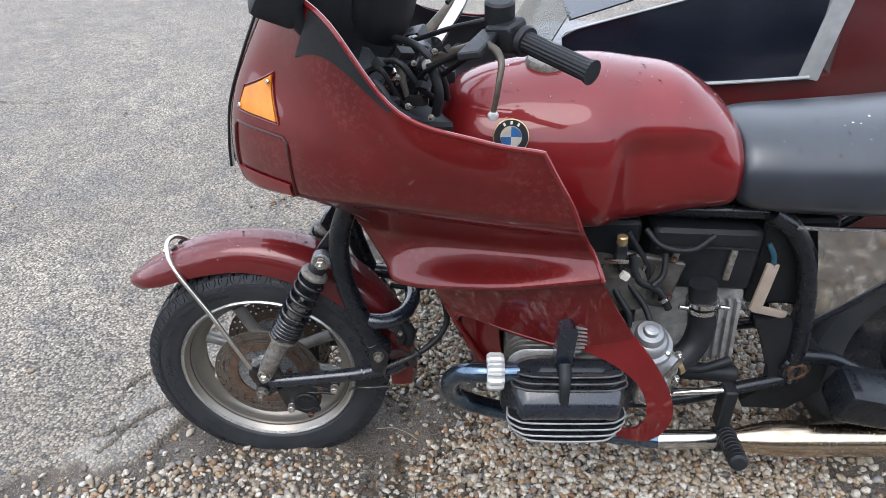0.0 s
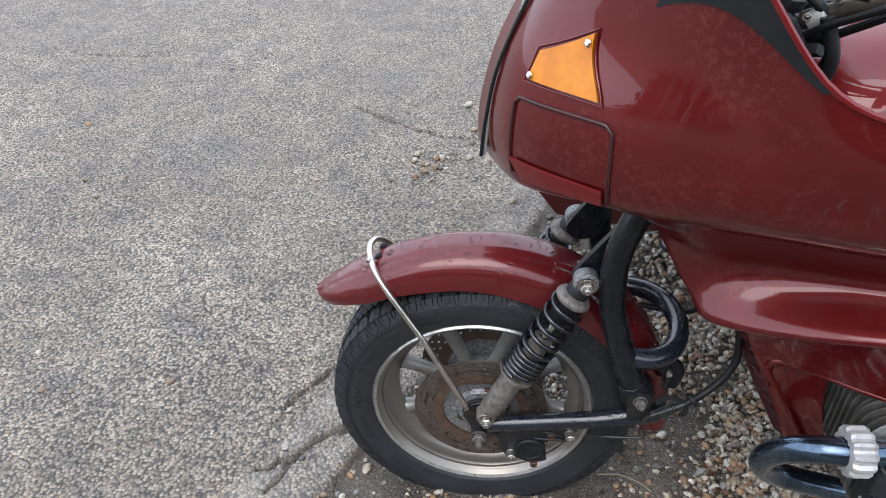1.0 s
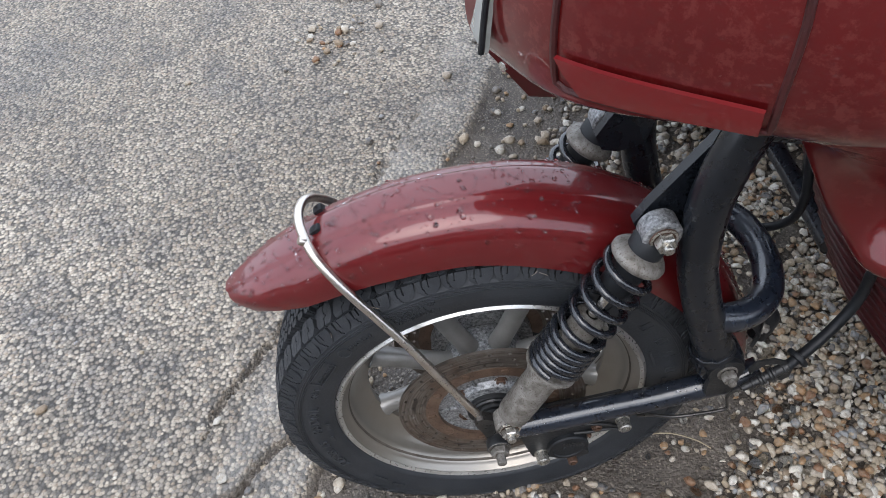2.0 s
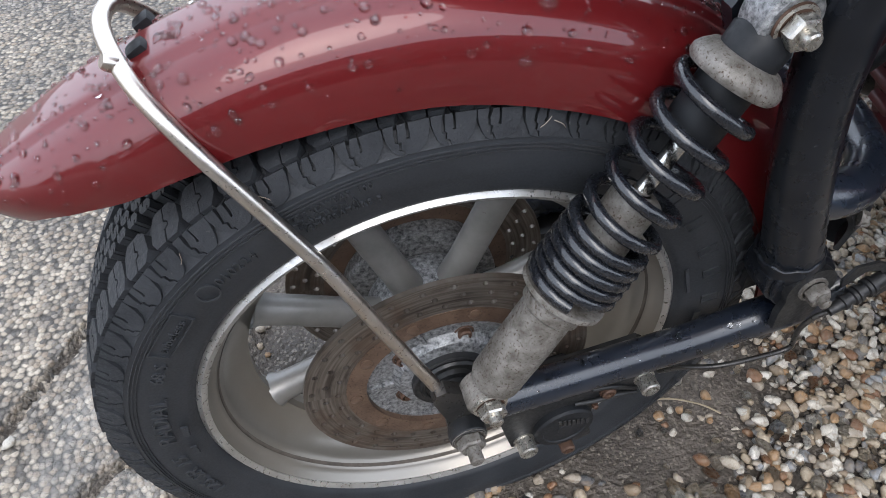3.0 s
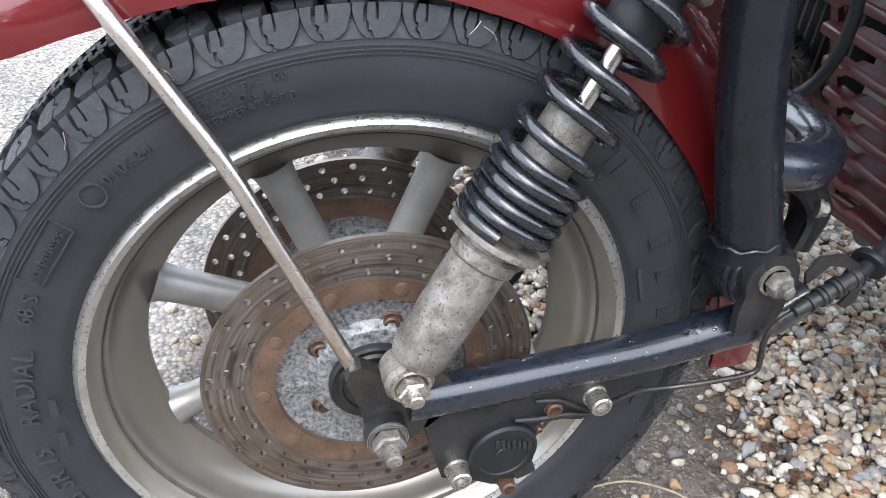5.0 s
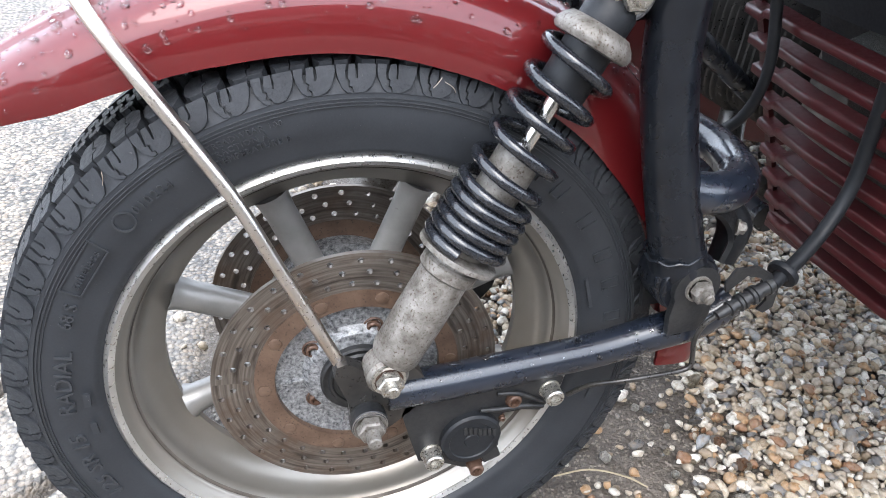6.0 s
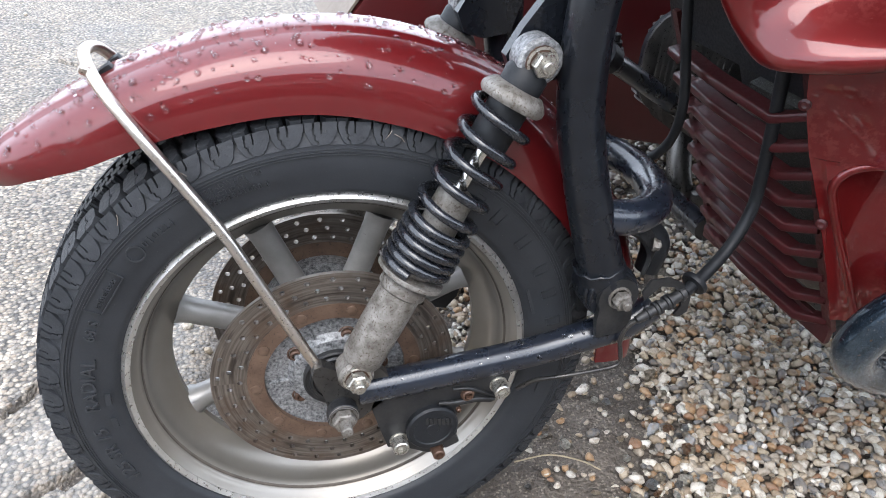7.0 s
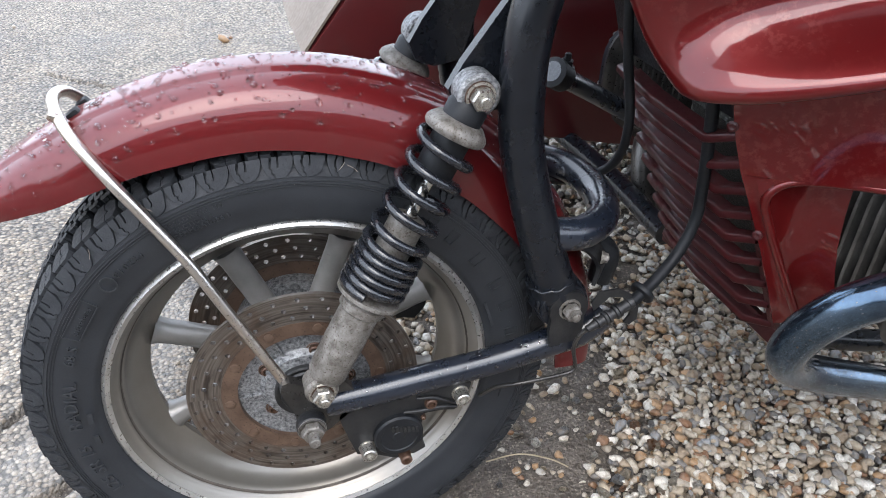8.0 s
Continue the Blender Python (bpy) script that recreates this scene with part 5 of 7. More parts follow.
part("glass_seal", tube([(x + 0.012, -y, z) for x, y, z in glass_pts], 0.0030, 8, 6), BLACK_DULL, glass, "black rubber seal")
part("screw", lathe([(0, -0.004), (0.0045, -0.004), (0.0045, -0.006), (0, -0.008)], 14, m=pose(0.004, -0.07, 0.815, 0, 0, -60)), CHROME, fairing, "small bright screw")
part("lamp_shell", lathe([(0.0, 0.16), (0.06, 0.14), (0.08, 0.08), (0.085, 0.0), (0.07, 0.0), (0.04, 0.05), (0, 0.06)], 32, m=aim((0.07, 0, 0.93), (0.3, 0, 0.93))), STRIP, bike, "grey headlamp shell behind the glass")
mirror = part("mirror", block((0.075, 0.055, 0.10), pose(0.160, -0.225, 1.205, 12, 25, 20), 0.018, segs=4), BLACK_DULL, bike, "black mirror housing")
part("mirror_foot", tube([(0.175, -0.222, 1.175), (0.195, -0.215, 1.135)], [0.022, 0.014], 14, 3), BLACK_DULL, mirror)
wind = [[(0.118, -0.19, 1.195), (0.105, -0.1, 1.20), (0.10, 0, 1.20), (0.105, 0.1, 1.20), (0.118, 0.19, 1.195)], [(0.24, -0.19, 1.36), (0.20, -0.1, 1.40), (0.195, 0, 1.41), (0.20, 0.1, 1.40), (0.24, 0.19, 1.36)], [(0.36, -0.17, 1.50), (0.31, -0.09, 1.54), (0.30, 0, 1.55), (0.31, 0.09, 1.54), (0.36, 0.17, 1.50)]]
part("windscreen", sheet(wind, 0.004, 5, 5), PLEXI, bike, "clear windscreen")

# lower panel: a band under the lip, a strip beside the grille, and a strip behind the cylinder
band = [[(0.385, -0.150, 0.630), (0.480, -0.222, 0.660), (0.600, -0.296, 0.700), (0.655, -0.328, 0.722), (0.686, -0.344, 0.752)],
        [(0.398, -0.149, 0.590), (0.488, -0.216, 0.605), (0.610, -0.296, 0.630), (0.680, -0.334, 0.655), (0.722, -0.352, 0.690)],
        [(0.420, -0.150, 0.540), (0.495, -0.210, 0.548), (0.620, -0.300, 0.565), (0.705, -0.342, 0.600), (0.760, -0.362, 0.630)]]
lower = part("lower_fairing", sheet(band, 0.004, 6, 6), RED_DUSTY, bike, "burgundy lower fairing panel streaked with dried water", sharp=60)
front_strip = [[(0.420, -0.150, 0.540), (0.430, -0.157, 0.540), (0.441, -0.166, 0.541)], [(0.440, -0.154, 0.500), (0.448, -0.158, 0.500), (0.456, -0.164, 0.500)], [(0.478, -0.158, 0.425), (0.486, -0.161, 0.425), (0.494, -0.166, 0.425)], [(0.512, -0.161, 0.350), (0.524, -0.164, 0.350), (0.536, -0.168, 0.350)]]
part("front_strip", sheet(front_strip, 0.004, 4, 6), RED_DUSTY, lower, "", sharp=60)
rear_strip = [[(0.660, -0.318, 0.572), (0.712, -0.343, 0.598), (0.760, -0.362, 0.630)], [(0.735, -0.350, 0.553), (0.770, -0.360, 0.566), (0.806, -0.370, 0.568)], [(0.784, -0.361, 0.512), (0.812, -0.367, 0.512), (0.842, -0.372, 0.505)],
              [(0.808, -0.362, 0.456), (0.834, -0.366, 0.450), (0.860, -0.368, 0.440)], [(0.808, -0.357, 0.408), (0.830, -0.359, 0.398), (0.850, -0.360, 0.385)], [(0.786, -0.349, 0.382), (0.803, -0.351, 0.366), (0.818, -0.352, 0.352)], [(0.745, -0.338, 0.382), (0.758, -0.340, 0.366), (0.768, -0.342, 0.355)]]
part("rear_strip", sheet(rear_strip, 0.005, 5, 6), RED, lower, "", sharp=60)
for p in ((0.396, -0.150, 0.590), (0.455, -0.160, 0.470)):
    part("screw", lathe([(0, 0.0), (0.0055, 0.0), (0.0055, -0.003), (0.003, -0.004), (0, -0.003)], 16, m=pose(*p, 0, 0, -55)), LOUVRE, lower, "small panel screw")
inner = [[(0.452, -0.160, 0.575), (0.476, -0.158, 0.578), (0.506, -0.166, 0.580), (0.530, -0.180, 0.580)], [(0.462, -0.158, 0.46), (0.490, -0.156, 0.46), (0.516, -0.166, 0.46), (0.539, -0.184, 0.46)], [(0.520, -0.158, 0.35), (0.540, -0.160, 0.35), (0.556, -0.172, 0.35), (0.570, -0.192, 0.36)]]
part("inner_panel", sheet(inner, 0.004, 3, 3), RED_DUSTY, lower, "dark red inner panel")
part("opening_edge", tube([(0.655, -0.320, 0.577), (0.620, -0.302, 0.566), (0.540, -0.245, 0.553), (0.482, -0.199, 0.547), (0.454, -0.177, 0.538), (0.443, -0.168, 0.518), (0.456, -0.166, 0.490), (0.494, -0.168, 0.425), (0.538, -0.170, 0.352)], 0.0048, 10, 6), RED_DUSTY, lower, "rolled edge of the opening")
corner = [[(0.430, -0.158, 0.545), (0.452, -0.176, 0.547), (0.475, -0.194, 0.549)], [(0.434, -0.160, 0.533), (0.446, -0.170, 0.538), (0.460, -0.182, 0.545)], [(0.438, -0.163, 0.520), (0.442, -0.166, 0.524), (0.448, -0.172, 0.534)]]
part("panel_corner", sheet(corner, 0.003, 3, 3), RED_DUSTY, lower)


def grille():
    """Folded louvres between the two lower panels."""
    back = part("grille", plate([(-0.158, 0.0), (-0.150, 0.33), (-0.135, 0.33), (-0.143, 0.0)], -0.003, 0.003), RED_DULL, bike, "dark red louvred cooling grille", m=Matrix(((0, 0.9, -0.42, 0.533), (1, 0, 0, 0), (0, 0.42, 0.9, 0.325), (0, 0, 0, 1))), smooth=False)
    part("grille_side", plate([(0.090, 0.0), (0.086, 0.32), (0.076, 0.32), (0.080, 0.0)], -0.003, 0.003), RED_DULL, back, "", m=back.matrix_basis.copy(), smooth=False)
    part("grille_foot", block((0.245, 0.008, 0.024), pose(0.532, -0.033, 0.318, 0, 0, 90), 0.003), RED_DULL, back)
    for k in range(9):
        t = k / 8
        z, x = 0.328 + 0.245 * t, 0.534 - 0.122 * t
        pts = [(-0.150, 0.003, 0.010), (-0.120, -0.003, -0.004), (-0.112, -0.005, -0.007), (-0.020, -0.014, 0.000), (0.030, -0.012, 0.004), (0.046, -0.006, 0.002), (0.056, -0.002, -0.004), (0.085, 0.002, -0.002)]
        bm = bmesh.new()
        prof = [(-0.0085, -0.0095), (-0.0105, -0.0095), (-0.0118, -0.0080), (-0.0118, -0.0020), (-0.0108, -0.0004), (-0.0090, 0.0004), (0.004, 0.0040), (0.006, 0.0020), (-0.0065, -0.0025)]
        rings = [[bm.verts.new((x + dx + px, y, z + dz + pz)) for px, pz in prof] for y, dx, dz in pts]
        for a, b in zip(rings, rings[1:]):
            for j in range(9):
                bm.faces.new((a[j], a[(j + 1) % 9], b[(j + 1) % 9], b[j]))
        bmesh.ops.recalc_face_normals(bm, faces=bm.faces[:])
        part("louvre", bm, LOUVRE, back, "", sharp=50)
    part("grille_hood", block((0.006, 0.26, 0.15), pose(0.395, -0.02, 0.655, 0, -20, 0), 0.002), BLACK_DULL, back, "black plate above the louvres")
    bm = block((0.03, 0.13, 0.24), pose(0.512, -0.075, 0.46, 0, -26, 0), 0.004)
    part("cooler", bm, COOLER, back, "dark oil cooler behind the louvres")
    # Added black sheet stands in for the shade behind the louvres.
    part("louvre_shade_sheet", block((0.006, 0.24, 0.34), pose(0.535, -0.030, 0.50, 0, -26, 0), 0.002), BLACK_DULL, back, "black sheet for the shade behind the louvres")
    return back


grille()

# ---------------------------------------------------------------- tank, seat, handlebar


def lofted(stations, n=40, power=2.6):
    """A closed body along x from (x, half width, bottom, top, centre y) stations."""
    bm = bmesh.new()
    rings = []
    fine = spline([(s[0], s[1], s[2]) for s in stations], 8)
    tops = spline([(s[0], s[3], s[4]) for s in stations], 8)
    for f, g in zip(fine, tops):
        x, w, lo, hi, cy = f.x, max(f.y, 0.002), f.z, g.y, g.z
        mid = lo + (hi - lo) * 0.42
        row = []
        for k in range(n):
            a = 2 * math.pi * k / n
            c, s = math.cos(a), math.sin(a)
            p = power if s < 0 else 2.15
            yy = w * math.copysign(abs(c) ** (2 / p), c)
            zz = mid + (hi - mid if s > 0 else mid - lo) * math.copysign(abs(s) ** (2 / p), s)
            row.append(bm.verts.new((x, cy + yy, zz)))
        rings.append(row)
    for a, b in zip(rings, rings[1:]):
        for k in range(n):
            bm.faces.new((a[k], a[(k + 1) % n], b[(k + 1) % n], b[k]))
    bm.faces.new(rings[0])
    bm.faces.new(list(reversed(rings[-1])))
    bmesh.ops.recalc_face_normals(bm, faces=bm.faces[:])
    return bm


TANK = [(0.402, 0.050, 0.850, 0.920, 0), (0.418, 0.095, 0.805, 0.955, 0), (0.460, 0.140, 0.760, 0.988, 0), (0.540, 0.166, 0.722, 1.012, 0), (0.640, 0.178, 0.706, 1.024, 0), (0.715, 0.180, 0.704, 1.027, 0), (0.790, 0.164, 0.708, 1.020, 0),
        (0.870, 0.156, 0.720, 1.006, 0), (0.940, 0.146, 0.735, 0.965, 0), (0.988, 0.132, 0.750, 0.915, 0), (1.008, 0.095, 0.780, 0.870, 0)]
tank_bm = lofted(TANK, 64, 3.2)
for v in tank_bm.verts:
    hollow = float(step01(v.co.x, 0.715, 0.775) * (1 - step01(v.co.z, 0.88, 0.945)) * (1 - 0.6 * step01(v.co.x, 0.90, 0.985)))
    v.co.y *= 1 - 0.17 * hollow
tank = part("fuel_tank", tank_bm, RED, bike, "glossy burgundy fuel tank wet with rain", sharp=70)
cap = part("fuel_cap", lathe([(0, 0.014), (0.014, 0.014), (0.018, 0.010), (0.038, 0.009), (0.042, 0.004), (0.042, -0.006), (0, -0.006)], 32, m=aim((0.612, -0.015, 1.022), (0.604, -0.025, 1.2))), ZINC, tank, "grey flush fuel filler cap")
part("cap_lever", block((0.014, 0.03, 0.006), pose(0.612, -0.015, 1.038, 0, -3, 20), 0.002), CHROME, cap)
BADGE = aim((0.536, -0.160, 0.930), (0.523, -0.46, 1.045))
badge = part("badge", lathe([(0, 0.004), (0.030, 0.004), (0.033, 0.002), (0.033, -0.004), (0, -0.004)], 40, m=BADGE), GOLD, tank, "round enamelled tank badge")
part("badge_ring", lathe([(0.031, 0.0043), (0.031, 0.0050), (0.020, 0.0050), (0.020, 0.0043)], 40, m=BADGE), BLACK, badge, "black badge ring")
for k in range(4):
    bm = bmesh.new()
    c = bm.verts.new((0, 0.0052, 0))
    arc = [bm.verts.new((0.019 * math.cos(a), 0.0052, 0.019 * math.sin(a))) for a in np.linspace(k * math.pi / 2, (k + 1) * math.pi / 2, 9)]
    for a, b in zip(arc, arc[1:]):
        bm.faces.new((c, b, a))
    bmesh.ops.solidify(bm, geom=bm.faces[:], thickness=0.0006)
    bm.transform(BADGE)
    part("badge_quarter", bm, BLUE if k % 2 else WHITE, badge, "")
for a in (60, 90, 120):
    m = BADGE @ Matrix.Rotation(radians(-a), 4, "Y") @ Matrix.Translation((0.0255, 0.0053, 0))
    part("badge_bar", block((0.006, 0.0006, 0.004), m, 0), WHITE, badge, "")
tank_drops = []
for _ in range(260):
    x, a = random.uniform(0.50, 0.95), random.gauss(1.75, 0.35)
    w = float(np.interp(x, [t[0] for t in TANK], [t[1] for t in TANK]))
    lo, hi = (float(np.interp(x, [t[0] for t in TANK], [t[i] for t in TANK])) for i in (2, 3))
    mid = lo + (hi - lo) * 0.42
    c, s = math.cos(a), math.sin(a)
    if s <= 0.5:
        continue
    p = Vector((x, w * math.copysign(abs(c) ** (2 / 2.15), c), mid + (hi - mid) * s ** (2 / 2.15)))
    r = 0.0010 + 0.0026 * random.random() ** 2
    tank_drops.append((p, Vector((0, c / w, s / (hi - mid))).normalized(), r, r * 0.5))
water_drops("rain_water", tank_drops, tank)

SEAT = [(0.985, 0.10, 0.790, 0.880, 0), (1.000, 0.128, 0.760, 0.905, 0), (1.04, 0.140, 0.742, 0.918, 0), (1.15, 0.150, 0.735, 0.926, 0), (1.30, 0.160, 0.735, 0.938, 0), (1.50, 0.165, 0.745, 0.96, 0), (1.68, 0.150, 0.76, 0.97, 0), (1.74, 0.11, 0.80, 0.95, 0)]
seat = part("seat", lofted(SEAT, 64, 3.4), VINYL, bike, "black vinyl dual seat with rain drops", sharp=70)
seat_drops = []
for _ in range(60):
    x, a = random.uniform(1.03, 1.5), random.uniform(1.7, 2.7)
    w, lo, hi = (float(np.interp(x, [t[0] for t in SEAT], [t[i] for t in SEAT])) for i in (1, 2, 3))
    mid, c, s = lo + (hi - lo) * 0.42, math.cos(a), math.sin(a)
    p = Vector((x, w * math.copysign(abs(c) ** (2 / 2.15), c), mid + (hi - mid) * s ** (2 / 2.15)))
    r = 0.0014 + 0.0026 * random.random() ** 2
    seat_drops.append((p, Vector((0, c / w, s / (hi - mid))).normalized(), r, r * 0.4))
water_drops("rain_water", seat_drops, seat)
part("seat_seam", tube([(1.015, -0.092, 0.882), (1.08, -0.108, 0.886), (1.20, -0.118, 0.886), (1.40, -0.124, 0.895), (1.60, -0.122, 0.91)], 0.0022, 6, 6), VINYL, seat)
part("seat_trim", tube([(1.11, -0.150, 0.735), (1.25, -0.158, 0.733), (1.45, -0.164, 0.738), (1.66, -0.152, 0.752)], 0.0045, 8, 6), CHROME, seat, "bright seat edge trim")

bar = part("handlebar", tube([(0.365, -0.085, 1.030), (0.405, -0.125, 1.062), (0.452, -0.185, 1.098), (0.500, -0.235, 1.128), (0.560, -0.292, 1.140), (0.624, -0.360, 1.124)], 0.0115, 14, 6), BAR, bike, "bare steel handlebar half")
part("handlebar", tube([(0.365, 0.085, 1.030), (0.405, 0.125, 1.062), (0.452, 0.185, 1.098), (0.500, 0.235, 1.128), (0.560, 0.292, 1.140), (0.624, 0.360, 1.124)], 0.0115, 14, 6), BAR, bike, "bare steel handlebar half")


def grip(s):
    a, b = Vector((0.538, 0.272 * s, 1.140)), Vector((0.628, 0.366 * s, 1.124))
    m = aim(a, b)
    n = (b - a).length
    bm = bmesh.new()
    rings = []
    for k, t in enumerate(np.linspace(0, 1, 14)):
        r0 = 0.0155 + (0.003 if t > 0.93 or t < 0.05 else 0)
        rings.append([bm.verts.new(m @ Vector(((r0 + 0.0011 * (j % 2)) * math.cos(2 * math.pi * j / 36), t * n, (r0 + 0.0011 * (j % 2)) * math.sin(2 * math.pi * j / 36)))) for j in range(36)])
    for p, q in zip(rings, rings[1:]):
        for j in range(36):
            bm.faces.new((p[j], p[(j + 1) % 36], q[(j + 1) % 36], q[j]))
    bm.faces.new(list(reversed(rings[0])))
    bm.faces.new(rings[-1])
    g = part("grip", bm, BLACK_DULL, bike, "ribbed black rubber handlebar grip", sharp=25)
    part("grip_flange", lathe([(0.012, -0.006), (0.024, -0.005), (0.025, 0.0), (0.023, 0.005), (0.012, 0.006)], 24, m=m), BLACK_DULL, g)
    return g


grip(-1)
grip(1)
sw = part("switch_pod", block((0.052, 0.048, 0.045), pose(0.512, -0.246, 1.142, 10, -10, -42), 0.012, segs=3), BLACK_DULL, bike, "black switch housing")
part("reservoir", lathe([(0, 0.022), (0.020, 0.022), (0.024, 0.018), (0.024, -0.018), (0, -0.018)], 28, m=aim((0.500, -0.232, 1.172), (0.493, -0.25, 1.3))), BLACK_DULL, sw, "round black fluid reservoir")
lev = part("clutch_lever", tube([(0.480, -0.300, 1.143), (0.492, -0.325, 1.140), (0.497, -0.347, 1.130), (0.494, -0.360, 1.110), (0.491, -0.364, 1.086), (0.487, -0.364, 1.062)], [0.007, 0.0065, 0.0052, 0.0046, 0.0044, 0.0044], 12, 6), BAR, bike, "dark grey alloy clutch lever")
part("lever_ball", lathe([(0, 0.008), (0.006, 0.0065), (0.0085, 0.0), (0.006, -0.0065), (0, -0.008)], 20, m=pose(0.487, -0.364, 1.056)), NUT_PALE, lev, "lever's ball end")
part("lever_bracket", block((0.038, 0.110, 0.013), pose(0.470, -0.282, 1.140, 4, -14, -24), 0.006, segs=3), BLACK_DULL, lev, "black lever bracket")
for pts, r in (([(0.35, 0.03, 1.045), (0.38, -0.07, 1.085), (0.43, -0.15, 1.125), (0.49, -0.205, 1.155)], 0.0048), ([(0.46, -0.235, 1.120), (0.41, -0.18, 1.075), (0.37, -0.12, 1.025), (0.36, -0.09, 0.96)], 0.0045),
               ([(0.470, -0.225, 1.112), (0.43, -0.16, 1.060), (0.40, -0.10, 1.01), (0.39, -0.06, 0.95)], 0.0055), ([(0.26, -0.06, 1.00), (0.30, -0.14, 1.05), (0.33, -0.14, 1.0), (0.36, -0.10, 0.93)], 0.0045), ([(0.42, 0.10, 1.10), (0.47, 0.17, 1.15), (0.50, 0.22, 1.16)], 0.005)):
    part("control_cable", tube(pts, r, 8, 8), BLACK_DULL, bike, "black control cable")
pod = part("instrument_pod", lathe([(0, 0.05), (0.050, 0.05), (0.058, 0.044), (0.058, 0.0), (0.054, -0.030), (0.040, -0.060), (0, -0.064)], 36, m=aim((0.300, 0.0, 1.118), (0.36, 0.0, 1.35))), BLACK_DULL, bike, "black instrument housing")
part("dial_glass", lathe([(0, 0.052), (0.044, 0.0515)], 32, m=aim((0.300, 0.0, 1.118), (0.36, 0.0, 1.35))), CHROME, pod, "instrument glass")
part("warning_knob", block((0.012, 0.02, 0.016), pose(0.235, 0.03, 1.135), 0.003), RED_BRIGHT, bike, "small red switch")
yoke = part("fork_yoke", block((0.075, 0.22, 0.030), pose(0.345, 0, 1.000, 0, -28, 0), 0.009, segs=3), BLACK, bike, "black fork yoke with plated bolts")
part("lower_yoke", block((0.085, 0.20, 0.035), pose(0.285, 0, 0.925, 0, -28, 0), 0.009, segs=3), BLACK, yoke)
part("steering_stem", rod((0.290, 0, 0.90), (0.372, 0, 1.055), 0.026), BLACK, yoke)
for y in (-0.09, 0.09):
    part("bar_clamp", block((0.044, 0.038, 0.045), pose(0.362, y, 1.030, 20, -20, -30), 0.008, segs=3), BLACK, yoke)
    part("stanchion_cap", lathe([(0, 0.014), (0.015, 0.012), (0.018, 0.006), (0.018, -0.03), (0, -0.03)], 24, m=aim((0.330, y, 1.015), (0.40, y, 1.15))), CHROME, yoke)
for p, r in (((0.318, -0.088, 0.990), 0.006), ((0.352, -0.102, 0.966), 0.007), ((0.375, -0.06, 0.975), 0.006), ((0.345, -0.085, 1.055), 0.005), ((0.400, -0.06, 1.00), 0.006), ((0.335, -0.02, 1.04), 0.006)):
    part("yoke_bolt", hex_bolt(r * 0.8, 0.006, 0.005), ZINC, yoke, "", pose(*p, -70, 0, 0))
part("cable_guide", tube([(0.335, -0.120, 1.050), (0.342, -0.124, 1.015), (0.350, -0.122, 0.985)], [0.009, 0.006, 0.005], 10, 4), ZINC, bike, "grey cable guide")
part("crossbar", tube([(0.40, -0.02, 1.06), (0.44, 0.06, 1.10), (0.46, 0.14, 1.125)], 0.012, 12, 4), CHROME, bike, "chromed cross tube")
part("electrics_cover", block((0.12, 0.20, 0.14), pose(0.40, 0.0, 0.86, 0, 0, 0), 0.02, segs=3), BLACK_DULL, bike, "black cover ahead of the tank")
part("fairing_liner", block((0.16, 0.40, 0.12), pose(0.21, 0.0, 0.90, 0, -30, 0), 0.03, segs=3), BLACK_DULL, bike, "black inner fairing liner")

for pts, r in (([(0.27, -0.08, 1.02), (0.33, -0.145, 1.065), (0.37, -0.15, 1.02), (0.40, -0.12, 0.985)], 0.006), ([(0.31, -0.02, 1.07), (0.37, -0.11, 1.078), (0.41, -0.125, 1.03), (0.42, -0.10, 0.98)], 0.007),
               ([(0.24, -0.10, 0.99), (0.29, -0.155, 1.030), (0.33, -0.18, 0.99), (0.37, -0.16, 0.96)], 0.008), ([(0.44, -0.14, 1.09), (0.42, -0.09, 1.06), (0.40, -0.04, 1.04), (0.38, 0.02, 1.03)], 0.006), ([(0.39, -0.14, 1.06), (0.405, -0.15, 1.01), (0.40, -0.14, 0.965)], 0.009)):
    part("wiring_loom", tube(pts, r, 10, 6), BLACK_DULL, bike, "black taped wiring loom")
for x, y, z, s, a in ((0.345, -0.135, 1.075, 0.030, 20), (0.375, -0.155, 1.025, 0.024, -30), (0.400, -0.110, 1.045, 0.034, 45), (0.325, -0.165, 1.000, 0.022, 10), (0.365, -0.125, 0.985, 0.036, -15), (0.305, -0.125, 1.050, 0.034, 35), (0.415, -0.075, 1.015, 0.040, 0), (0.420, -0.150, 1.085, 0.022, 60)):
    part("connector", block((s, s * 0.7, s * 0.55), pose(x, y, z, a, a * 0.6, a * 1.7), s * 0.12), BLACK_DULL, bike, "black plastic cable connector")
for x, y, z, r in ((0.352, -0.172, 0.992, 0.0055), (0.392, -0.165, 0.968, 0.0055), (0.362, -0.150, 1.062, 0.0045), (0.398, -0.135, 1.078, 0.005), (0.335, -0.160, 1.040, 0.004)):
    part("bolt", hex_bolt(r * 0.75, 0.005, 0.003), ZINC, bike, "small bright bolt", pose(x, y, z, -50, 0, -20))
part("clamp_boss", lathe([(0, -0.012), (0.010, -0.012), (0.014, -0.006), (0.014, 0.012), (0, 0.012)], 20, m=pose(0.392, -0.120, 1.052, -40, 0, 30)), NUT_PALE, bike, "pale alloy clamp boss")

# ---------------------------------------------------------------- engine


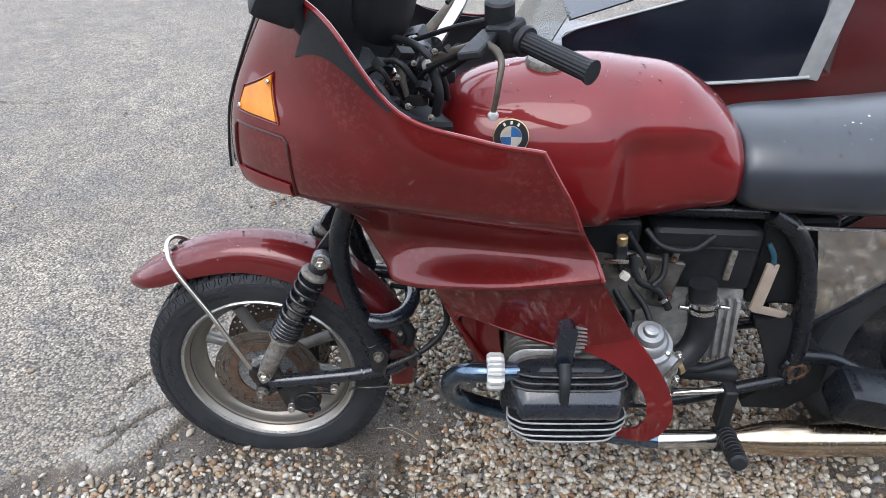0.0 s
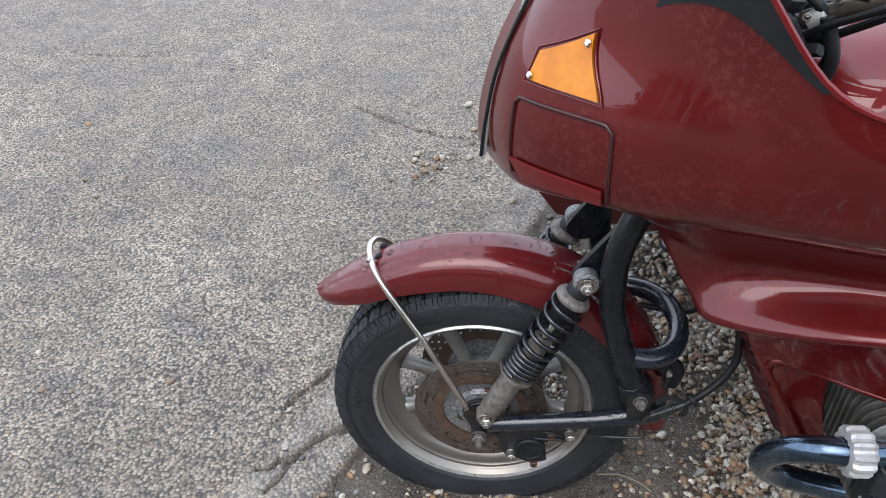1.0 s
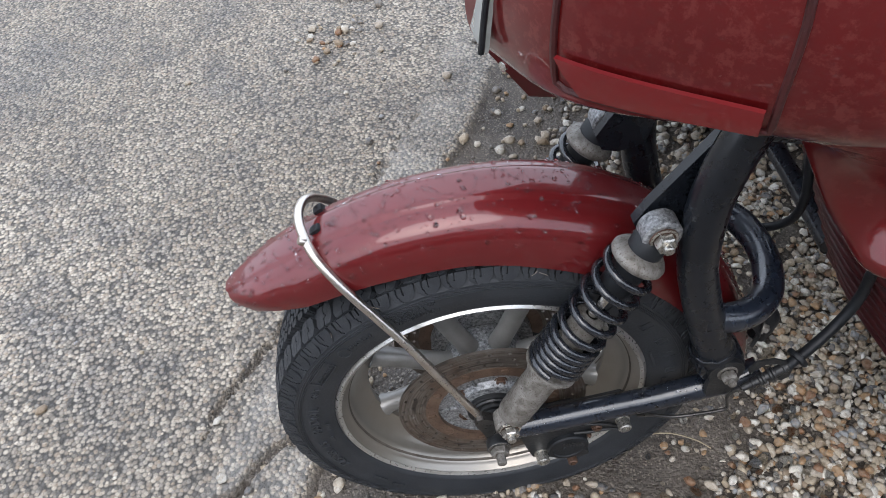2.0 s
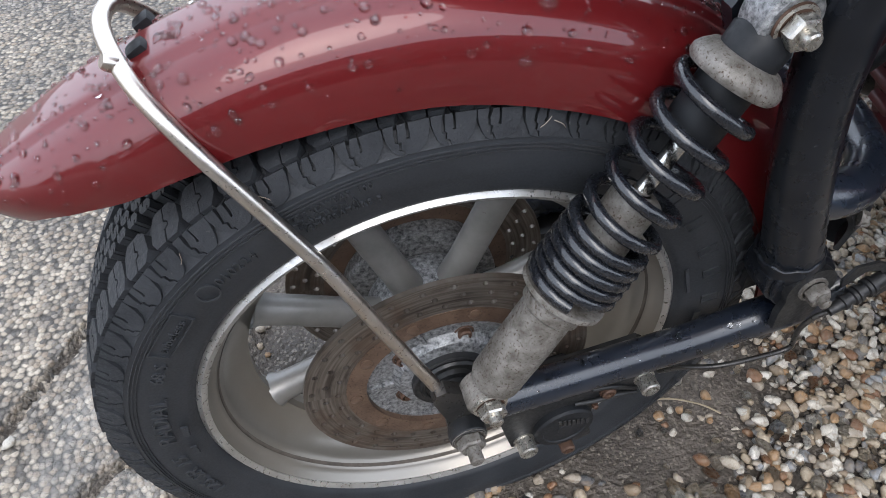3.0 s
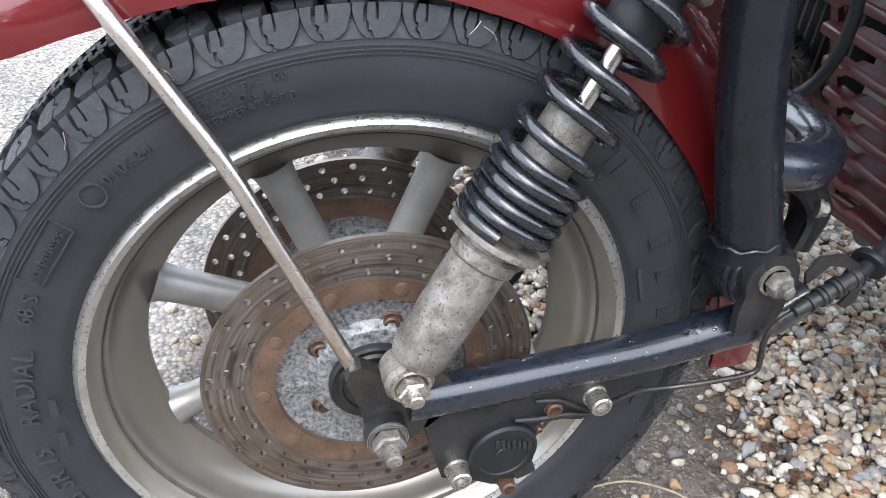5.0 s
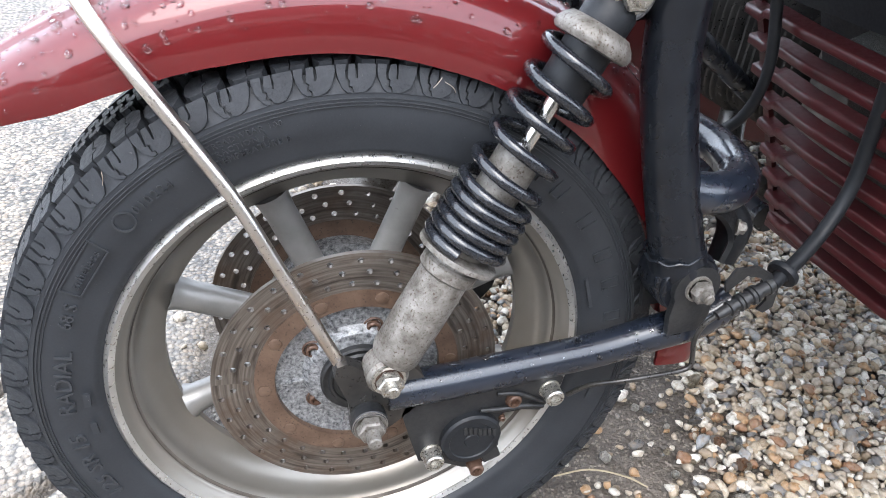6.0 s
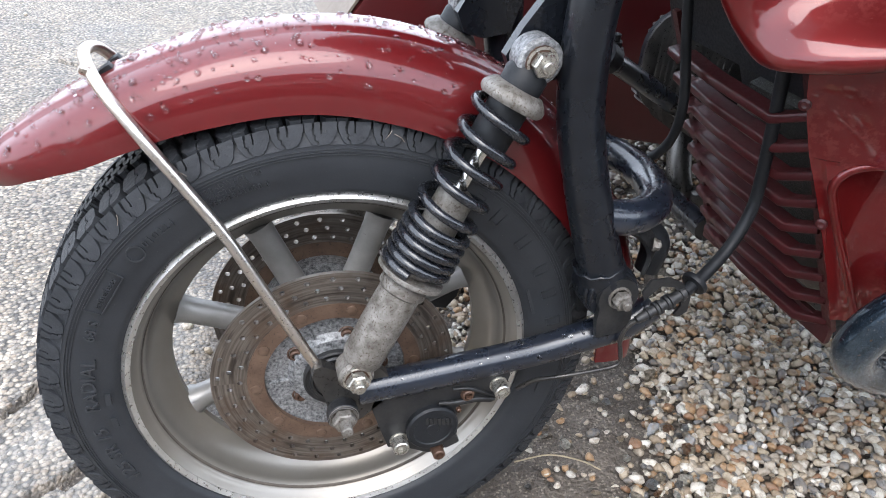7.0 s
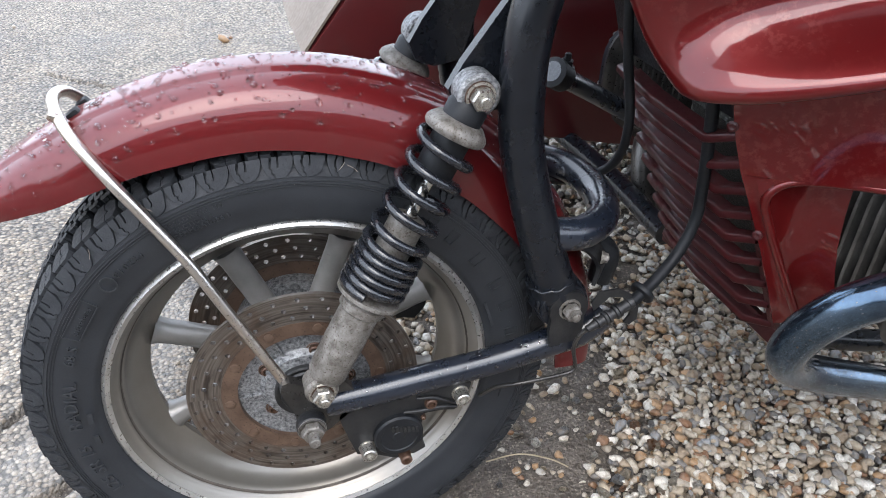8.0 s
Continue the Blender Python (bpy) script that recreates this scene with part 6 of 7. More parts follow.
def rounded_rect(hx, hz, r, n=6):
    out = []
    for cx, cz, a0 in ((hx - r, hz - r, 0), (r - hx, hz - r, 90), (r - hx, r - hz, 180), (hx - r, r - hz, 270)):
        for i in range(n + 1):
            a = radians(a0 + 90 * i / n)
            out.append((cx + r * math.cos(a), cz + r * math.sin(a)))
    return out


def layered(layers, m):
    """Stacks outlines (half x, half z, corner, y) into one closed body."""
    bm = bmesh.new()
    rings = [[bm.verts.new(m @ Vector((x, y, z))) for x, z in rounded_rect(hx, hz, r)] for hx, hz, r, y in layers]
    for a, b in zip(rings, rings[1:]):
        for j in range(len(a)):
            k = (j + 1) % len(a)
            bm.faces.new((a[j], a[k], b[k], b[j]))
    bm.faces.new(rings[0])
    bm.faces.new(list(reversed(rings[-1])))
    bmesh.ops.recalc_face_normals(bm, faces=bm.faces[:])
    return bm


def cylinder(s):
    """One flat-twin cylinder with its fins, head and rocker cover."""
    # Far cylinder gets a darker metal in place of the shade over there.
    alloy = ENGINE if s < 0 else PIPE_DARK
    head = GEARBOX if s < 0 else PIPE_DARK
    m = (pose(0.655, 0, 0.470) if s < 0 else pose(0.655, 0, 0.470, 0, 0, 180)) @ Matrix.Diagonal((1.11, 1.0, 1.04, 1.0))
    cyl = part("cylinder", layered([(0.062, 0.062, 0.05, -0.10), (0.062, 0.062, 0.05, -0.33)], m), alloy, bike, "finned alloy cylinder with black rocker cover")
    for i in range(12):
        y = -0.150 - 0.0142 * i
        grow = 1.0 if i < 8 else 1.06
        bm = layered([(0.097 * grow, 0.076 * grow, 0.035, y), (0.099 * grow, 0.078 * grow, 0.036, y - 0.002), (0.097 * grow, 0.076 * grow, 0.035, y - 0.004)], m)
        # Inner fins darker than the head's: shade in the opening put into colour.
        part("fin", bm, alloy if i < 11 else head, cyl)
    cover = part("rocker_cover", layered([(0.108, 0.076, 0.058, -0.328), (0.114, 0.081, 0.062, -0.333), (0.114, 0.081, 0.062, -0.342), (0.104, 0.071, 0.054, -0.345), (0.098, 0.064, 0.050, -0.352), (0.080, 0.045, 0.04, -0.353)], m), BLACK, cyl, "black rocker cover with bare alloy fins")
    bm = layered([(0.100, 0.050, 0.034, -0.342), (0.098, 0.048, 0.033, -0.352), (0.086, 0.022, 0.016, -0.388), (0.080, 0.014, 0.012, -0.393), (0.060, 0.006, 0.005, -0.395)], Matrix.Identity(4))
    for v in bm.verts:
        v.co.z += 0.006 - 0.012 * float(step01(-v.co.y, 0.350, 0.393)) + 0.012 * (1 - (v.co.x / 0.1) ** 2) * float(step01(-v.co.y, 0.350, 0.393))
    bm.transform(m)
    part("cover_dome", bm, BLACK_GLOSS, cover, "glossy blue-black dome with a sloping top", sharp=30)
    part("cover_joint", layered([(0.109, 0.077, 0.058, -0.322), (0.1155, 0.0825, 0.063, -0.326), (0.1155, 0.0825, 0.063, -0.331), (0.109, 0.077, 0.058, -0.3335)], m), alloy, cyl, "alloy joint face")
    for z, w, d, edge_mat in ((-0.030, 0.204, 0.046, FIN), (-0.042, 0.204, 0.050, FIN), (-0.054, 0.196, 0.054, FIN), (-0.066, 0.180, 0.056, FIN), (0.040, 0.196, 0.034, ENGINE), (0.051, 0.190, 0.028, ENGINE), (0.062, 0.176, 0.022, ENGINE)):
        at = m @ Matrix.Translation((0.0, 0, z))
        part("cover_fin", layered([(w / 2, 0.0017, 0.0016, -0.342), (w / 2, 0.0017, 0.0016, -0.342 - d * 0.50), (w / 2 - 0.012, 0.0016, 0.0015, -0.342 - d * 0.80), (w / 2 - 0.040, 0.0015, 0.0014, -0.342 - d)], at), BLACK, cyl)
        rim_line = [(-w / 2, -0.340), (-w / 2, -0.342 - d * 0.50), (-w / 2 + 0.012, -0.342 - d * 0.80), (-w / 2 + 0.040, -0.342 - d), (w / 2 - 0.040, -0.342 - d), (w / 2 - 0.012, -0.342 - d * 0.80), (w / 2, -0.342 - d * 0.50), (w / 2, -0.340)]
        part("fin_edge", tube([tuple(at @ Vector((a, b, 0))) for a, b in rim_line], 0.0021, 8, 3), edge_mat, cyl, "bare alloy fin edge" if edge_mat is FIN else "")
    part("cover_nut", hex_bolt(0.008, 0.008, 0.006), BLACK, cyl, "", m @ Matrix.Translation((0.0, -0.372, -0.048)))
    cap_line = [(0.0150 * math.cos(t), (0.034 if math.sin(t) > 0 else -0.034) + 0.0150 * math.sin(t)) for t in np.linspace(0.13, 6.15, 28)]
    bm = plate(cap_line, -0.350, -0.322, 0.005)
    bm.transform(m @ pose(-0.012, 0, 0.116, 0, 3, 0))
    part("plug_cap", bm, BLACK_GLOSS, cyl, "blue-black oval spark plug connector")
    part("plug_tail", tube([tuple(m @ Vector(q)) for q in ((-0.011, -0.352, 0.082), (-0.012, -0.376, 0.062), (-0.012, -0.392, 0.024))], [0.0125, 0.0115, 0.0080], 14, 4), BLACK_DULL, cyl)
    for i in range(8):
        part("head_fin", block((0.034, 0.050, 0.0030), m @ pose(0.020 - 0.0006 * i * i, -0.312, 0.148 - 0.0085 * i, -8, 4, 0), 0.001), head, cyl, "alloy head fin")
    return cyl


cylinder(-1)
cylinder(1)


def header(s):
    p = [(0.560, 0.335, 0.522), (0.510, 0.335, 0.520), (0.470, 0.325, 0.512), (0.442, 0.302, 0.482), (0.431, 0.278, 0.438), (0.440, 0.260, 0.392), (0.484, 0.248, 0.354), (0.600, 0.240, 0.308), (0.750, 0.222, 0.245), (0.900, 0.208, 0.205), (1.0, 0.205, 0.200)]
    if s > 0:
        p = [(x + 0.171 * max(0, min(1, (0.62 - x) / 0.1)), y, z - 0.118 * max(0, min(1, (0.62 - x) / 0.1))) for x, y, z in p]
    pipe = part("exhaust_header", tube([(x, y * s, z) for x, y, z in p], 0.0200, 20, 8), BLUED if s < 0 else PIPE_DARK, bike, "heat-blued exhaust header pipe" if s < 0 else "dull dark exhaust header pipe")
    bm = bmesh.new()
    ends = []
    for k, (r, y) in enumerate(((0.021, -0.017), (0.033, -0.016), (0.0365, -0.010), (0.0365, 0.010), (0.033, 0.016), (0.021, 0.017))):
        ends.append([bm.verts.new((r * (1.0 if j % 4 < 2 else 0.88) * math.cos(2 * math.pi * j / 48), y, r * (1.0 if j % 4 < 2 else 0.88) * math.sin(2 * math.pi * j / 48))) for j in range(48)])
    for a, b in zip(ends, ends[1:]):
        for j in range(48):
            bm.faces.new((a[j], a[(j + 1) % 48], b[(j + 1) % 48], b[j]))
    bmesh.ops.recalc_face_normals(bm, faces=bm.faces[:])
    if s > 0:
        bm.free()
        return
    part("exhaust_nut", bm, NUT_PALE, pipe, "ribbed pale exhaust nut", aim((0.515, 0.333 * s, 0.521), (0.7, 0.333 * s, 0.521)), smooth=False)
    sil = part("silencer", lathe([(0.020, 0), (0.022, 0.02), (0.030, 0.05), (0.040, 0.10), (0.042, 0.2), (0.043, 0.5), (0.034, 0.62), (0.025, 0.62), (0.020, 0.58)], 32, m=aim((1.06, 0.205 * s, 0.205), (1.7, 0.215 * s, 0.225))), SILENCER, bike, "tarnished golden-brown chromed silencer")
    part("collector", rod((0.90, 0.208 * s, 0.205), (1.075, 0.205 * s, 0.206), 0.0225), CHROME, sil, "bright exhaust clamp section")
    part("silencer_clamp", lathe([(0.024, -0.010), (0.0285, -0.009), (0.0285, 0.009), (0.024, 0.010)], 24, m=aim((1.045, 0.205 * s, 0.205), (1.2, 0.205 * s, 0.207))), BLACK_DULL, sil)


header(-1)
header(1)
case = part("engine_block", layered([(0.13, 0.145, 0.05, -0.11), (0.14, 0.155, 0.06, -0.09), (0.14, 0.155, 0.06, 0.09), (0.13, 0.145, 0.05, 0.11)], pose(0.67, 0, 0.475)), ENGINE, bike, "grey alloy flat-twin engine block")
part("gearbox", layered([(0.115, 0.10, 0.03, -0.085), (0.12, 0.105, 0.035, -0.075), (0.12, 0.105, 0.035, 0.085)], pose(0.958, 0, 0.450)), GEARBOX, case, "grey alloy gearbox")
for i in range(5):
    part("gearbox_rib", block((0.009, 0.020, 0.17), pose(0.992 + 0.019 * i, -0.090, 0.430, 0, -4, 0), 0.003), GEARBOX, case)
part("oil_sump", block((0.20, 0.17, 0.09), pose(0.74, 0, 0.290), 0.02, segs=3), PIPE_DARK, case, "finned oil sump")
part("starter_cover", block((0.15, 0.020, 0.12), pose(0.835, -0.112, 0.585, 0, 12, 0), 0.010, segs=3), ENGINE, case, "dirty alloy engine cover")
for x, z in ((0.775, 0.630), (0.890, 0.640), (0.780, 0.540), (0.895, 0.545)):
    part("cover_bolt", hex_bolt(0.006, 0.006, 0.004), RUSTY, case, "", pose(x, -0.123, z))
for i in range(4):
    part("cover_rib", block((0.006, 0.010, 0.085), pose(0.800 + 0.024 * i, -0.125, 0.585, 0, 12, 0), 0.002), ENGINE, case)
for pts, r in (([(0.80, -0.135, 0.66), (0.815, -0.150, 0.61), (0.86, -0.155, 0.585), (0.885, -0.165, 0.545)], 0.0085), ([(0.76, -0.14, 0.60), (0.78, -0.16, 0.57), (0.80, -0.18, 0.54), (0.80, -0.19, 0.50)], 0.007), ([(0.87, -0.13, 0.66), (0.865, -0.15, 0.62), (0.845, -0.16, 0.60)], 0.006),
               ([(0.90, -0.14, 0.36), (0.95, -0.15, 0.37), (1.00, -0.14, 0.36), (1.06, -0.13, 0.375)], 0.010), ([(0.88, -0.15, 0.33), (0.93, -0.16, 0.31), (0.99, -0.15, 0.30)], 0.008)):
    part("engine_hose", tube(pts, r, 10, 6), BLACK_DULL, bike, "black rubber hose")
part("hose_crimp", lathe([(0.0085, -0.005), (0.0105, -0.004), (0.0105, 0.004), (0.0085, 0.005)], 16, m=aim((0.872, -0.160, 0.566), (0.885, -0.165, 0.545))), CHROME, bike, "bright hose crimp")
air = part("air_box", block((0.235, 0.18, 0.150), pose(0.965, -0.005, 0.618, 0, 2, 0), 0.022, segs=3), BLACK_DULL, bike, "black plastic air filter box")
for x in (0.90, 1.02):
    part("air_clip", block((0.014, 0.008, 0.075), pose(x, -0.100, 0.612, 0, 4, 0), 0.003), ZINC, air, "grey spring clip")
part("air_lid_edge", tube([(0.86, -0.098, 0.652), (0.95, -0.1, 0.656), (1.07, -0.098, 0.648)], 0.003, 8, 4), BLACK_DULL, air)
part("top_cover", block((0.34, 0.16, 0.10), pose(0.66, 0, 0.655, 0, 0, 0), 0.02, segs=3), BLACK_DULL, case, "black engine top cover")

CARB_AT = aim((0.838, -0.205, 0.478), (0.834, -0.250, 0.60))
carb = part("carburettor", lathe([(0, 0.072), (0.012, 0.072), (0.015, 0.070), (0.016, 0.060), (0.026, 0.058), (0.030, 0.052), (0.031, 0.044), (0.038, 0.040), (0.042, 0.030), (0.043, 0.020), (0.052, 0.018), (0.054, 0.014), (0.054, 0.006), (0.050, 0.004), (0.046, -0.002), (0.042, -0.040), (0.034, -0.05), (0.030, -0.085), (0, -0.09)], 40, m=CARB_AT), CARB, bike, "bright alloy constant-velocity carburettor")
part("carb_hole", lathe([(0.0085, 0.0725), (0.0085, 0.066), (0, 0.066)], 16, m=CARB_AT), RUSTY, carb)
for k in range(4):
    a = radians(35 + 90 * k)
    part("cap_screw", lathe([(0, 0.024), (0.0042, 0.024), (0.0055, 0.021), (0.0055, 0.016), (0, 0.016)], 12, m=CARB_AT @ Matrix.Translation((0.0475 * math.cos(a), 0, 0.0475 * math.sin(a)))), CHROME, carb)
part("carb_throat", rod((0.800, -0.215, 0.440), (0.905, -0.205, 0.430), 0.030), CARB, carb)
part("carb_bowl", block((0.070, 0.065, 0.075), pose(0.858, -0.215, 0.385), 0.014, segs=3), GEARBOX, carb)
part("bowl_clip", tube([(0.825, -0.249, 0.415), (0.835, -0.252, 0.365), (0.880, -0.252, 0.360), (0.892, -0.249, 0.410)], 0.0025, 8, 5), CHROME, carb)
part("throttle_arm", block((0.010, 0.006, 0.055), pose(0.893, -0.245, 0.455, 0, 25, 0), 0.002), ZINC, carb)
for x, z in ((0.895, 0.490), (0.900, 0.425), (0.888, 0.385), (0.822, 0.430), (0.872, 0.345)):
    part("carb_screw", hex_bolt(0.006, 0.006, 0.006), CHROME, carb, "", pose(x, -0.245, z))
elbow = part("intake_elbow", tube([(0.898, -0.200, 0.430), (0.925, -0.192, 0.436), (0.950, -0.178, 0.460), (0.961, -0.166, 0.500), (0.956, -0.160, 0.545), (0.949, -0.156, 0.605)], 0.0285, 22, 6), BLACK_DULL, bike, "grey-black rubber intake elbow with steel clamps")
for z in (0.548, 0.564):
    part("hose_clamp", lathe([(0.028, 0), (0.0335, 0.001), (0.0335, 0.011), (0.028, 0.012)], 28, m=aim((0.9565 - (z - 0.548) * 0.12, -0.160, z - 0.006), (0.950, -0.156, 0.62))), CHROME, elbow, "bright hose clamp")
for dx in (-0.042, 0.042):
    part("clamp_screw", rod((0.955 + dx - 0.010, -0.172, 0.556), (0.955 + dx + 0.010, -0.174, 0.554), 0.0050, 10), CHROME, elbow)
part("clamp_band", lathe([(0.028, -0.006), (0.0315, -0.005), (0.0315, 0.005), (0.028, 0.006)], 24, m=aim((0.908, -0.198, 0.431), (0.94, -0.186, 0.446))), GOLD, elbow, "dull yellow clamp")
tap = part("fuel_tap", block((0.022, 0.022, 0.045), pose(0.775, -0.135, 0.665), 0.006, segs=3), BLACK_DULL, bike, "fuel tap with brass top")
part("tap_top", rod((0.775, -0.135, 0.685), (0.775, -0.135, 0.705), 0.011), GOLD, tap, "brass union")
part("tap_lever", block((0.05, 0.008, 0.010), pose(0.765, -0.150, 0.655), 0.003), CHROME, tap)
for pts in ([(0.775, -0.135, 0.645), (0.785, -0.140, 0.615), (0.805, -0.155, 0.590), (0.830, -0.175, 0.560), (0.842, -0.195, 0.535)], [(0.83, -0.10, 0.70), (0.86, -0.125, 0.675), (0.92, -0.13, 0.668), (0.97, -0.11, 0.69)], [(0.79, -0.11, 0.70), (0.84, -0.12, 0.62), (0.835, -0.13, 0.56)]):
    part("fuel_hose", tube(pts, 0.0065, 10, 6), BLACK_DULL, bike, "black rubber hose")
part("hose_joint", block((0.018, 0.014, 0.016), pose(0.787, -0.15, 0.618, 0, 30, 0), 0.004), WHITE, bike, "pale plastic hose joint")
part("engine_bracket", layered([(0.045, 0.04, 0.015, -0.03), (0.05, 0.045, 0.015, 0.03)], pose(0.79, -0.125, 0.575)), ENGINE, bike, "cast alloy engine mount")

# frame, pedals and rear end
for pts, r in (([(1.080, -0.100, 0.740), (1.128, -0.106, 0.706), (1.172, -0.108, 0.640), (1.196, -0.108, 0.560), (1.208, -0.108, 0.480), (1.216, -0.108, 0.400), (1.220, -0.106, 0.300)], 0.021), ([(1.205, -0.110, 0.462), (1.28, -0.112, 0.520), (1.38, -0.115, 0.605), (1.52, -0.118, 0.700)], 0.014),
               ([(0.62, -0.10, 0.262), (0.76, -0.12, 0.245), (0.95, -0.12, 0.245), (1.215, -0.105, 0.300)], 0.015), ([(1.20, -0.11, 0.375), (1.29, -0.115, 0.370), (1.38, -0.12, 0.330), (1.46, -0.12, 0.315)], 0.016), ([(0.42, -0.02, 0.80), (0.75, -0.03, 0.72), (1.08, -0.08, 0.73)], 0.016)):
    part("frame_tube", tube(pts, r, 16, 8), BLACK, bike, "black frame tube")
    part("frame_tube", tube([(x, -y, z) for x, y, z in pts], r, 16, 8), BLACK, bike, "black frame tube")
part("frame_gusset", plate([(1.105, 0.470), (1.135, 0.405), (1.166, 0.327), (1.172, 0.275), (1.120, 0.232), (1.130, 0.212), (1.235, 0.205), (1.300, 0.262), (1.300, 0.360), (1.250, 0.410), (1.205, 0.432), (1.180, 0.478)], -0.108, -0.086), BLACK_DULL, bike, "black frame gusset plate")
part("frame_boss", lathe([(0.020, 0.010), (0.034, 0.010), (0.036, 0.004), (0.036, -0.004), (0.030, -0.010), (0.020, -0.010)], 28, m=pose(1.223, -0.112, 0.337)), BLACK, bike, "black swing arm boss")
part("pivot_cap", lathe([(0, -0.004), (0.015, -0.004), (0.016, -0.010), (0.022, -0.010), (0.024, -0.006), (0.024, 0.02), (0, 0.02)], 28, m=pose(1.223, -0.118, 0.337)), RUSTY, bike, "rusty swing arm pivot cap")
part("battery_box", block((0.16, 0.15, 0.22), pose(1.165, 0.0, 0.60), 0.02, segs=3), BLACK_DULL, bike, "black battery tray")
side = [[(1.165, -0.128, 0.722), (1.30, -0.132, 0.722), (1.44, -0.134, 0.724)], [(1.195, -0.126, 0.610), (1.29, -0.130, 0.625), (1.40, -0.132, 0.655)], [(1.215, -0.122, 0.485), (1.24, -0.124, 0.505), (1.27, -0.126, 0.530)]]
part("side_cover", sheet(side, 0.004, 4, 4), POLISHED, bike, "polished metal side cover")
part("battery_strap", block((0.027, 0.008, 0.122), pose(1.104, -0.102, 0.556, 0, 6, 0), 0.003), CARD, bike, "tan strap")
part("strap_foot", block((0.080, 0.008, 0.018), pose(1.132, -0.100, 0.490, 0, 14, 0), 0.003), CARD, bike, "tan bracket")
part("blue_wire", tube([(1.095, -0.09, 0.66), (1.108, -0.10, 0.635), (1.112, -0.100, 0.605)], 0.006, 8, 4), WIRE, bike, "short dark teal wire")
lever = part("gear_lever", tube([(0.90, -0.155, 0.295), (0.98, -0.17, 0.318), (1.045, -0.185, 0.335)], 0.008, 12, 4), CHROME, bike, "bright gear linkage rod")
part("peg_arm", block((0.030, 0.04, 0.11), pose(1.050, -0.185, 0.290, 0, 0, 0), 0.009, segs=3), BLACK_DULL, lever, "black peg arm")
peg = part("footpeg", rod((1.062, -0.180, 0.215), (1.040, -0.330, 0.262), 0.019, 20, bevel=0.005), BLACK_DULL, bike, "black rubber rider footpeg")
for i in range(9):
    q = Vector((1.062, -0.180, 0.215)).lerp(Vector((1.040, -0.330, 0.262)), 0.12 + 0.095 * i)
    part("peg_ring", lathe([(0.019, -0.003), (0.0212, -0.002), (0.0212, 0.002), (0.019, 0.003)], 18, m=aim(q, (1.040 + 0.01, -0.34, 0.262))), BLACK_DULL, peg)
part("stand_tube", rod((0.955, -0.12, 0.338), (1.085, -0.125, 0.330), 0.020), BLACK_DULL, bike, "black tube under the gearbox")
board = part("pillion_board", block((0.20, 0.10, 0.095), pose(1.365, -0.21, 0.335, 12, 12, 0), 0.030, segs=4), BLACK, bike, "black ribbed pillion footrest")
for i in range(6):
    part("board_rib", block((0.008, 0.07, 0.006), pose(1.305 + 0.022 * i, -0.212, 0.391 - 0.0046 * i, 12, 12, 0), 0.002), BLACK_DULL, board)

rear = part("rear_tyre", lathe([(0.2, 0.05), (0.24, 0.068), (0.28, 0.066), (0.305, 0.04), (0.31, 0), (0.305, -0.04), (0.28, -0.066), (0.24, -0.068), (0.2, -0.05)], 64, m=pose(1.565, 0, 0.335)), RUBBER, bike, "black rear tyre")
part("rear_wheel_disc", lathe([(0, -0.05), (0.08, -0.05), (0.10, -0.03), (0.19, -0.03), (0.205, -0.05), (0.205, 0.05), (0.19, 0.03), (0.1, 0.03), (0.08, 0.05), (0, 0.05)], 48, m=pose(1.565, 0, 0.335)), BLACK, rear, "black rear wheel")

# ---------------------------------------------------------------- sidecar
car = thing("sidecar", (1.2, 0.8, 0.03), "dark burgundy sidecar with a black side screen", "sidecar")


def sidecar_body():
    """A wedge-nosed tub: the side outline carried across the car's width, narrowing at the nose."""
    side_out = [(0.166, 0.348), (0.084, 0.458), (0.150, 0.548), (0.42, 0.640), (0.75, 0.770), (1.43, 0.815), (1.43, 1.130), (1.75, 1.120), (2.20, 0.80), (2.30, 0.55), (2.20, 0.30), (0.9, 0.22)]
    bm = bmesh.new()
    a = [bm.verts.new((x, 0.50 + max(0, 0.0), z)) for x, z in side_out]
    b = [bm.verts.new((x + (0.03 if x < 0.2 else 0), 1.12, z)) for x, z in side_out]
    bm.faces.new(list(reversed(a)))
    bm.faces.new(b)
    for i in range(len(a)):
        j = (i + 1) % len(a)
        bm.faces.new((a[i], a[j], b[j], b[i]))
    bmesh.ops.recalc_face_normals(bm, faces=bm.faces[:])
    bmesh.ops.bevel(bm, geom=[e for e in bm.edges], offset=0.008, segments=2, profile=0.6, affect="EDGES")
    return part("tub", bm, RED_DARK, car, "dark burgundy sidecar body")


tub = sidecar_body()
# Pale sheet over the nose front: reflected sky given as a colour.
part("nose_sky_sheen", sheet([[(0.080, 0.505, 0.462), (0.084, 0.80, 0.462), (0.110, 1.11, 0.462)], [(0.112, 0.505, 0.508), (0.114, 0.80, 0.508), (0.14, 1.11, 0.508)], [(0.146, 0.505, 0.556), (0.148, 0.80, 0.556), (0.17, 1.11, 0.556)]], 0.004, 3, 3), NOSE, tub, "beige sheet for the sky reflected on the nose")
out = [(0.735, 0.775), (1.365, 0.815), (1.375, 1.130), (1.10, 1.035), (0.760, 0.938), (0.715, 0.915)]
part("side_screen", plate(out, 0.485, 0.496), NAVY, car, "dark glossy side screen of the folding top")
part("screen_bead", tube([(0.715, 0.482, 0.917), (0.760, 0.482, 0.941), (1.10, 0.482, 1.037), (1.375, 0.482, 1.132)], 0.003, 8, 3), STRIP, car, "bright beading of the side screen")
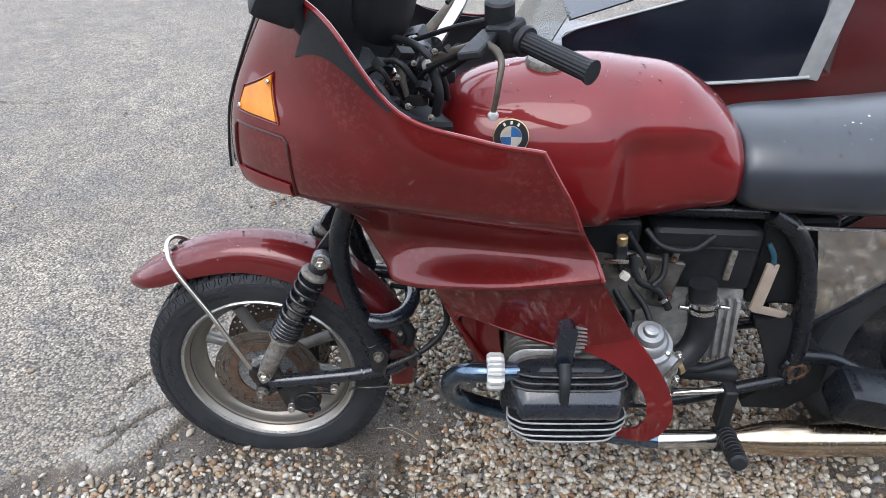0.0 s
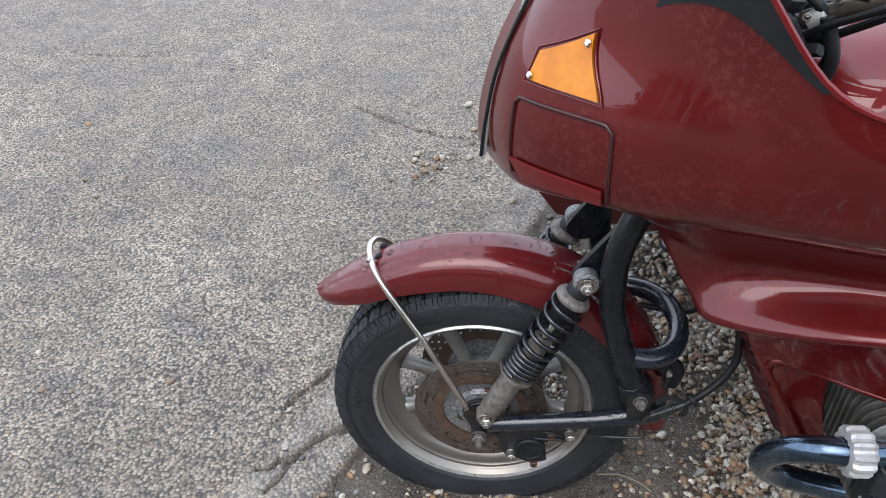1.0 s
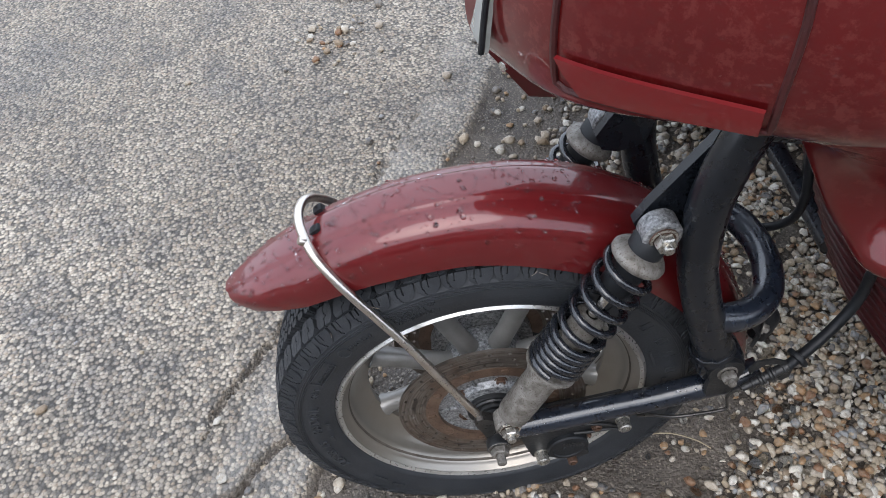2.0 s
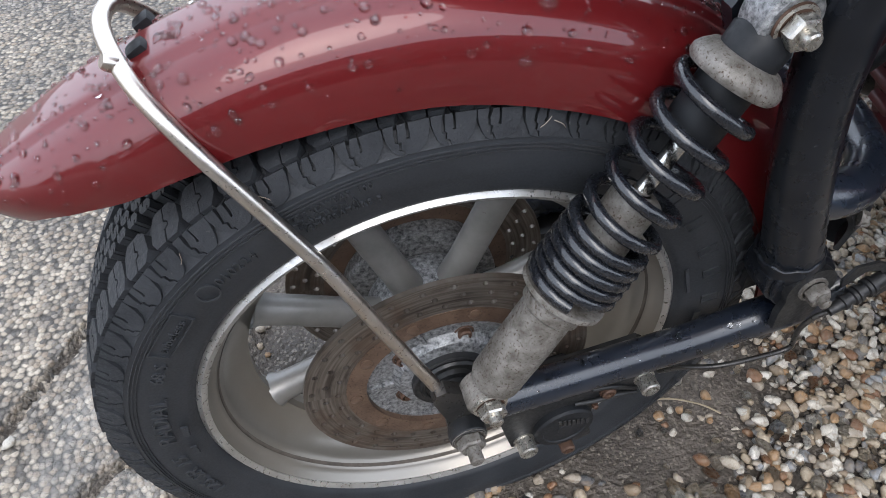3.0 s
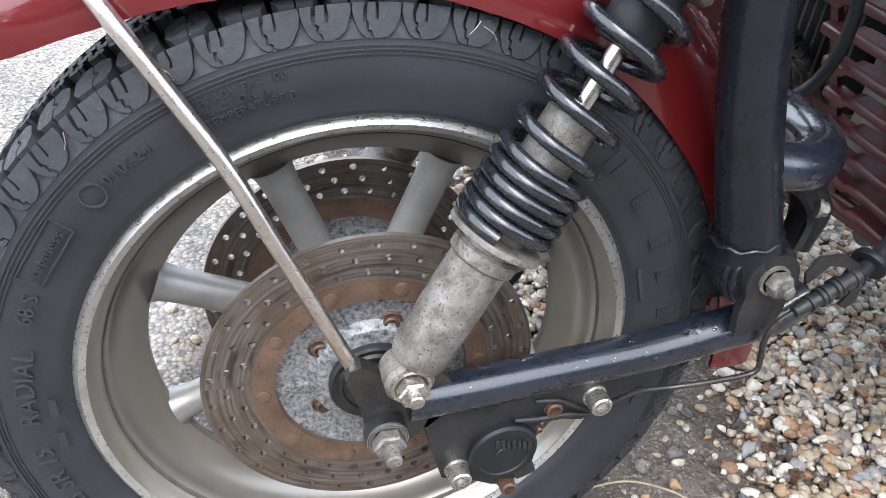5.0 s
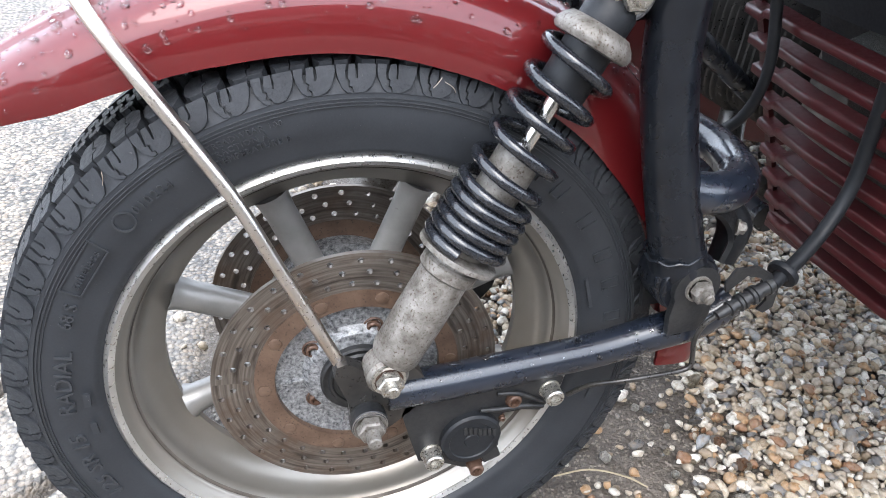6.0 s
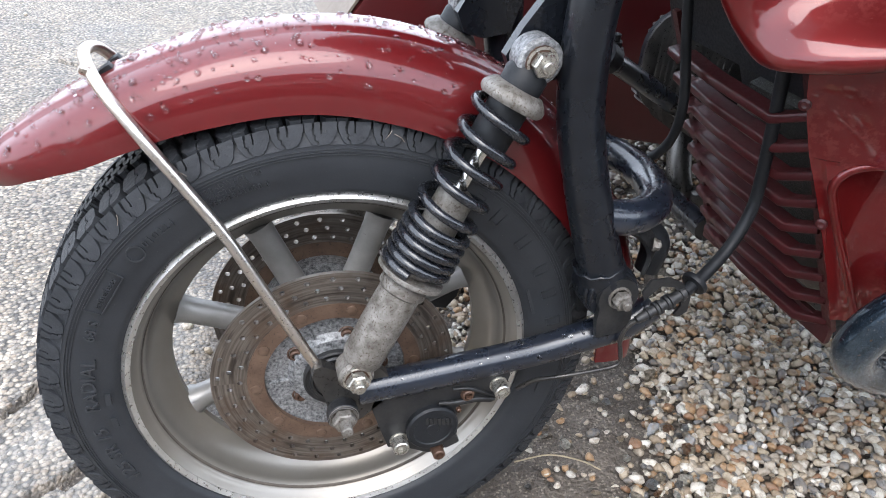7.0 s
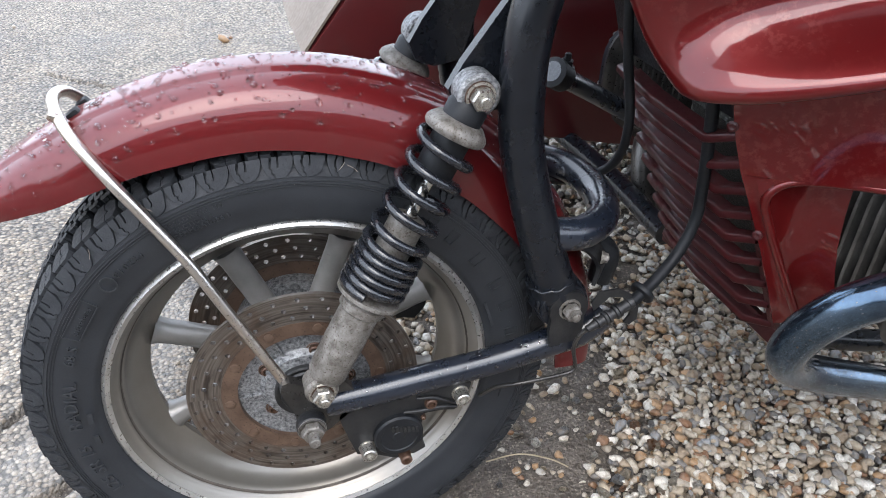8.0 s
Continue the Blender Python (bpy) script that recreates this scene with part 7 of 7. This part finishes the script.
part("lower_bead", tube([(0.74, 0.482, 0.776), (1.15, 0.482, 0.798), (1.37, 0.482, 0.814)], 0.005, 8, 3), STRIP, car, "grey beading")
part("pillar", block((0.055, 0.016, 0.36), pose(1.400, 0.490, 0.985, 0, 10, 0), 0.004), STRIP, car, "grey metal pillar strip")
part("hood", sheet([[(0.735, 0.52, 0.95), (1.05, 0.52, 1.05), (1.40, 0.52, 1.13)], [(0.735, 0.8, 0.97), (1.05, 0.8, 1.08), (1.40, 0.8, 1.16)], [(0.735, 1.1, 0.95), (1.05, 1.1, 1.05), (1.40, 1.1, 1.13)]], 0.004, 4, 4), NAVY, car, "dark folding top")
part("front_screen", sheet([[(0.62, 0.54, 0.74), (0.60, 0.80, 0.74), (0.62, 1.08, 0.74)], [(0.74, 0.54, 0.96), (0.72, 0.80, 0.98), (0.74, 1.08, 0.96)]], 0.004, 4, 3), PLEXI, car, "clear sidecar windscreen")
sw_t = part("wheel", lathe([(0.0, -0.05), (0.16, -0.045), (0.19, -0.055), (0.24, -0.062), (0.28, -0.05), (0.285, 0), (0.28, 0.05), (0.24, 0.062), (0.19, 0.055), (0, 0.05)], 48, m=pose(1.35, 1.24, 0.318)), RUBBER, car, "black sidecar tyre")
for x in (0.55, 1.35):
    part("mount_tube", tube([(x, 0.11, 0.30), (x + 0.03, 0.35, 0.28), (x + 0.03, 0.60, 0.27)], 0.017, 14, 4), BLACK, car, "black sidecar mounting tube")

# ---------------------------------------------------------------- unseen surroundings added behind the camera


# House added out of view: its wall and roof darken the paint's reflections.
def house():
    h = thing("house", (0.0, -9.0, 0.03), "plain house added out of view to darken reflections", "house")
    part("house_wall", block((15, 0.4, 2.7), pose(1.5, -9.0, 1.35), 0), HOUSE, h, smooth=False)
    part("unseen_roof", plate([(-6.4, 2.7), (9.4, 2.7), (7.6, 4.1), (-4.6, 4.1)], -10.5, -8.6), RED_DULL, h, "dull red roof of the added house, out of view")


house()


def hedge():
    """A long clipped hedge, unseen, added to darken low reflections: one mesh of many leaf clumps on a frame of stems.
    """
    rng = np.random.default_rng(3)
    co, fa = [], []
    for i in range(5200):
        c = np.array([rng.uniform(-14, 16), -6.8 + rng.normal(0, 0.45), 0.05 + 1.9 * rng.random() ** 0.8])
        c[2] *= 1 + 0.25 * np.sin(c[0] * 1.1) + 0.12 * np.sin(c[0] * 3.7)
        u, v = rng.normal(size=3), rng.normal(size=3)
        u, v = u / np.linalg.norm(u) * 0.16, v / np.linalg.norm(v) * 0.12
        k = len(co)
        co += [c - u, c + v, c + u, c - v]
        fa.append((k, k + 1, k + 2, k + 3))
    me = bpy.data.meshes.new("hedge")
    me.from_pydata([tuple(map(float, c)) for c in co], [], fa)
    me.materials.append(LEAF)
    return tagged(new("hedge", me), "dark green hedge added out of view to darken reflections", "hedge", kind="stuff")


hedge()

# ---------------------------------------------------------------- twig and gravel
part("stem", tube([(0.245, -0.02, 0.040), (0.290, -0.028, 0.052), (0.330, -0.045, 0.050), (0.352, -0.062, 0.046)], 0.0011, 6, 5), TWIG, None)
tagged(bpy.data.objects["stem"], "dry straw-coloured grass stem lying on the gravel", "grass stem")


def stone_shapes(n, level):
    """Unit pebbles: rounded, flattened, a little angular."""
    out = []
    rng = np.random.default_rng(11)
    for _ in range(n):
        bm = bmesh.new()
        bmesh.ops.create_icosphere(bm, subdivisions=level, radius=1.0)
        for v in bm.verts:
            d = v.co.normalized()
            k = 1 + (0.16 if level == 1 else 0.045) * float(rng.normal())
            v.co = d * max(0.72, min(1.25, k))
        if level > 1:
            for _ in range(8):
                axis = Vector([float(c) for c in rng.normal(size=3)]).normalized()
                cut = rng.uniform(0.50, 0.84)
                for v in bm.verts:
                    over = v.co.dot(axis) - cut
                    if over > 0:
                        v.co -= axis * over * 0.88
        bm.normal_update()
        co = np.array([v.co[:] for v in bm.verts])
        fa = np.array([[v.index for v in f.verts] for f in bm.faces])
        bm.free()
        out.append((co, fa))
    return out


SHAPES, ROUND_SHAPES = stone_shapes(10, 1), stone_shapes(12, 2)
rng = np.random.default_rng(21)


def scatter():
    """Where the stones lie: thick under the machine, thin along the asphalt's edge and near the tyre."""
    out = []

    def bed(x0, x1, y0, y1, n, lift):
        x, y = rng.uniform(x0, x1, n), rng.uniform(y0, y1, n)
        d = edge_of(x, y)
        keep = np.where(y < -0.13, 0.22 + 0.78 * step01(d, 0.0, 0.11), 0.10 + 0.95 * step01(d, 0.10, 0.30))
        bare = np.exp(-((x - 0.10) / 0.22) ** 2 - ((y - 0.02) / 0.10) ** 2) + 1.0 * np.exp(-((x - 0.27) / 0.12) ** 2 - ((y + 0.03) / 0.15) ** 2) + 0.5 * np.exp(-((x - 0.05) / 0.22) ** 2 - ((y - 0.55) / 0.3) ** 2)
        bare = bare + 1.1 * np.exp(-((x - 0.34) / 0.085) ** 2 - ((y + 0.02) / 0.08) ** 2) + 0.95 * np.exp(-((x - 0.43) / 0.055) ** 2 - ((y - 0.09) / 0.085) ** 2)
        across = (x - 0.3 - (y - 0.03)) * 0.707 - 0.018 + 0.02 * wobble(x, y, 9, 3.0)
        bare = bare + 0.95 * np.exp(-(across / 0.060) ** 2) * step01(x, 0.24, 0.36) * (1 - step01(x, 0.95, 1.15))
        keep = np.clip(keep - 0.95 * bare + 0.28 * wobble(x, y, 8, 7.0) * (d < 0.5), 0.075, 1)
        fade = np.minimum(np.minimum(x + 0.75, 2.2 - x), np.minimum(y + 0.60, 1.6 - y)) + 0.14 * wobble(x, y, 4.0, 2.0)
        keep = keep * (0.22 + 0.78 * step01(fade, 0.0, 0.30))
        ok = (d > 0.0) & (rng.random(n) < keep)
        for a, b in zip(x[ok], y[ok]):
            out.append((a, b, lift))
    bed(-0.75, 1.35, -0.60, 0.50, 20500, 0.0)
    bed(0.26, 1.35, -0.60, 0.50, 13000, 0.006)
    bed(1.35, 2.2, -0.6, 1.6, 4200, 0.0)
    n = 34000
    rr, aa = 4.3 * rng.random(n) ** 0.85, rng.uniform(0, 6.283, n)
    x, y = 0.6 + rr * np.cos(aa), 0.2 + rr * np.sin(aa)
    d = edge_of(x, y)
    inside = (x > -0.75) & (x < 2.2) & (y > -0.6) & (y < 1.6)
    ok = (d > 0.02) & ~inside & (rng.random(n) < 1.0 - rr / 4.2 + 0.3 * wobble(x, y, 2.0, 3.0))
    out.extend((a, b, 0.0) for a, b in zip(x[ok], y[ok]))
    bed(-0.1, 1.35, 0.50, 1.6, 8200, 0.0)
    x, y = rng.uniform(-1.6, 0.4, 420), rng.uniform(-0.5, 2.2, 420)
    d = edge_of(x, y)
    ok = (d < 0) & (rng.random(420) < np.exp(d / 0.28) + 0.04)
    out.extend((a, b, 0.0) for a, b in zip(x[ok], y[ok]))
    for _ in range(34):
        out.append((-0.21 + rng.normal(0, 0.055), 1.26 + rng.normal(0, 0.05), 0.0))
    return out


spots = scatter()
zs = ground_height(np.array([s[0] for s in spots]), np.array([s[1] for s in spots]))
gravel_co, gravel_fa, count, near_stones = [], [], 0, []
for (x, y, lift), gz in zip(spots, zs):
    size = 0.0043 + 0.0064 * rng.random() ** 2.0
    if y > 0.5 or x > 1.35:
        size *= 1.3
    if y > 1.6 or y < -0.6 or x > 2.2:
        size *= 1.5
    sx, sy, szz = size * rng.uniform(0.95, 1.45), size * rng.uniform(0.8, 1.05), size * rng.uniform(0.55, 0.85)
    yaw, tip, tip2 = rng.uniform(0, 6.283), rng.normal(0, 0.35), rng.normal(0, 0.35)
    z = gz + lift + szz * 0.55
    if abs(x) < 0.20 and abs(y) < 0.062:
        continue
    rot = np.array(Euler((tip, tip2, yaw)).to_matrix())
    k = int(rng.integers(len(SHAPES)))
    if 0.22 < x < 0.52 and -0.30 < y < 0.10 and len(near_stones) < 300 and (lift > 0 or x < 0.34):
        near_stones.append((k, rot, (sx, sy, szz), (x, y, z)))
        continue
    close = 0.10 < x < 0.80 and -0.40 < y < 0.22
    co, fa = ROUND_SHAPES[k] if close else SHAPES[k]
    gravel_co.append((co * (sx, sy, szz)) @ rot.T + (x, y, z))
    gravel_fa.append(fa + count)
    count += len(co)
me = bpy.data.meshes.new("gravel")
me.from_pydata(np.concatenate(gravel_co).tolist(), [], np.concatenate(gravel_fa).tolist())
me.polygons.foreach_set("use_smooth", [True] * len(me.polygons))
me.materials.append(PEBBLES)
gravel = tagged(new("gravel", me), "loose rounded cream, grey and brown gravel, damp", "gravel", kind="stuff")
stone_meshes = []
for co, fa in SHAPES:
    sm = bpy.data.meshes.new("pebble")
    sm.from_pydata(co.tolist(), [], fa.tolist())
    sm.polygons.foreach_set("use_smooth", [True] * len(sm.polygons))
    sm.materials.append(PEBBLE)
    stone_meshes.append(sm)
for k, rot, sc, at in near_stones:
    o = new("pebble", stone_meshes[k])
    o.matrix_basis = Matrix.Translation(at) @ Matrix(rot.tolist()).to_4x4() @ Matrix.Diagonal((*sc, 1))
    o.parent = gravel
